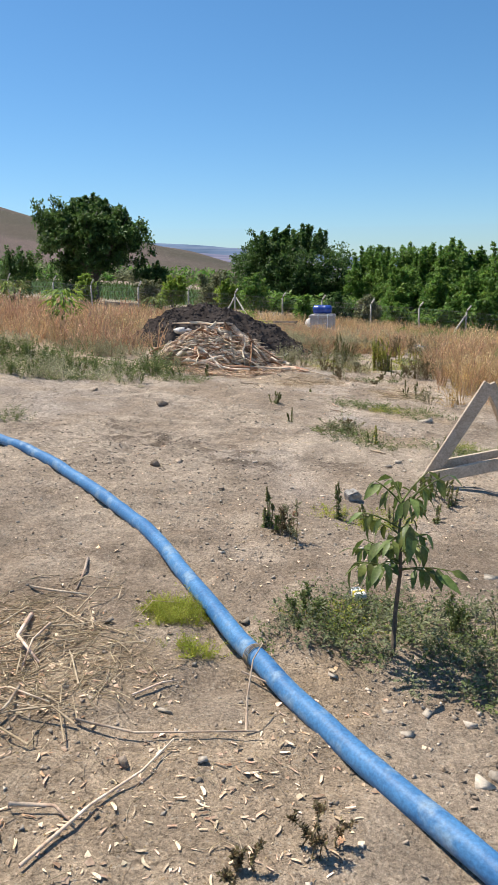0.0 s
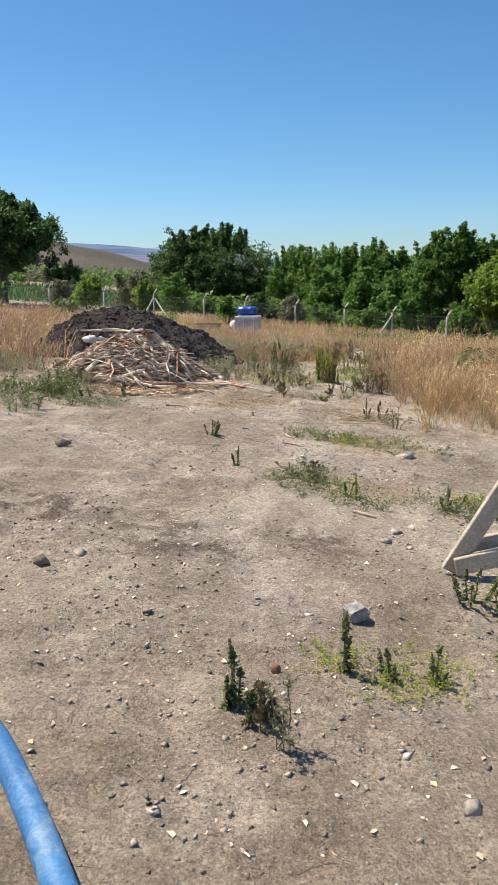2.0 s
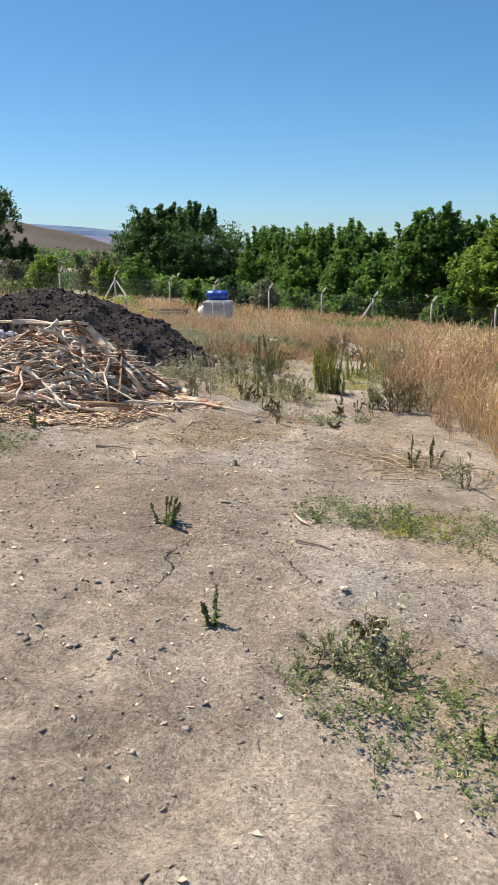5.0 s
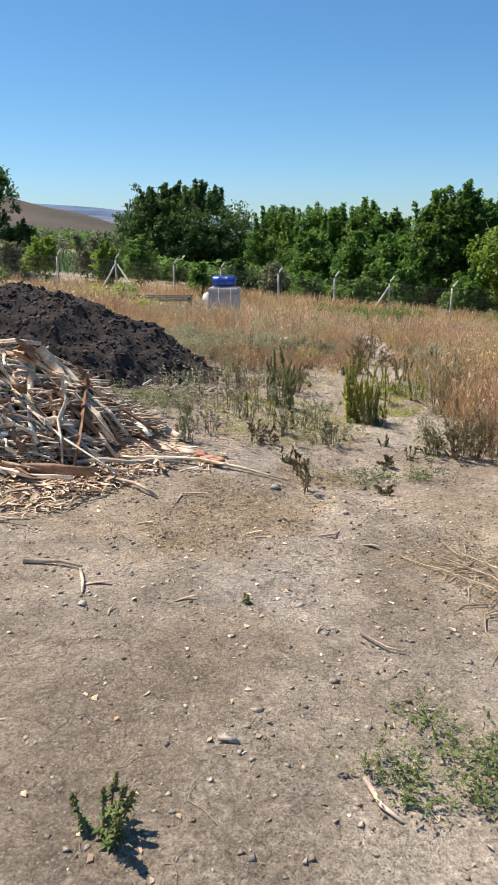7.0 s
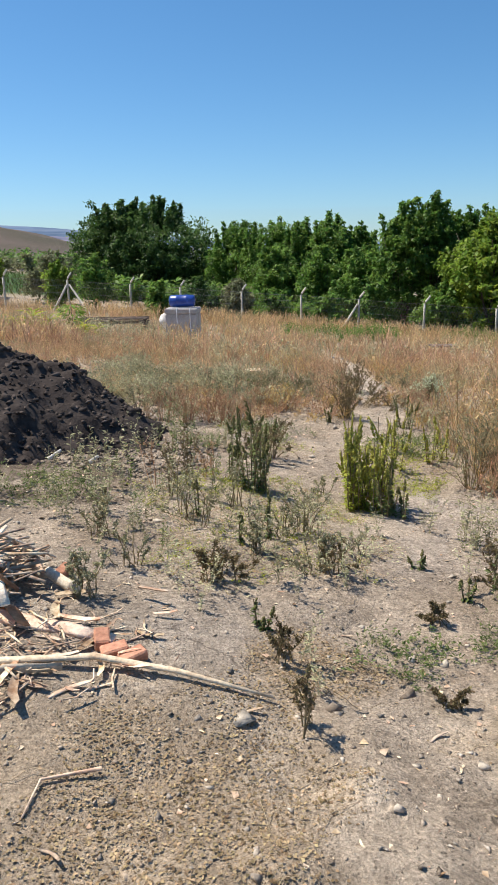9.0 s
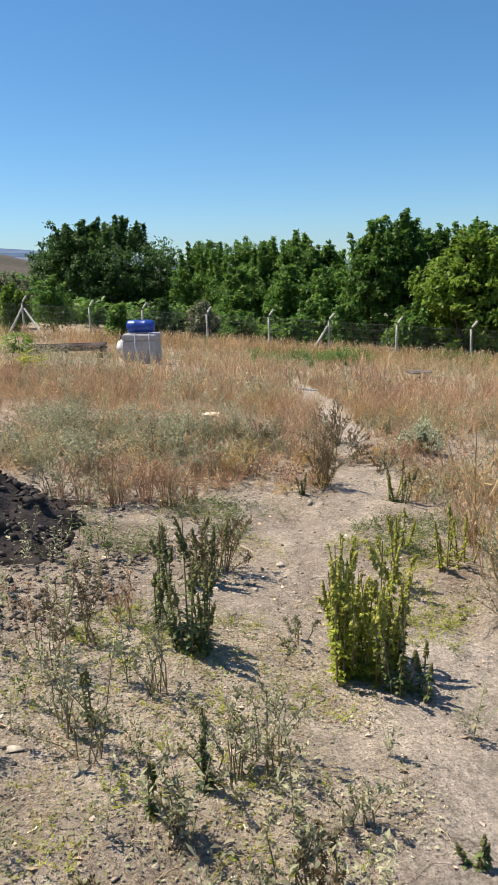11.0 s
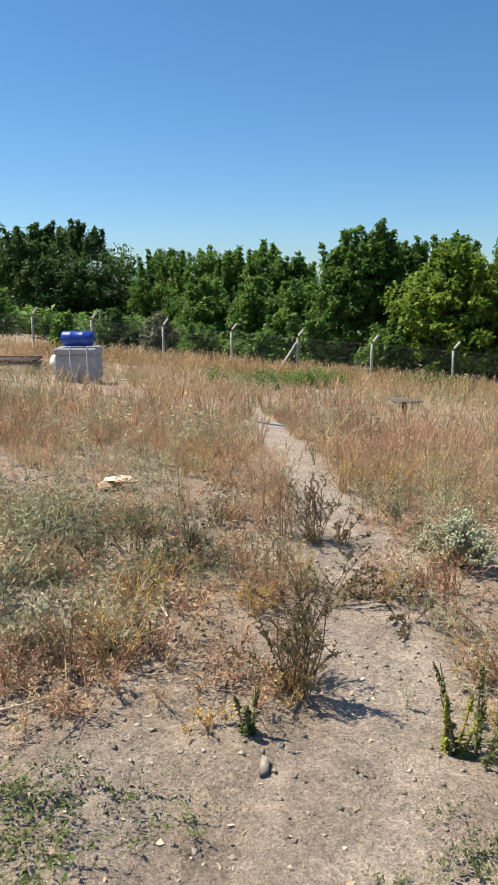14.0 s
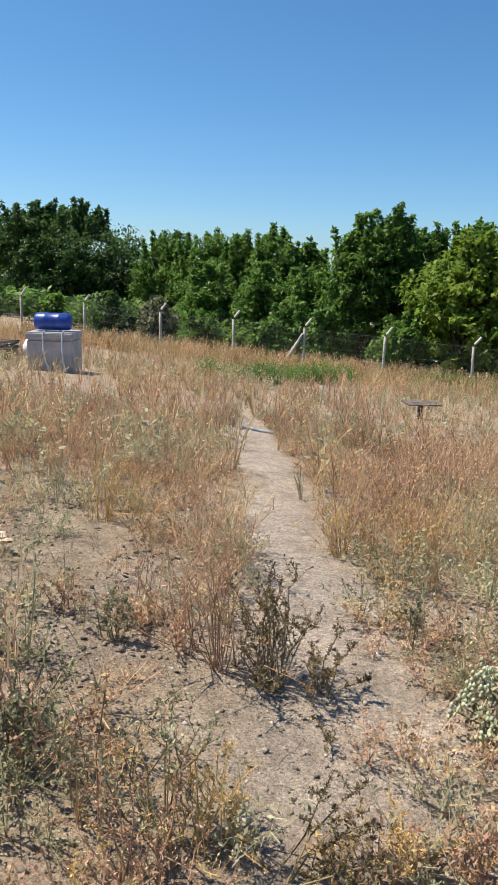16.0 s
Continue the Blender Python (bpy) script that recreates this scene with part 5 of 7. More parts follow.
# ---------- heaps ----------
def soil_heap():
    hx = np.array((-4.9, -4.3, -3.85, -3.5, -3.0, -2.6, -2.05, -1.65, -1.25, -0.95, -0.7, -0.4))
    hh = np.array((0.0, 0.30, 0.60, 0.80, 0.93, 0.95, 0.86, 0.70, 0.53, 0.36, 0.20, 0.0))

    def height(x, y):
        x = x + 0.34 * (vnoise(x, y, 0.5, 64) - 0.5) + 0.14 * (vnoise(x, y, 0.17, 65) - 0.5)
        y = y + 0.36 * (vnoise(x, y, 0.55, 67) - 0.5) + 0.16 * (vnoise(x, y, 0.19, 68) - 0.5)
        d = np.abs(y - 14.25) / (1.45 * np.clip(np.interp(x, hx, hh) / 0.6, 0.3, 1) ** 0.5)
        f = np.clip(1 - d ** 1.45, 0, 1)
        lumps = 0.12 * (vnoise(x, y, 0.42, 61) - 0.5) + 0.08 * (vnoise(x, y, 0.16, 62) - 0.5) + 0.06 * (vnoise(x, y, 0.075, 63) - 0.5)
        return np.interp(x, hx, hh) * f + lumps * smooth(0, 0.25, np.interp(x, hx, hh) * f)

    c = np.array((-2.6, 14.25, float(gz(-2.6, 14.25))))
    ob = thing("soil_heap", *c, "long heap of dark crumbly manure soil behind the cane heap", "heap")
    xs, ys = np.arange(-5.0, -0.3, 0.035), np.arange(12.6, 15.95, 0.035)
    X, Y = np.meshgrid(xs, ys)
    H = height(X, Y)
    Z = gz(X, Y) + np.where(H > 0.004, H, -0.06)
    i = np.arange(X.size).reshape(X.shape)
    F = np.stack([i[:-1, :-1], i[:-1, 1:], i[1:, 1:], i[1:, :-1]], -1).reshape(-1, 4)
    part("mound", grid_mesh("mound", np.stack([X, Y, Z], -1).reshape(-1, 3) - c, F, M_SOIL), ob)
    rnd = np.random.default_rng(71)
    lumps = []
    for k in range(6):
        lumps.append(grid_mesh("clod", *hull((1, 0.85, 0.7), 12, k + 300), M_CLOD))
    for k in range(190):
        x, y = rnd.uniform(-4.3, -0.55), rnd.uniform(12.85, 14.6)
        if height(x, y) < 0.03 and rnd.random() < 0.6:
            continue
        s = rnd.uniform(0.025, 0.065)
        part("clod", lumps[k % 6], ob, "", Matrix.Translation(Vector((x, y, float(gz(x, y) + max(float(height(x, y)), 0)))) - Vector(c)) @ pose(0, 0, 0, *rnd.uniform(0, 360, 3)) @ Matrix.Diagonal((s, s, s, 1)))
    n = 11000
    x, y = rnd.uniform(-4.8, -0.3, n), rnd.uniform(12.6, 15.6, n)
    h = height(x, y)
    keep = (h > 0.02) | (rnd.random(n) < 0.16 * smooth(1.0, 0.55, np.hypot((x + 2.5) / 2.6, (y - 14.2) / 1.9)))
    x, y, h = x[keep], y[keep], h[keep]
    V, F = spread(STONES, x, y, gz(x, y) + np.maximum(h, 0) - 0.004, rnd.random(len(x)) * 6.28, 0.012 + 0.07 * rnd.random(len(x)) ** 3, 0.3, 72)
    tagged(part("loose_soil", grid_mesh("loose_soil", V - c, F, M_CLODS), ob), kind="stuff")
    for x, y, L in ((-1.75, 12.95, 0.10), (-1.1, 13.05, 0.12), (-2.2, 13.1, 0.09), (-0.8, 13.0, 0.09)):
        p = np.array((x, y, float(gz(x, y) + max(height(x, y), 0) + 0.03))) - c
        q = Quads()
        q.tube([p - (L * 0.4, 0, 0), p + (L * 0.4, 0.02, L * 0.5)], [0.016, 0.012], 5)
        part("root_piece", q.mesh("root_piece", M_SACK), ob)


soil_heap()


def cane_mesh(name, L, r, seed, mat, bend=0.08, flat_=1.0, n=6):
    rnd = np.random.default_rng(seed)
    q = Quads()
    k = 5
    off = rnd.normal(0, bend * L * 0.3, (k, 2))
    off[0] = off[-1] = 0
    q.tube([((i / (k - 1) - 0.5) * L, off[i, 0], off[i, 1]) for i in range(k)], [r * (1.1 - 0.35 * i / (k - 1)) * (0.9 + 0.25 * rnd.random()) for i in range(k)], n, squash=flat_)
    return q.mesh(name, mat, flat=False)


def cane_heap():
    c = np.array((-1.65, 10.3, float(gz(-1.65, 10.3))))
    ob = thing("cane_heap", *c, "heap of split dry canes and stripped bark beside the soil heap", "heap")

    def height(x, y):
        u = (x + 1.75) / np.where(x > -1.75, 1.05, 1.15)
        v = (y - 10.65) / np.where(y > 10.65, 0.8, 1.25)
        r = np.hypot(u, v)
        r = r * (0.88 + 0.3 * vnoise(x, y, 0.45, 69))
        return 0.62 * np.clip(1 - r ** 1.7, 0, 1) ** 0.9 + 0.05 * (vnoise(x, y, 0.2, 66) - 0.5)

    # sunken core; its dark colour paints the shade seen between the canes
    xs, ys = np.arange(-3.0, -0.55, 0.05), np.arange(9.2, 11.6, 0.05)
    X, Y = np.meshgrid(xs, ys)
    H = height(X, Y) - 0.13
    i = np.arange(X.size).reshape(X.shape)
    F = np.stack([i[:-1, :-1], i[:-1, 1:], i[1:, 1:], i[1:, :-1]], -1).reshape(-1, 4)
    part("packed_core", grid_mesh("packed_core", np.stack([X, Y, gz(X, Y) + np.where(H > 0, H, -0.06)], -1).reshape(-1, 3) - c, F, M_CORE), ob, "packed brown stalks inside the heap, darkened for shade in the gaps")
    rnd = np.random.default_rng(81)
    rods = [cane_mesh("cane", 1.0, (0.009, 0.013, 0.024, 0.016)[k % 4], 400 + k, (M_CANE, M_CANEW, M_CANER, M_CANE, M_CANEW)[k % 5], 0.03, (1.0, 0.6, 0.22, 0.4)[k % 4]) for k in range(12)]

    def lay(x0, y0, h0, x1, y1, h1, k, wide=1.0):
        a = Vector((x0, y0, float(gz(x0, y0)) + h0)) - Vector(c)
        b = Vector((x1, y1, float(gz(x1, y1)) + h1)) - Vector(c)
        d = b - a
        m = Matrix.Translation((a + b) / 2) @ d.to_track_quat('X', 'Z').to_matrix().to_4x4() @ Matrix.Rotation(k * 1.3, 4, 'X') @ Matrix.Diagonal((d.length, wide, wide, 1))
        part("cane", rods[k % 12], ob, "", m)

    for k in range(290):
        x, y = rnd.normal(-1.72, 0.52), rnd.normal(10.35, 0.48)
        if height(x, y) < 0.05:
            continue
        # lie along the slope, most of them fanning down from the crest
        g = np.array((height(x + 0.08, y) - height(x - 0.08, y), height(x, y + 0.08) - height(x, y - 0.08))) / 0.16
        a = (-0.75 + rnd.normal(0, 0.3) if x > -1.55 and rnd.random() < 0.65 else rnd.normal(0.05, 0.4)) if rnd.random() < 0.72 else math.atan2(-g[1], -g[0]) + rnd.normal(0, 0.6)
        L = rnd.uniform(0.22, 0.6) + 0.6 * rnd.random() ** 3
        dx, dy = math.cos(a) * L / 2, math.sin(a) * L / 2
        e = lambda px, py: max(float(height(px, py)), 0.01) + 0.005 + 0.13 * rnd.random() ** 2
        lay(x - dx, y - dy, e(x - dx, y - dy), x + dx, y + dy, e(x + dx, y + dy), k, rnd.uniform(0.7, 1.75))
    for k, s in enumerate(((-2.65, 10.8, 0.66, -1.55, 10.6, 0.75, 1.8), (-2.3, 10.7, 0.70, -1.5, 10.65, 0.73, 1.6), (-1.62, 10.55, 0.75, -1.0, 10.1, 0.20, 2.4), (-1.5, 10.6, 0.70, -0.9, 10.15, 0.12, 2.2), (-1.45, 10.65, 0.66, -0.82, 10.3, 0.12, 2.0),
                           (-1.5, 10.4, 0.62, -1.32, 9.75, 0.14, 2.0), (-1.25, 10.25, 0.52, -1.15, 9.75, 0.10, 2.0), (-1.65, 10.3, 0.6, -1.85, 9.7, 0.16, 1.7), (-2.4, 9.7, 0.1, -1.7, 10.2, 0.55, 1.6), (-2.7, 10.1, 0.12, -1.9, 10.4, 0.5, 1.5),
                           (-0.95, 10.45, 0.06, -0.25, 10.25, 0.03, 1.6), (-1.1, 9.85, 0.05, -0.4, 10.05, 0.03, 1.6), (-0.85, 9.75, 0.04, -0.5, 9.45, 0.02, 1.5), (-0.72, 10.95, 0.05, -0.45, 10.6, 0.05, 2.2), (-0.9, 10.7, 0.05, -0.6, 10.3, 0.05, 2.0))):
        lay(*s[:6], k, s[6])
    for k in range(60):
        x, y = rnd.normal(-1.5, 0.55), rnd.normal(10.1, 0.4)
        if height(x, y) < 0.04:
            continue
        a, L = rnd.uniform(0, 6.28), rnd.uniform(0.2, 0.55)
        lay(x, y, max(float(height(x, y)), 0) - 0.02, x + math.cos(a) * L, y + math.sin(a) * L, max(float(height(x + math.cos(a) * L, y + math.sin(a) * L)), 0) + rnd.uniform(0.03, 0.16), k, rnd.uniform(0.7, 1.6))
    bits = []
    for k in range(6):
        g = Quads()
        w = np.random.default_rng(430 + k).normal(0, 0.05, (3, 2))
        g.tube([(-0.5, w[0, 0], 0), (0, w[1, 0], w[1, 1]), (0.5, w[2, 0], 0)], [0.035, 0.045, 0.03], 4, squash=0.5)
        bits.append(g.arrays())
    m_ = 1500
    x, y = rnd.uniform(-2.85, -0.65, m_), rnd.uniform(9.3, 11.3, m_)
    h = height(x, y)
    x, y, h = x[h > 0.03], y[h > 0.03], h[h > 0.03]
    V, F = spread(bits, x, y, gz(x, y) + h - 0.02 + 0.06 * rnd.random(len(x)), rnd.normal(0.1, 0.8, len(x)), rnd.uniform(0.12, 0.42, len(x)), 0.0, 83)
    tagged(part("short_stalk", grid_mesh("short_stalk", V - c, F, M_CHIP), ob, "short broken pale stalks"), kind="stuff")
    # the long split cane that reaches out over the ground
    q = Quads()
    pts = [(-1.05, 10.02, 0.03), (-0.63, 10.06, 0.035), (-0.3, 10.12, 0.04), (0.0, 10.09, 0.03), (0.34, 10.02, 0.018)]
    q.tube([np.array((x, y, float(gz(x, y)) + h)) - c for x, y, h in pts], [0.016, 0.018, 0.017, 0.013, 0.007], 6, squash=0.7)
    part("long_cane", q.mesh("long_cane", M_CANE, flat=False), ob)
    n = 9000
    x, y = rnd.normal(-1.35, 0.7, n), rnd.normal(9.65, 0.4, n)
    h = height(x, y)
    keep = (y > np.interp(x, (-2.6, -1.1, -0.8, -0.5, -0.1), (8.95, 9.1, 9.6, 10.0, 10.15)) + rnd.normal(0, 0.10, n)) & (x < 0.0) & (x > -2.9) & (h < 0.12 + 0.35 * rnd.random(n) ** 3) & (y < 11)
    x, y, h = x[keep], y[keep], h[keep]
    V, F = spread(bits + bits + CHIPS[:3], x, y, gz(x, y) + np.maximum(h, 0) + rnd.random(len(x)) * 0.04, rnd.random(len(x)) * 6.28, 0.025 + 0.15 * rnd.random(len(x)) ** 2.5, 0.35, 82)
    tagged(part("bark_strip", grid_mesh("bark_strip", V - c, F, M_CHIP), ob, "curled pale bark strips and chips"), kind="stuff")


cane_heap()
q = Quads()
q.lump((0, 0, 0.05), (0.19, 0.09, 0.055), np.random.default_rng(5), 7, 13)
q.lump((0.22, 0.03, 0.05), (0.14, 0.06, 0.03), np.random.default_rng(8), 6, 11)
sack = new("sack", q.mesh("sack", M_SACK))
sack.matrix_world = pose(-2.5, 10.75, float(gz(-2.5, 10.75)) + 0.50) @ Matrix.Diagonal((0.65, 0.9, 1.0, 1))
tagged(sack, "crumpled white sack lying on the cane heap", "sack")
for x, y, a in ((-0.24, 10.2, 20), (-0.17, 10.17, 35), (-0.58, 10.92, 70), (-0.30, 10.27, 100)):
    b = new("brick", bm_mesh("brick", boxed((-0.05, -0.03, 0), (0.05, 0.03, 0.045), 0.006, 1), M_BRICK))
    b.matrix_world = pose(x, y, float(gz(x, y)) - 0.004, 4, -5, a)
    tagged(b, "broken piece of red brick on the ground", "brick", "broken bricks")


# ---------- blue water pipe ----------
def smooth_line(pts, n, rounds=6):
    p = np.array([(x, y) for x, y in pts], float)
    t = np.concatenate([[0], np.cumsum(np.linalg.norm(np.diff(p, axis=0), axis=1))])
    s = np.linspace(0, t[-1], n)
    q = np.stack([np.interp(s, t, p[:, i]) for i in range(2)], 1)
    for _ in range(rounds):
        q[1:-1] = (q[:-2] + 2 * q[1:-1] + q[2:]) / 4
    return q


PIPE = [(-6.5, 4.9), (-4.5, 4.6), (-3.2, 4.1), (-2.33, 3.61), (-1.87, 3.30), (-1.54, 2.99), (-1.15, 2.60), (-0.79, 2.20), (-0.43, 1.83), (-0.135, 1.36), (0.07, 0.98), (0.25, 0.69), (0.41, 0.47), (0.55, 0.27), (0.70, 0.08), (0.82, -0.09), (0.96, -0.23), (1.08, -0.36), (1.3, -0.58), (1.8, -1.05), (2.6, -1.7)]
line = smooth_line(PIPE, 110, 40)
pipe = thing("water_pipe", 0.25, 0.69, float(gz(0.25, 0.69)), "dusty blue plastic water pipe lying across the bare earth", "pipe")
q = Quads()
q.tube([np.array((x, y, float(gz(x, y)) + 0.036)) - (0.25, 0.69, float(gz(0.25, 0.69))) for x, y in line], [0.043] * len(line), 14)
part("pipe_wall", q.mesh("pipe_wall", M_PIPE, flat=False), pipe)
q = Quads()
for k in range(4):
    c0 = np.array((0.405 - 0.25 + k * 0.006, 0.48 - 0.69 - k * 0.006, float(gz(0.41, 0.47)) - float(gz(0.25, 0.69)) + 0.036))
    d = np.array((0.6, -0.8, 0.0)); u = np.array((0.8, 0.6, 0.0)); w = np.array((0, 0, 1.0))
    q.tube([c0 + 0.0465 * (u * math.cos(a) + w * math.sin(a)) + d * 0.004 * a for a in np.linspace(0, 6.28, 16)], [0.0025] * 16, 4, cap=False)
part("wire_tie", q.mesh("wire_tie", M_STRAW), pipe, "straw string tied round the pipe")

# thin hoses over the far field
for k, pts in enumerate((((2.72, 25.66), (2.95, 25.5), (3.3, 25.22), (3.65, 24.9), (3.9, 24.0), (4.35, 23.3), (5.2, 22.75), (6.6, 22.4)), ((2.45, 24.3), (2.25, 25.2), (2.0, 26.3), (1.6, 27.5)))):
    l = smooth_line(pts, 40)
    q = Quads()
    q.tube([np.array((x, y, float(gz(x, y)) + (0.02 if k == 0 else 0.02))) for x, y in l], [0.02 if k == 0 else 0.012] * len(l), 7)
    tagged(new("garden_hose", q.mesh("garden_hose", M_HOSE if k == 0 else M_ROPE, flat=False)), "faded blue hose lying in dry grass" if k == 0 else "thin pale hose lying beside the path", "hose")


# ---------- wooden trestle ----------
def plank(a, b, w, t, up=(0, 0, 1)):
    """A board from a to b, w deep along up and t thick."""
    a, b = Vector(a), Vector(b)
    d = (b - a)
    bm = boxed((-d.length / 2, -t / 2, -w / 2), (d.length / 2, t / 2, w / 2), 0.004, 1)
    x = d.normalized(); y = Vector(up).cross(x).normalized(); z = x.cross(y)
    m = Matrix((x, y, z)).transposed().to_4x4()
    m.translation = (a + b) / 2
    bmesh.ops.transform(bm, matrix=m, verts=bm.verts)
    return bm


tx, ty = 1.355, 3.66
tz = float(gz(tx, ty))
trestle = thing("trestle", tx, ty, tz, "rough pale wooden A-frame trestle standing on bare earth", "trestle")
for name, a, b, w, t in (("leg", (0.0, 0, 0.02), (0.46, 0.02, 0.83), 0.10, 0.035), ("leg", (0.95, 0.04, -0.10), (0.46, 0.02, 0.83), 0.08, 0.035), ("crossbar", (0.02, -0.045, 0.06), (0.98, -0.03, 0.30), 0.10, 0.03),
                         ("crossbar", (0.10, 0.045, 0.15), (0.95, 0.06, 0.34), 0.08, 0.03), ("strut", (0.46, 0.06, 0.80), (0.9, 0.75, -0.1), 0.08, 0.03)):
    part(name, bm_mesh(name, plank(a, b, w, t, (0, 0, 1)), M_WOOD), trestle)


# ---------- walnut sapling at the pipe ----------
def sapling():
    x, y = 0.985, 0.70
    rnd = np.random.default_rng(91)
    ob = thing("walnut_sapling", x, y, float(gz(x, y)), "walnut sapling with large drooping green leaflets among weeds", "sapling")
    q = Quads()
    q.tube([(0, 0, -0.05), (0.005, 0, 0.2), (0.02, 0.0, 0.40), (0.01, 0.02, 0.58), (0.02, 0.02, 0.70)], [0.011, 0.0095, 0.008, 0.006, 0.0035], 7)
    part("trunk", q.mesh("trunk", M_BARK, flat=False), ob)
    leaves = []
    for k in range(5):
        g = Quads()
        g.leaf((0, 0, 0), (1, 0, 0), (0, 0, 1), 1.0, 0.32 + 0.035 * k, 0.22 + 0.08 * k, 0.14)
        leaves.append(g.mesh("leaf", M_SAPLEAF, flat=False))
    for k in range(30):
        a = k * 2.4 + rnd.normal(0, 0.2)
        z0 = 0.36 + 0.34 * rnd.random()
        L = 0.13 + 0.17 * rnd.random()
        d = np.array((math.cos(a), math.sin(a), 0.35 + 0.5 * rnd.random() + (0.6 if z0 > 0.6 else 0)))
        d /= np.linalg.norm(d)
        p0 = np.array((0.015, 0.01, z0))
        pts = [p0 + d * L * u - np.array((0, 0, 0.22 * L * u * u)) for u in (0, 0.35, 0.7, 1)]
        g = Quads()
        g.tube(pts, [0.005, 0.004, 0.003, 0.002], 5)
        part("leaf_stalk", g.mesh("leaf_stalk", M_GREEN), ob)
        for j, u in enumerate((0.45, 0.5, 0.75, 0.8, 1.0)):
            p = p0 + d * L * u - np.array((0, 0, 0.22 * L * u * u))
            b = a + (0 if j == 4 else (0.9 if j % 2 else -0.9)) + rnd.normal(0, 0.2)
            s = rnd.uniform(0.058, 0.094) * (1.2 if j == 4 else 1)
            part("leaf", leaves[rnd.integers(5)], ob, "", Matrix.Translation(p) @ Matrix.Rotation(b, 4, 'Z') @ Matrix.Rotation(radians(rnd.uniform(5, 60)), 4, 'Y') @ Matrix.Rotation(rnd.normal(0, 0.35), 4, 'X') @ Matrix.Diagonal((s, s, s, 1)))


sapling()


# ---------- single weeds ----------
def pigweed(x, y, h, spikes, seed, mat=None, wide=0.12):
    """An upright green weed with lumpy seed spikes."""
    rnd = np.random.default_rng(seed)
    h *= 0.82
    fat = 0.48 + 0.85 * h
    mat = mat or M_GREEN
    ob = thing("pigweed", x, y, float(crust(x, y)), "yellow-green pigweed with upright seed spikes" if mat is M_BRIGHT else "green pigweed with upright lumpy seed spikes on bare earth", "weed", "pigweeds in the yard")
    st, lf = Quads(), Quads()
    for k in range(spikes):
        a, rr = rnd.random() * 6.28, wide * rnd.random() ** 0.5 * (0.3 if k == 0 else 1)
        hh = h * (1 if k == 0 else 0.5 + 0.45 * rnd.random())
        top = np.array((math.cos(a) * rr * 1.35, math.sin(a) * rr * 1.35, hh))
        low = np.array((math.cos(a) * rr * 0.6, math.sin(a) * rr * 0.6, -0.01))
        st = Quads()
        st.tube([low, low * 0.4 + top * 0.6, top], [0.005, 0.0035, 0.002], 4, cap=False)
        part("stem", st.mesh("stem", M_STEM), ob)
        sp = Quads()
        n = 7
        tilt = rnd.normal(0, 0.045, 2)
        base = low + (top - low) * (0.50 + 0.32 * rnd.random())
        ring = [base + (top - base) * (i / (n - 1)) + np.array((tilt[0], tilt[1], 0)) * (i / (n - 1)) ** 2 * hh for i in range(n)]
        sp.tube(ring, [0.0045 * fat * (0.5 + 0.5 * rnd.random() + 0.5 * math.sin(1.0 + 2.0 * i / n)) * (0.35 if i == n - 1 else 1) for i in range(n)], 6)
        for i in range(46):
            u = rnd.random()
            p = ring[0] + (ring[-1] - ring[0]) * u
            b = rnd.random() * 6.28
            sp.lump(p + np.array((math.cos(b), math.sin(b), 0.3)) * 0.0105 * fat * (1.1 - u * 0.6) * (0.7 + 0.6 * rnd.random()), 0.0084 * fat * (0.5 + 1.2 * rnd.random()) * (1.1 - u * 0.6), rnd, 2, 4)
        part("seed_spike", sp.mesh("seed_spike", M_SPIKEY if mat is M_BRIGHT else M_SPIKE), ob)
        for i in range(int(24 + 54 * h)):
            u = 0.05 + 0.8 * rnd.random() ** 1.2
            p = low + (top - low) * u
            b = rnd.random() * 6.28
            L = (0.014 + 0.024 * rnd.random()) * (1.2 - 0.6 * u) * (0.7 + 0.7 * h)
            lf.leaf(p, (math.cos(b), math.sin(b), 0.45 - 0.5 * rnd.random()), (0, 0, 1), L, L * 0.5, 0.3)
    tagged(part("foliage", lf.mesh("foliage", mat), ob), kind="stuff")


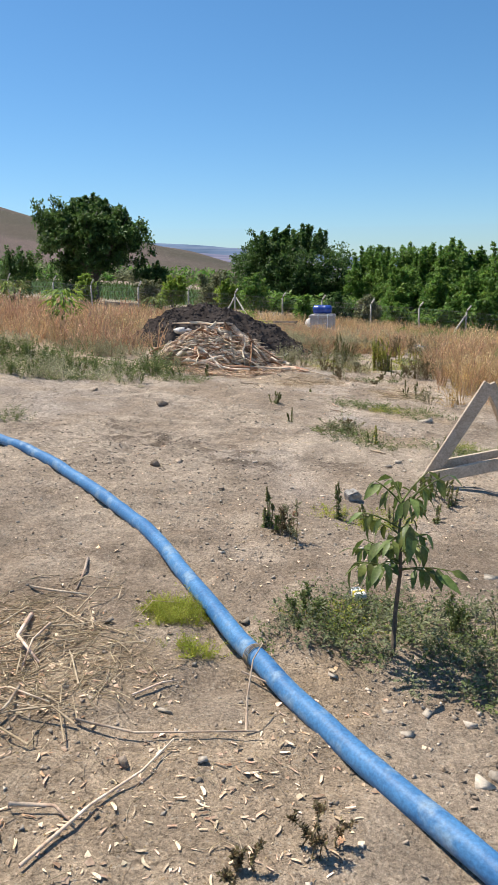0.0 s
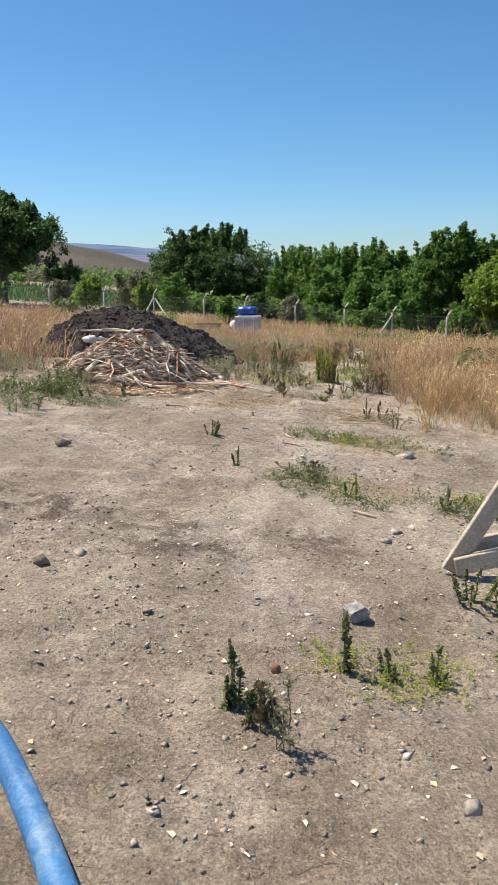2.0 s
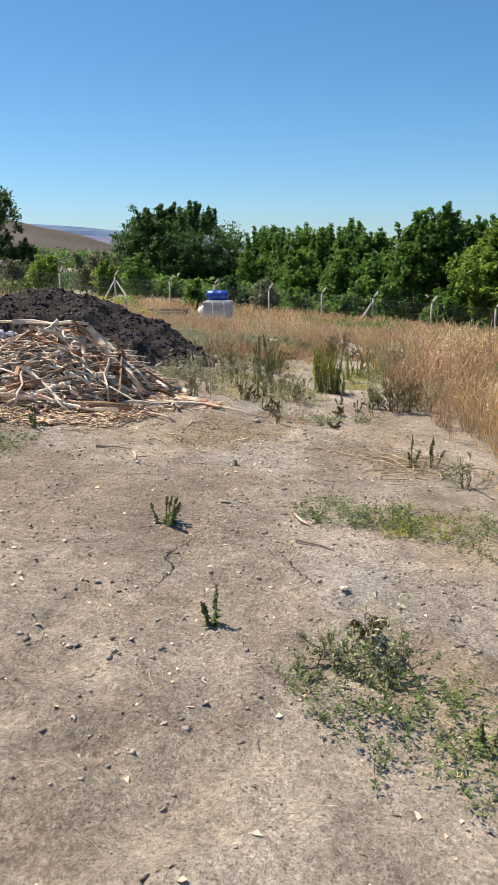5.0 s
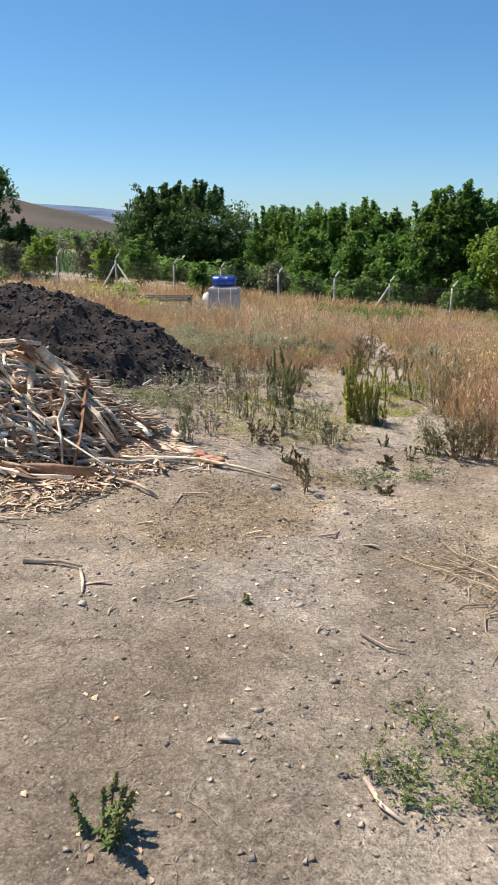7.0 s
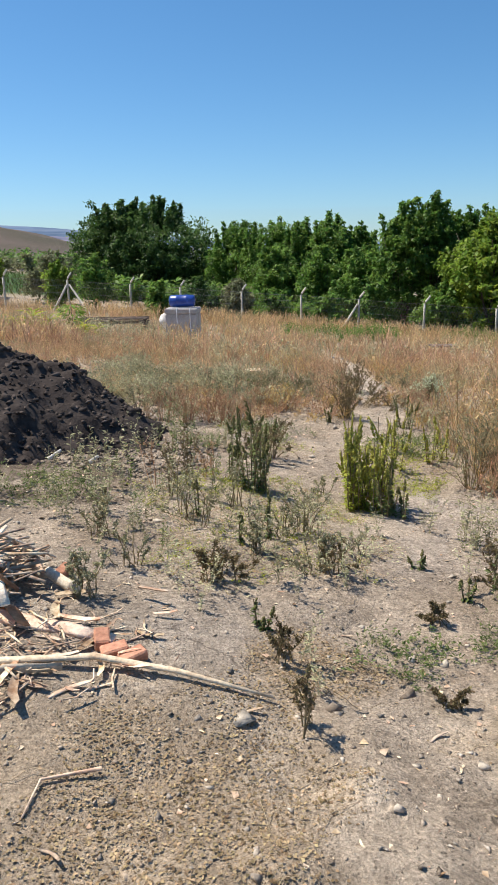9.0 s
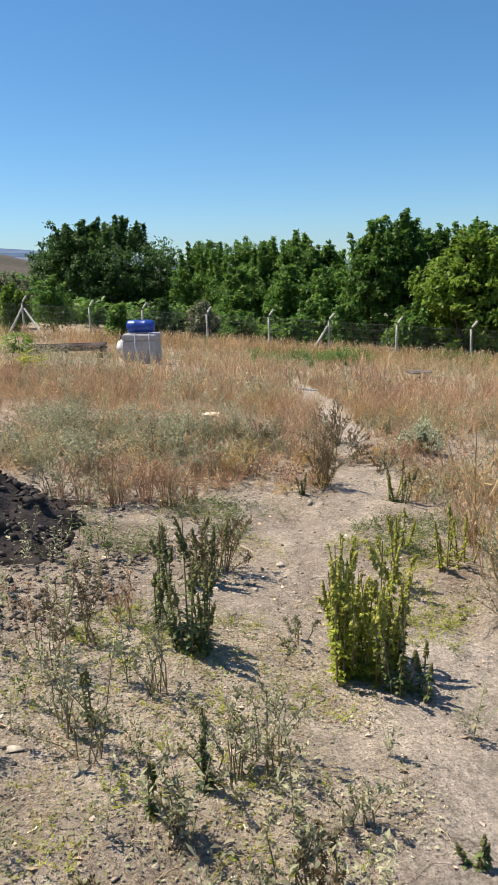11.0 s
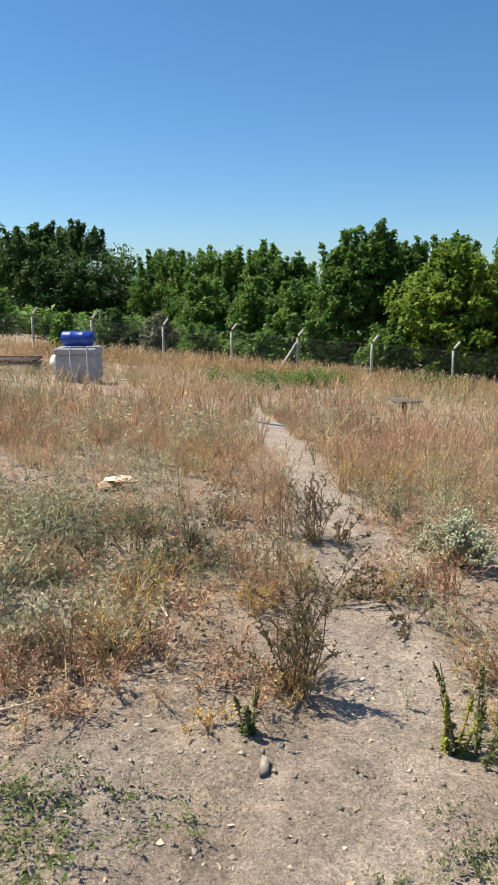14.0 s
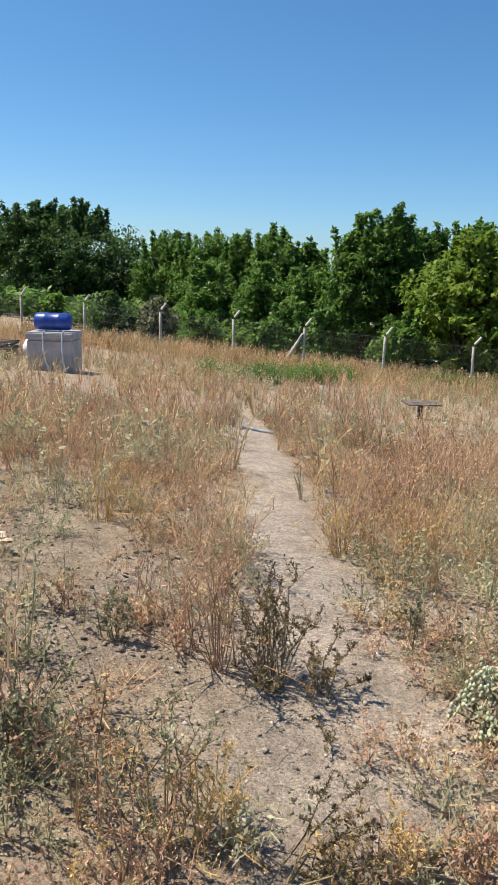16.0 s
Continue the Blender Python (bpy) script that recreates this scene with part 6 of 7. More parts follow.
for i, (x, y, h, n, m, w) in enumerate(((0.25, 2.22, 0.32, 3, 0, 0.03), (0.21, 2.2, 0.16, 3, 0, 0.05), (0.68, 2.52, 0.32, 3, 0, 0.04), (0.86, 2.5, 0.16, 4, 0, 0.08), (1.05, 2.52, 0.2, 3, 0, 0.07), (1.39, 3.32, 0.25, 7, 0, 0.13), (1.52, 3.2, 0.2, 5, 0, 0.1),
                                        (1.36, 2.7, 0.14, 4, 0, 0.1), (1.62, 4.95, 0.2, 5, 0, 0.12), (0.98, 5.02, 0.23, 3, 1, 0.06), (0.90, 5.05, 0.14, 3, 0, 0.05), (-0.29, 6.84, 0.19, 8, 0, 0.08), (0.04, 5.75, 0.2, 4, 0, 0.05), (1.45, 8.6, 0.32, 3, 0, 0.06), (1.62, 8.65, 0.3, 3, 0, 0.08),
                                        (0.37, 12.62, 0.80, 8, 0, 0.11), (0.22, 12.80, 0.60, 5, 0, 0.09), (0.46, 13.36, 0.48, 6, 0, 0.12), (0.44, 12.58, 0.5, 5, 0, 0.1), (1.03, 12.44, 0.84, 9, 1, 0.08), (1.11, 12.52, 0.80, 10, 1, 0.12), (1.20, 12.44, 0.82, 10, 1, 0.12), (1.25, 12.54, 0.66, 8, 1, 0.10), (1.32, 12.58, 0.5, 5, 1, 0.08),
                                        (1.27, 12.34, 0.46, 6, 0, 0.10), (1.36, 12.28, 0.34, 5, 0, 0.10), (1.12, 12.7, 0.6, 7, 1, 0.12), (1.58, 13.4, 0.52, 6, 1, 0.13), (1.78, 14.07, 0.32, 5, 1, 0.12), (1.96, 13.7, 0.50, 5, 1, 0.12), (2.12, 13.8, 0.42, 4, 1, 0.1), (1.33, 15.43, 0.24, 4, 0, 0.05), (2.13, 15.25, 0.46, 6, 0, 0.12), (2.05, 15.3, 0.3, 4, 1, 0.1),
                                        (0.32, 10.6, 0.16, 3, 0, 0.07), (-2.62, 9.0, 0.32, 4, 0, 0.1), (-1.62, 9.0, 0.26, 4, 0, 0.07), (-3.2, 7.55, 0.3, 5, 0, 0.1), (-3.8, 7.5, 0.28, 4, 0, 0.1),
                                        (-0.62, 12.2, 0.14, 2, 0, 0.05), (0.43, 11.62, 0.36, 2, 0, 0.05), (1.35, 10.95, 0.16, 3, 0, 0.06), (1.2, 11.3, 0.14, 3, 0, 0.05), (0.02, 12.0, 0.3, 2, 0, 0.04), (0.08, 8.2, 0.05, 2, 0, 0.04), (0.25, 11.5, 0.22, 2, 0, 0.04))):
    pigweed(x, y, h, n, 500 + i, M_BRIGHT if m else M_GREEN, w)


KINDS = {"D": (M_DARKW, "dark olive wormwood with upright stems beside the path"), "R": (M_RED, "dry reddish-brown weed with fine twigs on bare earth"), "T": (M_GOLD, "golden dry tuft of dead weed on the earth"),
         "S": (M_SAGE, "grey-green half-dry bushy weed on the earth"), "G": (M_GREEN, "small leafy green weed on the earth")}


def bush_weed(x, y, h, stems, kind, seed, out=0.5, lean=0.0):
    """A many-stemmed weed: stems that arch outwards at random, with twigs and small leaves; lean tips it over to the right."""
    rnd = np.random.default_rng(seed)
    mat, label = KINDS[kind]
    ob = thing("wormwood" if kind == "D" else "dry_weed" if kind in "RT" else "bushy_weed", x, y, float(crust(x, y)), label, "weed", "single weeds in the yard and by the path")
    st, lf = Quads(), Quads()
    slim = {"T": 0.75, "D": 1.0, "R": 0.85}.get(kind, 0.9)
    for k in range(stems):
        a = rnd.random() * 6.28
        low = rnd.random() < 0.25
        o = out * h * (0.15 + 0.95 * rnd.random()) * (1.5 if low else 1.0)
        hh = h * (0.2 + 0.25 * rnd.random() if low else 0.45 + 0.55 * rnd.random())
        d = np.array((math.cos(a), math.sin(a), 0))
        p0 = d * 0.03 * (1 + 2 * out * rnd.random()) - (0, 0, 0.012)
        bow = 0.25 + 0.4 * rnd.random()
        p1 = d * o * bow + np.array((*rnd.normal(0, 0.03 * h, 2), hh * 0.42))
        p2 = d * o * (0.6 + 0.2 * rnd.random()) + np.array((*rnd.normal(0, 0.05 * h, 2), hh * 0.78))
        p3 = d * o + np.array((*rnd.normal(0, 0.07 * h, 2), hh * (1.0 if rnd.random() < 0.7 else 0.8)))
        for q, u in ((p1, 0.2), (p2, 0.6), (p3, 1.0)):
            q[0] += lean * u * h
        st.tube([p0, p1, p2, p3], [0.0036 * slim, 0.003 * slim, 0.0022 * slim, 0.001], 3, cap=False)
        twigs = [(p0, p1, 0.25), (p1, p2, 0.8), (p2, p3, 1.0)]
        for j in range(5):
            f = p1 + (p2 - p1) * rnd.random() if j % 2 else p2 + (p3 - p2) * rnd.random() * 0.7
            c = rnd.random() * 6.28
            e = f + np.array((math.cos(c) * 0.6, math.sin(c) * 0.6, 0.2 + 0.7 * rnd.random())) * h * (0.08 + 0.17 * rnd.random())
            st.tube([f, e], [0.0017 * slim, 0.0008], 3, cap=False)
            twigs.append((f, e, 0.9))
        for f, e, dens in twigs:
            for i in range(int({"D": 32, "S": 16, "G": 20, "R": 13, "T": 8}[kind] * dens)):
                q = f + (e - f) * rnd.random()
                v = rnd.normal(0, 1, 3) + (0, 0, 0.6)
                v /= np.linalg.norm(v)
                L = (0.005 + 0.010 * rnd.random()) * (1.35 if kind in "SG" else 1.25 if kind == "D" else 1.05)
                w = np.cross(v, rnd.normal(0, 1, 3))
                w *= L * (0.24 if kind in "SG" else 0.2) / (np.linalg.norm(w) + 1e-6)
                lf.quad(q, q + v * L * 0.5 + w, q + v * L, q + v * L * 0.5 - w)
    tagged(part("twiggy_growth", st.mesh("twiggy_growth", M_STEM if kind in "DSG" else mat), ob), kind="stuff")
    tagged(part("foliage", lf.mesh("foliage", mat), ob), kind="stuff")


# beside the path, by the second bend
NEAR_PATH = ((1.56, 15.72, 0.54, 34, "D", 0.42), (1.52, 15.66, 0.18, 20, "T", 0.9), (1.90, 17.95, 0.66, 24, "R", 0.40), (2.10, 17.85, 0.52, 26, "D", 0.5), (1.74, 18.1, 0.58, 14, "R", 0.4), (2.25, 17.75, 0.26, 12, "D", 0.9),
             (1.62, 17.02, 0.50, 12, "S", 0.45), (1.72, 16.92, 0.40, 18, "T", 0.6), (1.60, 16.80, 0.32, 18, "R", 0.8), (1.82, 17.0, 0.22, 14, "T", 0.9), (1.66, 16.66, 0.26, 14, "R", 0.8), (1.45, 17.05, 0.55, 6, "R", 0.3),
             (1.00, 16.70, 0.28, 30, "T", 0.9), (0.86, 16.62, 0.26, 24, "T", 0.9), (1.12, 16.62, 0.14, 14, "R", 1.2), (1.45, 16.58, 0.20, 26, "T", 1.0), (1.18, 17.30, 0.30, 24, "S", 0.85), (1.05, 17.22, 0.2, 16, "S", 0.9),
             (0.83, 17.40, 0.36, 24, "S", 0.7), (0.60, 17.25, 0.34, 22, "S", 0.8), (0.45, 17.0, 0.3, 18, "R", 0.8), (1.40, 18.15, 0.24, 14, "S", 0.5), (1.55, 18.5, 0.5, 6, "R", 0.3), (1.2, 18.4, 0.2, 14, "R", 0.9), (0.9, 18.0, 0.2, 14, "R", 0.9),
             (2.32, 16.82, 0.20, 24, "T", 0.9), (2.50, 16.74, 0.22, 20, "R", 0.9), (2.15, 16.84, 0.13, 14, "T", 1.2), (2.72, 16.9, 0.3, 18, "R", 0.7), (3.04, 18.3, 0.32, 14, "R", 0.7), (2.85, 18.3, 0.22, 14, "S", 0.9), (3.25, 18.0, 0.34, 14, "R", 0.7),
             (2.31, 16.45, 0.20, 8, "D", 1.1), (2.55, 16.35, 0.2, 10, "R", 0.9), (2.54, 15.65, 0.40, 28, "R", 0.75), (2.72, 15.8, 0.38, 24, "R", 0.8), (2.4, 15.85, 0.24, 18, "T", 0.9), (2.85, 15.5, 0.34, 20, "T", 0.8), (2.3, 15.3, 0.16, 14, "T", 1.0),
             (0.20, 14.86, 0.40, 26, "R", 0.7), (0.02, 14.96, 0.42, 26, "R", 0.7), (-0.18, 14.9, 0.48, 26, "R", 0.6), (-0.42, 14.8, 0.44, 22, "R", 0.6), (0.36, 15.05, 0.24, 18, "R", 0.9), (-0.65, 15.0, 0.4, 20, "S", 0.7),
             (0.79, 15.95, 0.32, 26, "T", 0.75), (0.60, 15.9, 0.32, 26, "R", 0.85), (0.95, 16.02, 0.26, 18, "R", 0.9), (0.40, 15.75, 0.26, 20, "R", 0.9), (0.2, 15.6, 0.3, 20, "R", 0.8), (0.0, 15.8, 0.3, 20, "T", 0.8), (1.15, 15.45, 0.1, 12, "T", 1.3),
             (0.55, 13.56, 0.40, 16, "D", 0.45), (0.42, 13.52, 0.30, 10, "D", 0.5), (0.06, 12.84, 0.30, 10, "R", 0.4), (-0.18, 12.4, 0.5, 5, "D", 0.25), (-0.3, 12.55, 0.42, 5, "R", 0.25), (-0.08, 12.65, 0.4, 5, "D", 0.3), (0.9, 12.8, 0.18, 7, "S", 0.7),
             (2.79, 19.6, 0.46, 26, "T", 0.6), (2.98, 19.7, 0.52, 26, "R", 0.6), (3.25, 19.6, 0.5, 24, "T", 0.6), (1.45, 19.9, 0.5, 20, "T", 0.6), (1.2, 20.1, 0.5, 24, "T", 0.6), (1.9, 19.4, 0.4, 12, "R", 0.5), (1.75, 20.6, 0.5, 16, "R", 0.5), (1.95, 18.75, 0.34, 12, "R", 0.5))
# on the bare soil between the heaps and the bright pigweeds, and the yard's edge
YARD = ((0.04, 11.8, 0.46, 7, "S", 0.35), (-0.1, 11.95, 0.40, 6, "S", 0.4), (0.50, 11.7, 0.30, 14, "S", 0.6), (0.64, 11.78, 0.28, 12, "S", 0.6), (0.09, 11.02, 0.20, 14, "D", 0.7), (0.2, 11.06, 0.15, 8, "D", 0.8), (0.64, 11.22, 0.27, 12, "S", 0.5), (0.74, 11.2, 0.2, 8, "D", 0.6),
        (0.44, 9.86, 0.26, 5, "D", 0.3), (-0.44, 10.66, 0.24, 14, "S", 0.5), (-0.3, 11.1, 0.26, 8, "S", 0.4), (0.40, 10.32, 0.2, 8, "D", 0.4), (0.35, 11.4, 0.3, 8, "S", 0.4), (-0.5, 11.5, 0.3, 10, "S", 0.5), (0.25, 12.2, 0.36, 8, "S", 0.35), (0.9, 11.5, 0.2, 8, "S", 0.6), (1.14, 10.75, 0.11, 10, "D", 0.9), (1.0, 10.1, 0.08, 8, "D", 1.0),
        (2.05, 12.95, 0.62, 28, "S", 0.45), (2.30, 13.0, 0.76, 32, "S", 0.45), (2.55, 13.1, 0.8, 28, "T", 0.45), (2.25, 13.25, 0.7, 24, "T", 0.45), (2.1, 12.7, 0.2, 18, "R", 1.0), (1.77, 11.07, 0.42, 28, "D", 0.55), (1.95, 11.15, 0.44, 24, "D", 0.55), (1.6, 11.12, 0.26, 14, "D", 0.7), (2.2, 11.3, 0.5, 22, "S", 0.5),
        (2.15, 10.3, 0.5, 18, "R", 0.5), (2.4, 9.4, 0.6, 20, "T", 0.5), (2.2, 8.3, 0.6, 22, "T", 0.5), (2.05, 8.0, 0.3, 16, "T", 0.8), (1.75, 8.05, 0.26, 12, "S", 0.7),
        (0.74, -0.48, 0.17, 5, "D", 0.5), (0.55, -0.62, 0.12, 4, "D", 0.6), (1.5, 1.0, 0.26, 12, "S", 0.6), (1.3, 0.98, 0.2, 12, "G", 0.7), (0.58, 0.9, 0.14, 12, "G", 0.9), (1.62, 0.85, 0.3, 10, "D", 0.5), (0.36, 2.12, 0.10, 8, "D", 0.9), (0.44, 1.98, 0.27, 5, "S", 0.15), (0.36, 2.1, 0.2, 3, "D", 0.3), (0.3, 2.16, 0.1, 8, "G", 1.0),
        (0.5, 5.55, 0.14, 14, "S", 1.0), (0.72, 5.45, 0.16, 14, "S", 0.9), (0.66, 5.7, 0.12, 12, "D", 1.0))
for i, w in enumerate(NEAR_PATH + YARD):
    bush_weed(*w[:5], 700 + i, w[5])
bush_weed(2.02, 16.86, 0.30, 6, "D", 690, 0.4, 0.7)
bush_weed(1.95, 16.72, 0.24, 6, "D", 691, 0.5, 1.1)


def flowering_bush():
    x, y = 3.0, 17.45
    rnd = np.random.default_rng(95)
    ob = thing("flowering_bush", x, y, float(gz(x, y)), "low rounded bush with pale whitish blossom beside the path", "bush")
    st, lf, fl = Quads(), Quads(), Quads()
    for k in range(70):
        a, e = rnd.random() * 6.28, rnd.random() ** 0.6 * 1.25
        d = np.array((math.cos(a) * math.sin(e), math.sin(a) * math.sin(e), math.cos(e)))
        tip = d * np.array((0.30, 0.28, 0.36)) * (0.8 + 0.25 * rnd.random())
        st.tube([(0, 0, -0.01), tip * 0.5, tip], [0.005, 0.004, 0.002], 4, cap=False)
        for i in range(14):
            p = tip * (0.4 + 0.55 * rnd.random())
            b = rnd.normal(0, 1, 3)
            lf.leaf(p, b, (0, 0, 1), 0.035, 0.016)
        for i in range(9):
            p = tip + rnd.normal(0, 0.018, 3)
            fl.lump(p, 0.0105, rnd, 2, 4)
    part("stem", st.mesh("stem", M_STEM), ob)
    part("foliage", lf.mesh("foliage", M_SAGE), ob)
    part("blossom", fl.mesh("blossom", M_PALEFLOWER), ob, "pale whitish blossom clusters")


flowering_bush()
for i, (x, y, h) in enumerate(((-4.05, 24.2, 0.75), (-3.3, 26.2, 0.6), (-3.6, 24.0, 0.45), (-2.9, 25.8, 0.5), (-4.5, 25.9, 0.8), (-3.9, 25.1, 0.65), (-3.1, 24.7, 0.5), (-4.7, 25.0, 0.6), (10.3, 30.5, 0.8))):
    rnd = np.random.default_rng(800 + i)
    ob = thing("maize_plant", x, y, float(gz(x, y)), "yellowing young maize plant in dry grass", "plant", "maize plants in the grass")
    s, q = Quads(), Quads()
    s.tube([(0, 0, -0.02), (0, 0.02, h * 0.85)], [0.016, 0.008], 5)
    for k in range(22):
        a = rnd.random() * 6.28
        q.leaf((0, 0, h * (0.1 + 0.75 * rnd.random())), (math.cos(a), math.sin(a), 0.9), (0, 0, 1), h * 0.5, 0.06, 0.5)
    part("stem", s.mesh("stem", M_STEM), ob)
    part("foliage", q.mesh("foliage", M_BRIGHT), ob)


# ---------- water tank with drum, pallet, planks ----------
bx, by = -1.22, 33.6
bz = float(gz(bx, by))
tank = thing("water_tank", bx, by, bz, "dusty white square plastic tank with a lid standing in dry grass", "tank", turn=-6)
part("body", bm_mesh("body", boxed((-0.55, -0.50, -0.05), (0.55, 0.50, 0.80), 0.03, 3), M_WHITEBOX), tank)
part("lid", bm_mesh("lid", boxed((-0.575, -0.525, 0.80), (0.575, 0.525, 0.98), 0.03, 3), M_WHITEBOX), tank)
for x0, x1 in ((-0.14, -0.02), (0.32, 0.36)):
    q = Quads()
    q.tube([(x0, -0.40, 1.0), (x0, -0.57, 0.98), (x0 + 0.01, -0.60, 0.6), ((x0 + x1) / 2, -0.60, 0.3), (x1 + 0.06, -0.62, 0.02)], [0.018] * 5, 7)
    part("drain_hose", q.mesh("drain_hose", M_ROPE, flat=False), tank, "pale hose hanging down the tank's side")
drum = thing("drum", bx - 0.02, by, bz + 0.98, "blue plastic drum lying on top of the white tank", "drum", turn=-6)
q = Quads()
prof = ((-0.452, 0.02), (-0.45, 0.12), (-0.43, 0.20), (-0.38, 0.235), (-0.20, 0.24), (-0.17, 0.25), (-0.14, 0.24), (0.14, 0.24), (0.17, 0.25), (0.20, 0.24), (0.38, 0.235), (0.43, 0.20), (0.45, 0.12), (0.452, 0.02))
q.tube([(x, 0, 0.235) for x, _ in prof], [r for _, r in prof], 20, squash=0.88)
part("shell", q.mesh("shell", M_DRUM, flat=False), drum)
q = Quads()
q.tube([(0.44, 0.10, 0.30), (0.46, 0.10, 0.30), (0.49, 0.10, 0.30)], [0.035, 0.035, 0.03], 10)
part("bung", q.mesh("bung", M_WIRE), drum)
q = Quads()
q.lump((0, 0, 0.28), (0.24, 0.2, 0.30), np.random.default_rng(6), 9, 16)
s2 = new("sack", q.mesh("sack", M_SACK, flat=False))
s2.matrix_world = pose(-1.86, 34.3, float(gz(-1.86, 34.3)) + 0.20)
tagged(s2, "bulging white sack leaning beside the water tank", "sack")

px, py = -4.1, 36.4
pz = float(gz(px, py))
pal = thing("pallet_stack", px, py, pz, "low stack of dark weathered pallets in dry grass", "pallet")
for lay_ in range(2):
    z = 0.12 + lay_ * 0.15
    for k in range(0, 7, 2):
        part("slat", bm_mesh("slat", boxed((-1.35, -0.62 + k * 0.19, z + 0.08), (1.35, -0.50 + k * 0.19, z + 0.105), 0.004, 1), M_OLDWOOD), pal)
    for k in range(3):
        part("bearer", bm_mesh("bearer", boxed((-1.32 + k * 1.27, -0.62, z + 0.02), (-1.22 + k * 1.27, 0.64, z + 0.08), 0.004, 1), M_OLDWOOD), pal)
for k in range(4):
    part("foot", bm_mesh("foot", boxed((-1.25 + (k % 2) * 2.4, -0.6 + (k // 2) * 1.1, -0.1), (-1.1 + (k % 2) * 2.4, -0.45 + (k // 2) * 1.1, 0.10), 0.01, 1), M_OLDWOOD), pal)
pk = new("plank", bm_mesh("plank", boxed((-0.62, -0.07, 0), (0.62, 0.07, 0.035), 0.005, 1), M_WOOD))
pk.matrix_world = pose(0.45, 34.2, float(gz(0.45, 34.2)) + 0.06, 0, 4, 8)
tagged(pk, "pale wooden plank lying in dry grass", "plank")
tb = thing("low_table", 6.9, 29.8, float(gz(6.9, 29.8)), "low weathered plank table on a single post in dry grass", "table")
for k in range(4):
    part("board", bm_mesh("board", boxed((-0.36, -0.28 + k * 0.14, 0.34), (0.36, -0.155 + k * 0.14, 0.37), 0.005, 1), M_OLDWOOD), tb)
part("post", bm_mesh("post", boxed((-0.05, -0.05, -0.1), (0.05, 0.05, 0.34), 0.01, 1), M_OLDWOOD), tb)


# ---------- stones, block, scraps ----------
def rock(x, y, r, seed, mat, label, group="stones on the bare earth", name="stone", lift=0.3):
    rr = np.broadcast_to(np.asarray(r, float), 3)
    V, F = hull(rr, 8, seed)
    ob = new(name, grid_mesh(name, V + (0, 0, rr[2] * lift), F, mat))
    ob.matrix_world = pose(x, y, float(crust(x, y)), 0, 0, seed * 47 % 360)
    return tagged(ob, label, name, group)


ST = "pale angular field stone lying on bare earth"
for i, (x, y, r) in enumerate(((1.07, 4.12, 0.05), (1.15, 4.3, 0.06), (1.28, 4.42, 0.06), (1.2, 4.05, 0.035), (0.06, 1.61, 0.03), (-0.08, 3.82, 0.035), (1.48, 5.58, 0.05), (0.02, 7.23, 0.055), (0.12, 7.4, 0.03), (0.31, 8.21, 0.03), (-0.63, 8.09, 0.035), (1.71, 11.36, 0.06), (0.22, 9.91, 0.06), (0.96, 10.45, 0.045), (1.08, 10.42, 0.04),
                               (-0.23, 11.85, 0.04), (0.92, 13.68, 0.045), (0.32, 0.84, 0.035), (0.74, 0.45, 0.03), (1.57, 1.78, 0.07), (1.25, -0.07, 0.055), (1.3, -0.02, 0.05), (0.35, -0.2, 0.03), (0.15, 0.05, 0.035), (1.02, 0.15, 0.04), (1.1, 0.3, 0.035), (1.25, 0.25, 0.04), (0.95, 0.3, 0.03), (1.35, 15.25, 0.055), (1.2, 14.9, 0.03),
                               (0.55, 3.0, 0.03), (0.85, 2.0, 0.035), (1.0, 1.75, 0.05), (0.52, 2.75, 0.02), (-0.3, 2.7, 0.025), (0.3, 3.1, 0.02), (-0.6, 4.9, 0.03), (0.6, 6.1, 0.03), (1.35, 11.2, 0.04), (0.78, 10.7, 0.03), (0.66, 9.5, 0.03), (1.0, 9.75, 0.03), (0.5, 14.2, 0.04), (1.05, 16.2, 0.03), (1.9, 17.05, 0.03), (0.3, 16.2, 0.05))):
    rock(x, y, (r * 0.95, r * 0.75, r * 0.4), 900 + i, M_STONE, ST)
rock(1.6, 6.58, (0.17, 0.12, 0.035), 951, M_STONE, "flat grey stone slab lying among low weeds", "", "stone_slab", 0.5)
rock(0.40, 16.55, (0.12, 0.09, 0.07), 952, M_STONE, "grey boulder half hidden in dry weeds", "", "boulder")
rock(0.95, 16.3, (0.07, 0.06, 0.05), 953, M_STONE, ST)
for i, (x, y, r) in enumerate(((-1.52, 5.99, 0.085), (-0.85, 3.36, 0.055), (-0.68, 3.5, 0.04), (-0.25, 0.62, 0.03), (-0.9, 4.5, 0.03), (-0.2, 2.9, 0.03), (0.65, 7.55, 0.022), (0.4, 7.6, 0.02), (-2.6, 6.6, 0.06), (0.1, -0.25, 0.035), (0.55, 10.0, 0.03), (0.86, 10.15, 0.035))):
    rock(x, y, (r * 1.2, r, r * 0.75), 970 + i, M_EARTH, "dark clod of earth lying on the bare yard", "earth clods in the yard", "earth_clod")
for i in range(60):
    rnd = np.random.default_rng(1300 + i)
    x, y = rnd.uniform(0.75, 1.6), rnd.uniform(-0.2, 0.55)
    rock(x, y, rnd.uniform(0.007, 0.017) * np.array((1, 0.8, 0.6)), 1300 + i, M_STONE if i % 3 == 0 else M_EARTH, "small grey stone in a gravelly patch", "gravelly patch by the sapling")
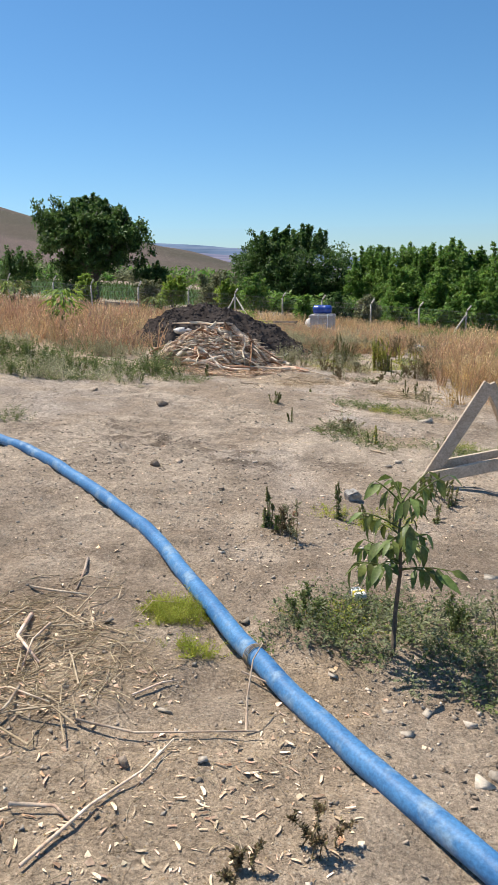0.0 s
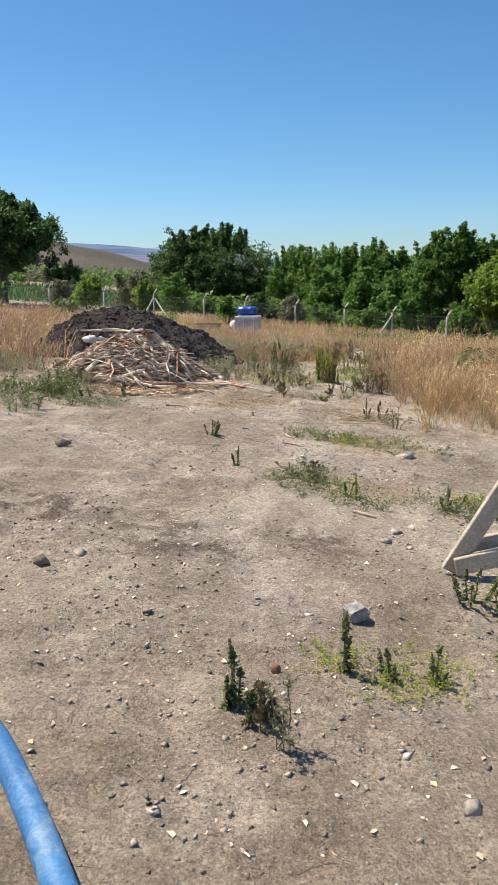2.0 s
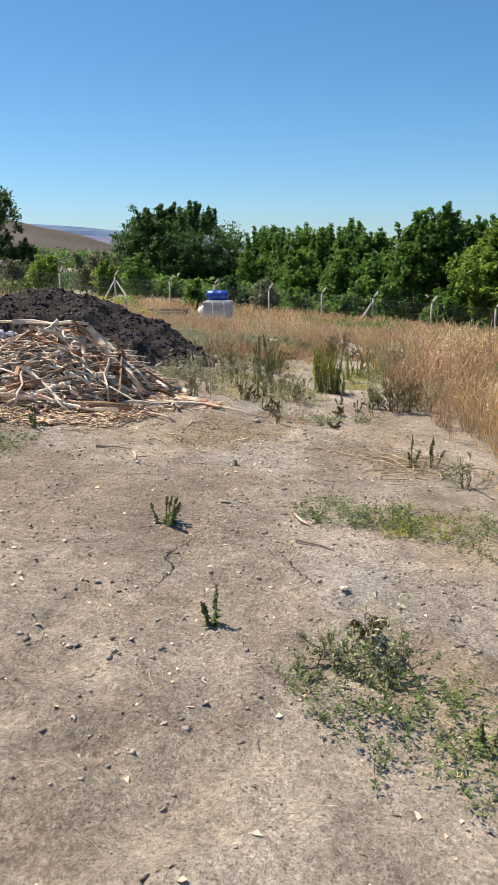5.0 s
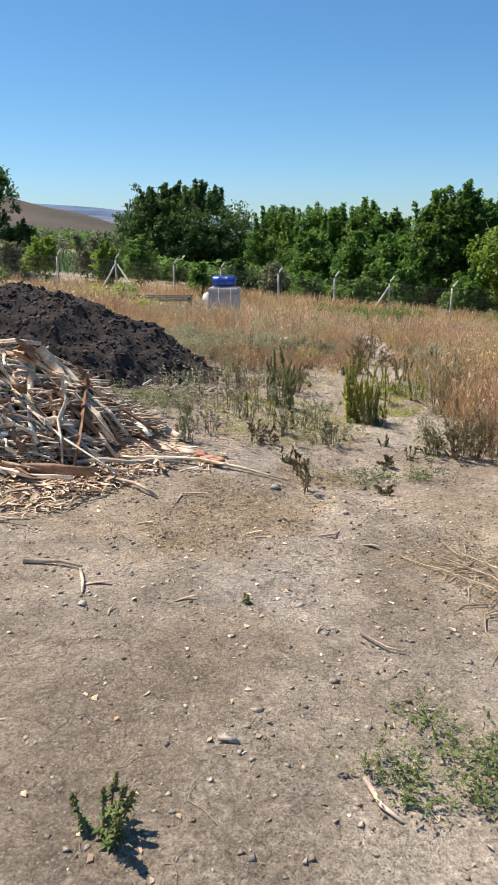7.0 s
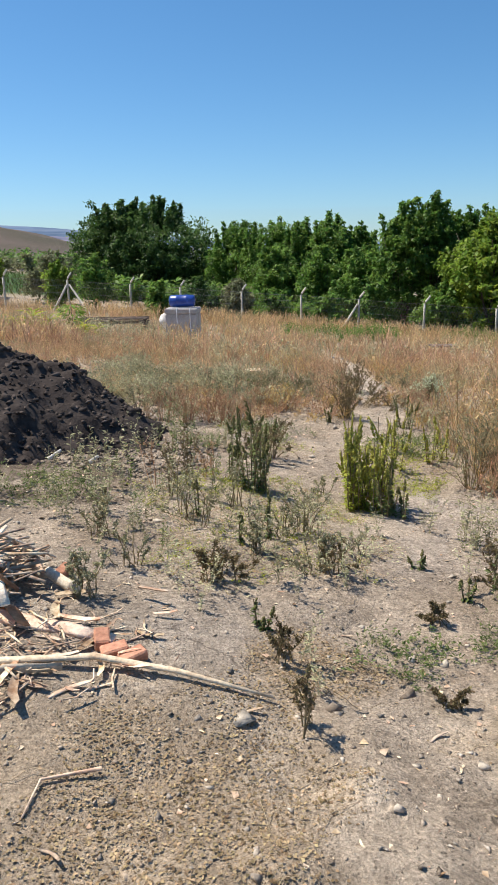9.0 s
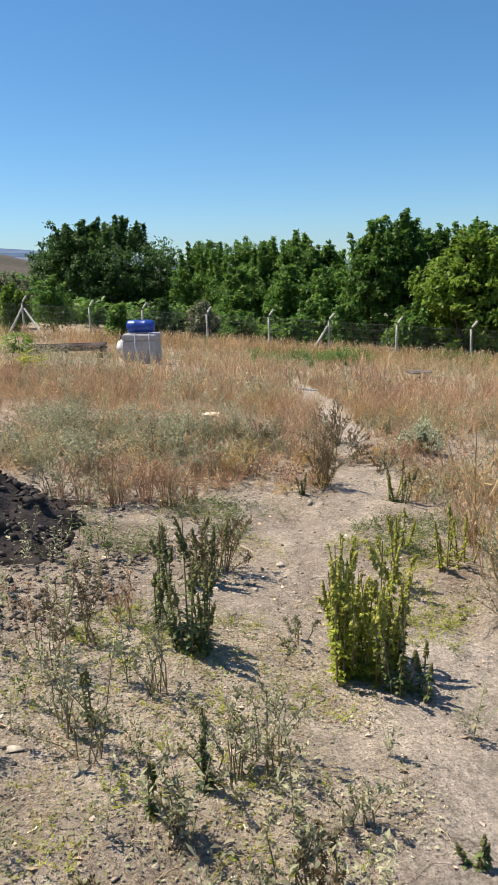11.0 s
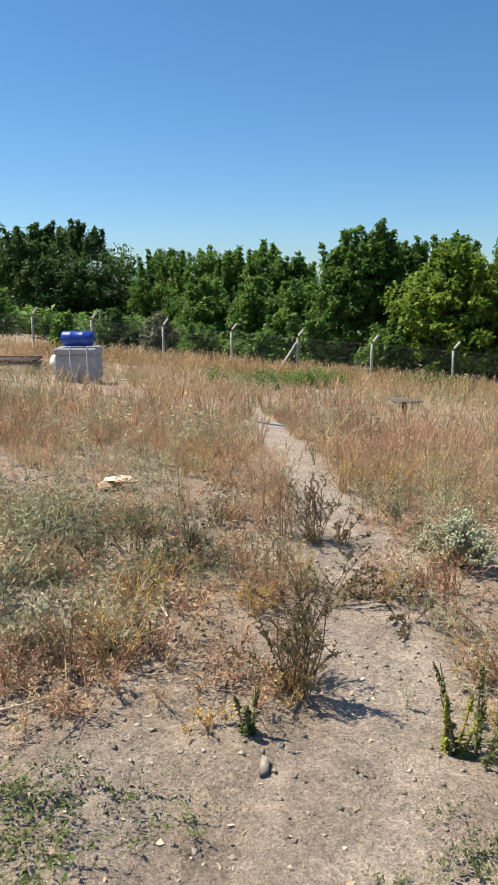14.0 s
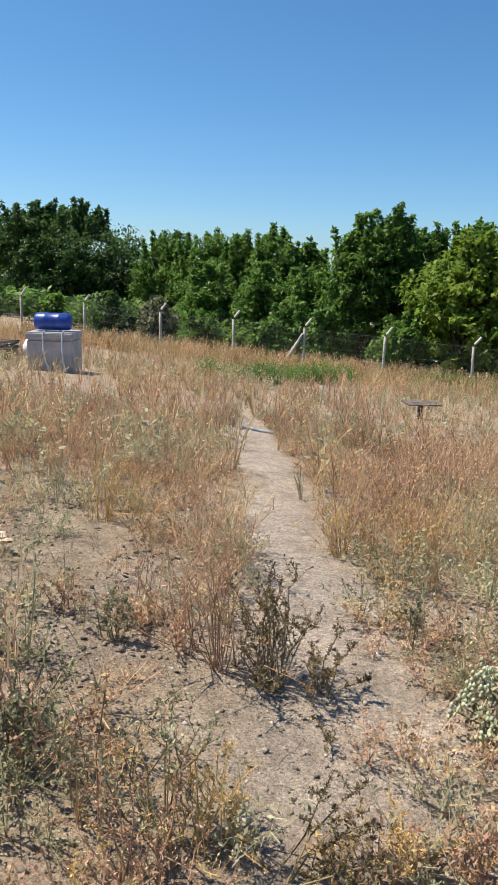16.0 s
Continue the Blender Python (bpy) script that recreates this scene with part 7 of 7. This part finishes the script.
for i in range(46):
    rnd = np.random.default_rng(1400 + i)
    x, y = rnd.uniform(-0.7, 0.9), rnd.uniform(18.6, 20.2) if i % 2 else rnd.uniform(13.6, 16.8)
    rock(x, y, rnd.uniform(0.012, 0.034) * np.array((1.1, 0.9, 0.6)), 1400 + i, M_EARTH if i % 3 else M_STONE, "grey lump of earth among dry weeds", "earth lumps among the weeds", "earth_lump")

bm = boxed((-0.085, -0.055, -0.01), (0.075, 0.055, 0.085), 0.01, 2)
bmesh.ops.subdivide_edges(bm, edges=[e for e in bm.edges if e.calc_length() > 0.05], cuts=4, use_grid_fill=True)
for v in bm.verts:
    v.co += 0.012 * noise.noise_vector(v.co * 18) + 0.005 * noise.noise_vector(v.co * 60)
    if v.co.x > 0.03 and v.co.z > 0.05:
        v.co.z -= (v.co.x - 0.03) * 0.8
blk = new("block", bm_mesh("block", bm, M_BLOCK))
blk.matrix_world = pose(0.78, 3.03, float(crust(0.78, 3.03)), 9, -12, 32) @ Matrix.Diagonal((0.68, 0.72, 0.98, 1))
tagged(blk, "broken grey concrete block on the bare earth", "block")
ct = thing("carton", 0.83, 1.22, float(crust(0.83, 1.22)), "crushed white carton with yellow print among weeds", "carton", turn=25)
part("box", bm_mesh("box", boxed((-0.03, -0.045, 0.02), (0.03, 0.045, 0.055), 0.006, 1), M_WHITE), ct)
part("print_band", bm_mesh("print_band", boxed((-0.031, -0.02, 0.03), (0.031, 0.0, 0.057), 0.002, 1), M_YELLOW), ct)


def shell_half(x, y, r, turn):
    """Half of a walnut shell: a small thick-walled bowl lying on its side."""
    q = Quads()
    prof = [(r * math.sin(a), -r * math.cos(a)) for a in np.linspace(0.12, 1.5, 6)] + [(r * 0.8 * math.sin(a), -r * 0.8 * math.cos(a)) for a in np.linspace(1.45, 0.12, 6)]
    q.tube([(0, 0, z) for _, z in prof], [w for w, _ in prof], 12)
    ob = new("walnut_shell", q.mesh("walnut_shell", M_CANER, flat=False))
    ob.matrix_world = pose(x, y, float(crust(x, y)) + r * 0.75, 62, 0, turn)
    tagged(ob, "empty brown half of a walnut shell on bare earth", "shell")


shell_half(0.40, 2.45, 0.022, 25)


def bark_scrap(x, y, L, turn, tip):
    """A curled sliver of pale bark with thickness."""
    q = Quads()
    q.tube([(L * (u - 0.5), 0.12 * L * math.sin(3 * u), 0.006 + 0.4 * tip * u * u) for u in np.linspace(0, 1, 6)], [L * w for w in (0.055, 0.085, 0.07, 0.09, 0.075, 0.05)], 5, squash=0.3, twist=0.25)
    ob = new("bark_scrap", q.mesh("bark_scrap", M_CANE))
    ob.matrix_world = pose(x, y, float(crust(x, y)), 0, 0, turn)
    tagged(ob, "curled pale sliver of bark lying on the earth", "bark", "bark slivers in the yard")


for x, y, L, turn, tip in ((1.12, 4.62, 0.09, 120, 0.03), (-0.62, 8.3, 0.16, 10, 0.02), (-0.5, 8.05, 0.09, 80, 0.02), (-0.2, 8.2, 0.12, 20, 0.03), (0.25, 9.93, 0.12, 15, 0.03), (-0.28, 9.3, 0.1, -40, 0.03), (-0.52, 9.1, 0.12, 15, 0.01), (0.72, 9.02, 0.17, -12, 0.02), (0.1, 9.05, 0.12, 20, 0.02), (0.38, 8.0, 0.08, 60, 0.02), (0.62, 7.15, 0.11, 120, 0.02), (0.72, 7.5, 0.08, -5, 0.01), (0.9, 9.9, 0.1, 30, 0.02), (0.7, 10.6, 0.09, -20, 0.02), (-0.35, 9.95, 0.2, 25, 0.04), (-0.5, 10.25, 0.18, -35, 0.05)):
    bark_scrap(x, y, L * 0.8, turn, tip)


def curled_bark():
    """A thick curled plate of pale bark with ragged ends, hollow side towards the path."""
    x, y = 0.63, 19.15
    ob = thing("curled_bark", x, y, float(crust(x, y)), "pale curled piece of dry bark lying on earth", "bark", turn=12)
    rnd = np.random.default_rng(44)
    for name, L, r, a0, a1, off, mat in (("outer_plate", 0.25, 0.07, -0.3, 2.3, (0, 0, 0.05), M_CANE), ("inner_strip", 0.20, 0.05, 0.2, 2.0, (0.06, -0.05, 0.045), M_CANE), ("broken_end", 0.12, 0.06, 0.4, 2.6, (-0.13, -0.06, 0.035), M_CANE)):
        q = Quads()
        n, m = 9, 8
        rag = rnd.normal(0, 0.012, (2, m)); wob = rnd.normal(0, 0.006, (n, m))
        V = []
        for side in (0, 1):
            for i in range(n):
                for k in range(m):
                    u, a = i / (n - 1) - 0.5, a0 + (a1 - a0) * k / (m - 1)
                    rr = r * (1 - 0.25 * abs(u)) + wob[i, k] - 0.012 * side
                    V.append((off[0] + L * u + (rag[0, k] if i == 0 else rag[1, k] if i == n - 1 else 0), off[1] + rr * math.cos(a), max(off[2] + rr * math.sin(a) - 0.02, 0.0)))
        F = []
        for side in (0, 1):
            for i in range(n - 1):
                for k in range(m - 1):
                    a = side * n * m + i * m + k
                    F.append((a, a + 1, a + m + 1, a + m))
        for i in range(n - 1):
            for k in (0, m - 1):
                F.append((i * m + k, (i + 1) * m + k, n * m + (i + 1) * m + k, n * m + i * m + k))
        for k in range(m - 1):
            for i in (0, n - 1):
                F.append((i * m + k, i * m + k + 1, n * m + i * m + k + 1, n * m + i * m + k))
        part(name, grid_mesh(name, V, F, mat), ob)


curled_bark()


# ---------- twigs ----------
def twig(pts, r, label="bent dry pale twig lying on the earth", mat=None, tip=0.5):
    q = Quads()
    p = [np.array((x, y, float(gz(x, y)) + h)) for x, y, h in pts]
    q.tube(p, [r * (1 - (1 - tip) * i / (len(p) - 1)) for i in range(len(p))], 6)
    tagged(new("twig", q.mesh("twig", mat or M_CANE, flat=False)), label, "twig", "dry twigs on the ground")


for pts, r in ((((-0.12, -0.10, 0.012), (0.10, -0.12, 0.02), (0.30, -0.07, 0.02), (0.50, -0.02, 0.03)), 0.005), (((-0.02, -0.72, 0.01), (0.08, -0.48, 0.02), (0.18, -0.30, 0.02), (0.24, -0.14, 0.03)), 0.006), (((-0.15, -0.52, 0.01), (-0.02, -0.50, 0.015), (0.06, -0.55, 0.01)), 0.007),
               (((0.46, 0.0, 0.01), (0.455, 0.06, 0.10), (0.46, 0.17, 0.19), (0.49, 0.22, 0.24)), 0.0045), (((-0.62, 1.30, 0.01), (-0.56, 1.1, 0.03), (-0.53, 0.92, 0.01)), 0.009), (((-0.75, 0.88, 0.01), (-0.62, 0.84, 0.03), (-0.45, 0.86, 0.01)), 0.008), (((-0.62, 0.62, 0.01), (-0.55, 0.35, 0.05), (-0.40, 0.22, 0.02)), 0.011),
               (((-0.50, 0.55, 0.01), (-0.47, 0.32, 0.06), (-0.44, 0.15, 0.02)), 0.006), (((0.02, 0.10, 0.01), (0.10, 0.2, 0.015), (0.15, 0.24, 0.01)), 0.005), (((-0.4, 0.05, 0.01), (-0.36, -0.1, 0.04), (-0.39, -0.25, 0.01)), 0.007), (((0.38, 0.38, 0.01), (0.5, 0.3, 0.03), (0.62, 0.28, 0.01)), 0.004), (((-0.55, -0.02, 0.01), (-0.42, 0.02, 0.02), (-0.25, -0.02, 0.01)), 0.006),
               (((0.92, 4.68, 0.01), (0.99, 4.6, 0.015), (1.06, 4.55, 0.01)), 0.013), (((0.55, 8.0, 0.01), (0.64, 7.9, 0.015), (0.72, 7.88, 0.01)), 0.006), (((0.44, 7.1, 0.01), (0.47, 7.0, 0.012), (0.52, 6.95, 0.01)), 0.010), (((0.42, 6.72, 0.01), (0.55, 6.68, 0.014), (0.62, 6.62, 0.01)), 0.007), (((-1.0, 8.45, 0.01), (-0.83, 8.48, 0.02), (-0.72, 8.46, 0.01)), 0.012),
               (((-0.72, 8.42, 0.01), (-0.68, 8.3, 0.02), (-0.66, 8.2, 0.01)), 0.010), (((-0.2, 9.62, 0.01), (-0.36, 9.55, 0.02), (-0.38, 9.42, 0.01)), 0.006), (((0.1, 8.98, 0.01), (0.28, 9.0, 0.02), (0.38, 8.96, 0.01)), 0.009), (((0.4, 9.05, 0.01), (0.55, 9.1, 0.02), (0.6, 9.2, 0.01)), 0.007), (((0.6, 14.15, 0.01), (0.75, 13.85, 0.03), (0.8, 13.6, 0.01)), 0.006),
               (((1.1, 8.85, 0.02), (1.3, 8.62, 0.04), (1.42, 8.3, 0.01)), 0.005), (((1.05, 8.7, 0.02), (1.25, 8.5, 0.04), (1.4, 8.2, 0.01)), 0.004), (((1.2, 8.95, 0.02), (1.4, 8.7, 0.04), (1.55, 8.4, 0.01)), 0.004), (((0.2, 15.6, 0.02), (0.4, 15.5, 0.05), (0.7, 15.75, 0.01)), 0.008), (((1.0, 16.6, 0.02), (1.02, 16.35, 0.07), (1.08, 16.2, 0.01)), 0.009)):
    twig(pts, r)
for i in range(70):
    rnd = np.random.default_rng(1500 + i)
    x, y, a, L = rnd.normal(-0.5, 0.22), rnd.normal(0.25, 0.42), rnd.random() * 3.14, rnd.uniform(0.1, 0.35)
    dx, dy = math.cos(a) * L / 2, math.sin(a) * L / 2
    k = rnd.normal(0, 0.04, 2)
    twig(((x - dx, y - dy, 0.008), (x + k[0], y + k[1], 0.02 + 0.05 * rnd.random()), (x + dx, y + dy, 0.01)), rnd.uniform(0.002, 0.005), "thin dry stalk in a tangle of straw", M_STRAW)


# ---------- drying cracks, their shade laid on as dark ribbons ---
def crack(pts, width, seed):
    """Ragged dark ribbons painting a fissure's shade along a line, with short side cracks."""
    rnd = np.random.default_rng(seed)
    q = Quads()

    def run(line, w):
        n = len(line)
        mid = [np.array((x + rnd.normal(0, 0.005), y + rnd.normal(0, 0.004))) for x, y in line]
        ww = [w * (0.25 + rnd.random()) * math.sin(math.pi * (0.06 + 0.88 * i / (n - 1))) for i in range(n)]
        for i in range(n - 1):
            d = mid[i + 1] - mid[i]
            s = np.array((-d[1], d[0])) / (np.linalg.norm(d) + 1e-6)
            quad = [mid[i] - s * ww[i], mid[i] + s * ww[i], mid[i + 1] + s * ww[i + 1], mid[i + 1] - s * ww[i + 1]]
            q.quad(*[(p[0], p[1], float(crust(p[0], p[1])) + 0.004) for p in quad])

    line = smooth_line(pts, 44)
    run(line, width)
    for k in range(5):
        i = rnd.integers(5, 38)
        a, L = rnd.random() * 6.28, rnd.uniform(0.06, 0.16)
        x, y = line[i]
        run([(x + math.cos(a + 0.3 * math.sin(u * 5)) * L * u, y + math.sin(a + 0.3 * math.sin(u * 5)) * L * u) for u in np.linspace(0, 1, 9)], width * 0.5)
    # flat and just above the earth; the dark colour stands for the depth
    tagged(new("ground_crack", q.mesh("ground_crack", M_SOIL)), "flat dark ribbon painting the shade inside a drying crack", "crack", "drying cracks in the yard")


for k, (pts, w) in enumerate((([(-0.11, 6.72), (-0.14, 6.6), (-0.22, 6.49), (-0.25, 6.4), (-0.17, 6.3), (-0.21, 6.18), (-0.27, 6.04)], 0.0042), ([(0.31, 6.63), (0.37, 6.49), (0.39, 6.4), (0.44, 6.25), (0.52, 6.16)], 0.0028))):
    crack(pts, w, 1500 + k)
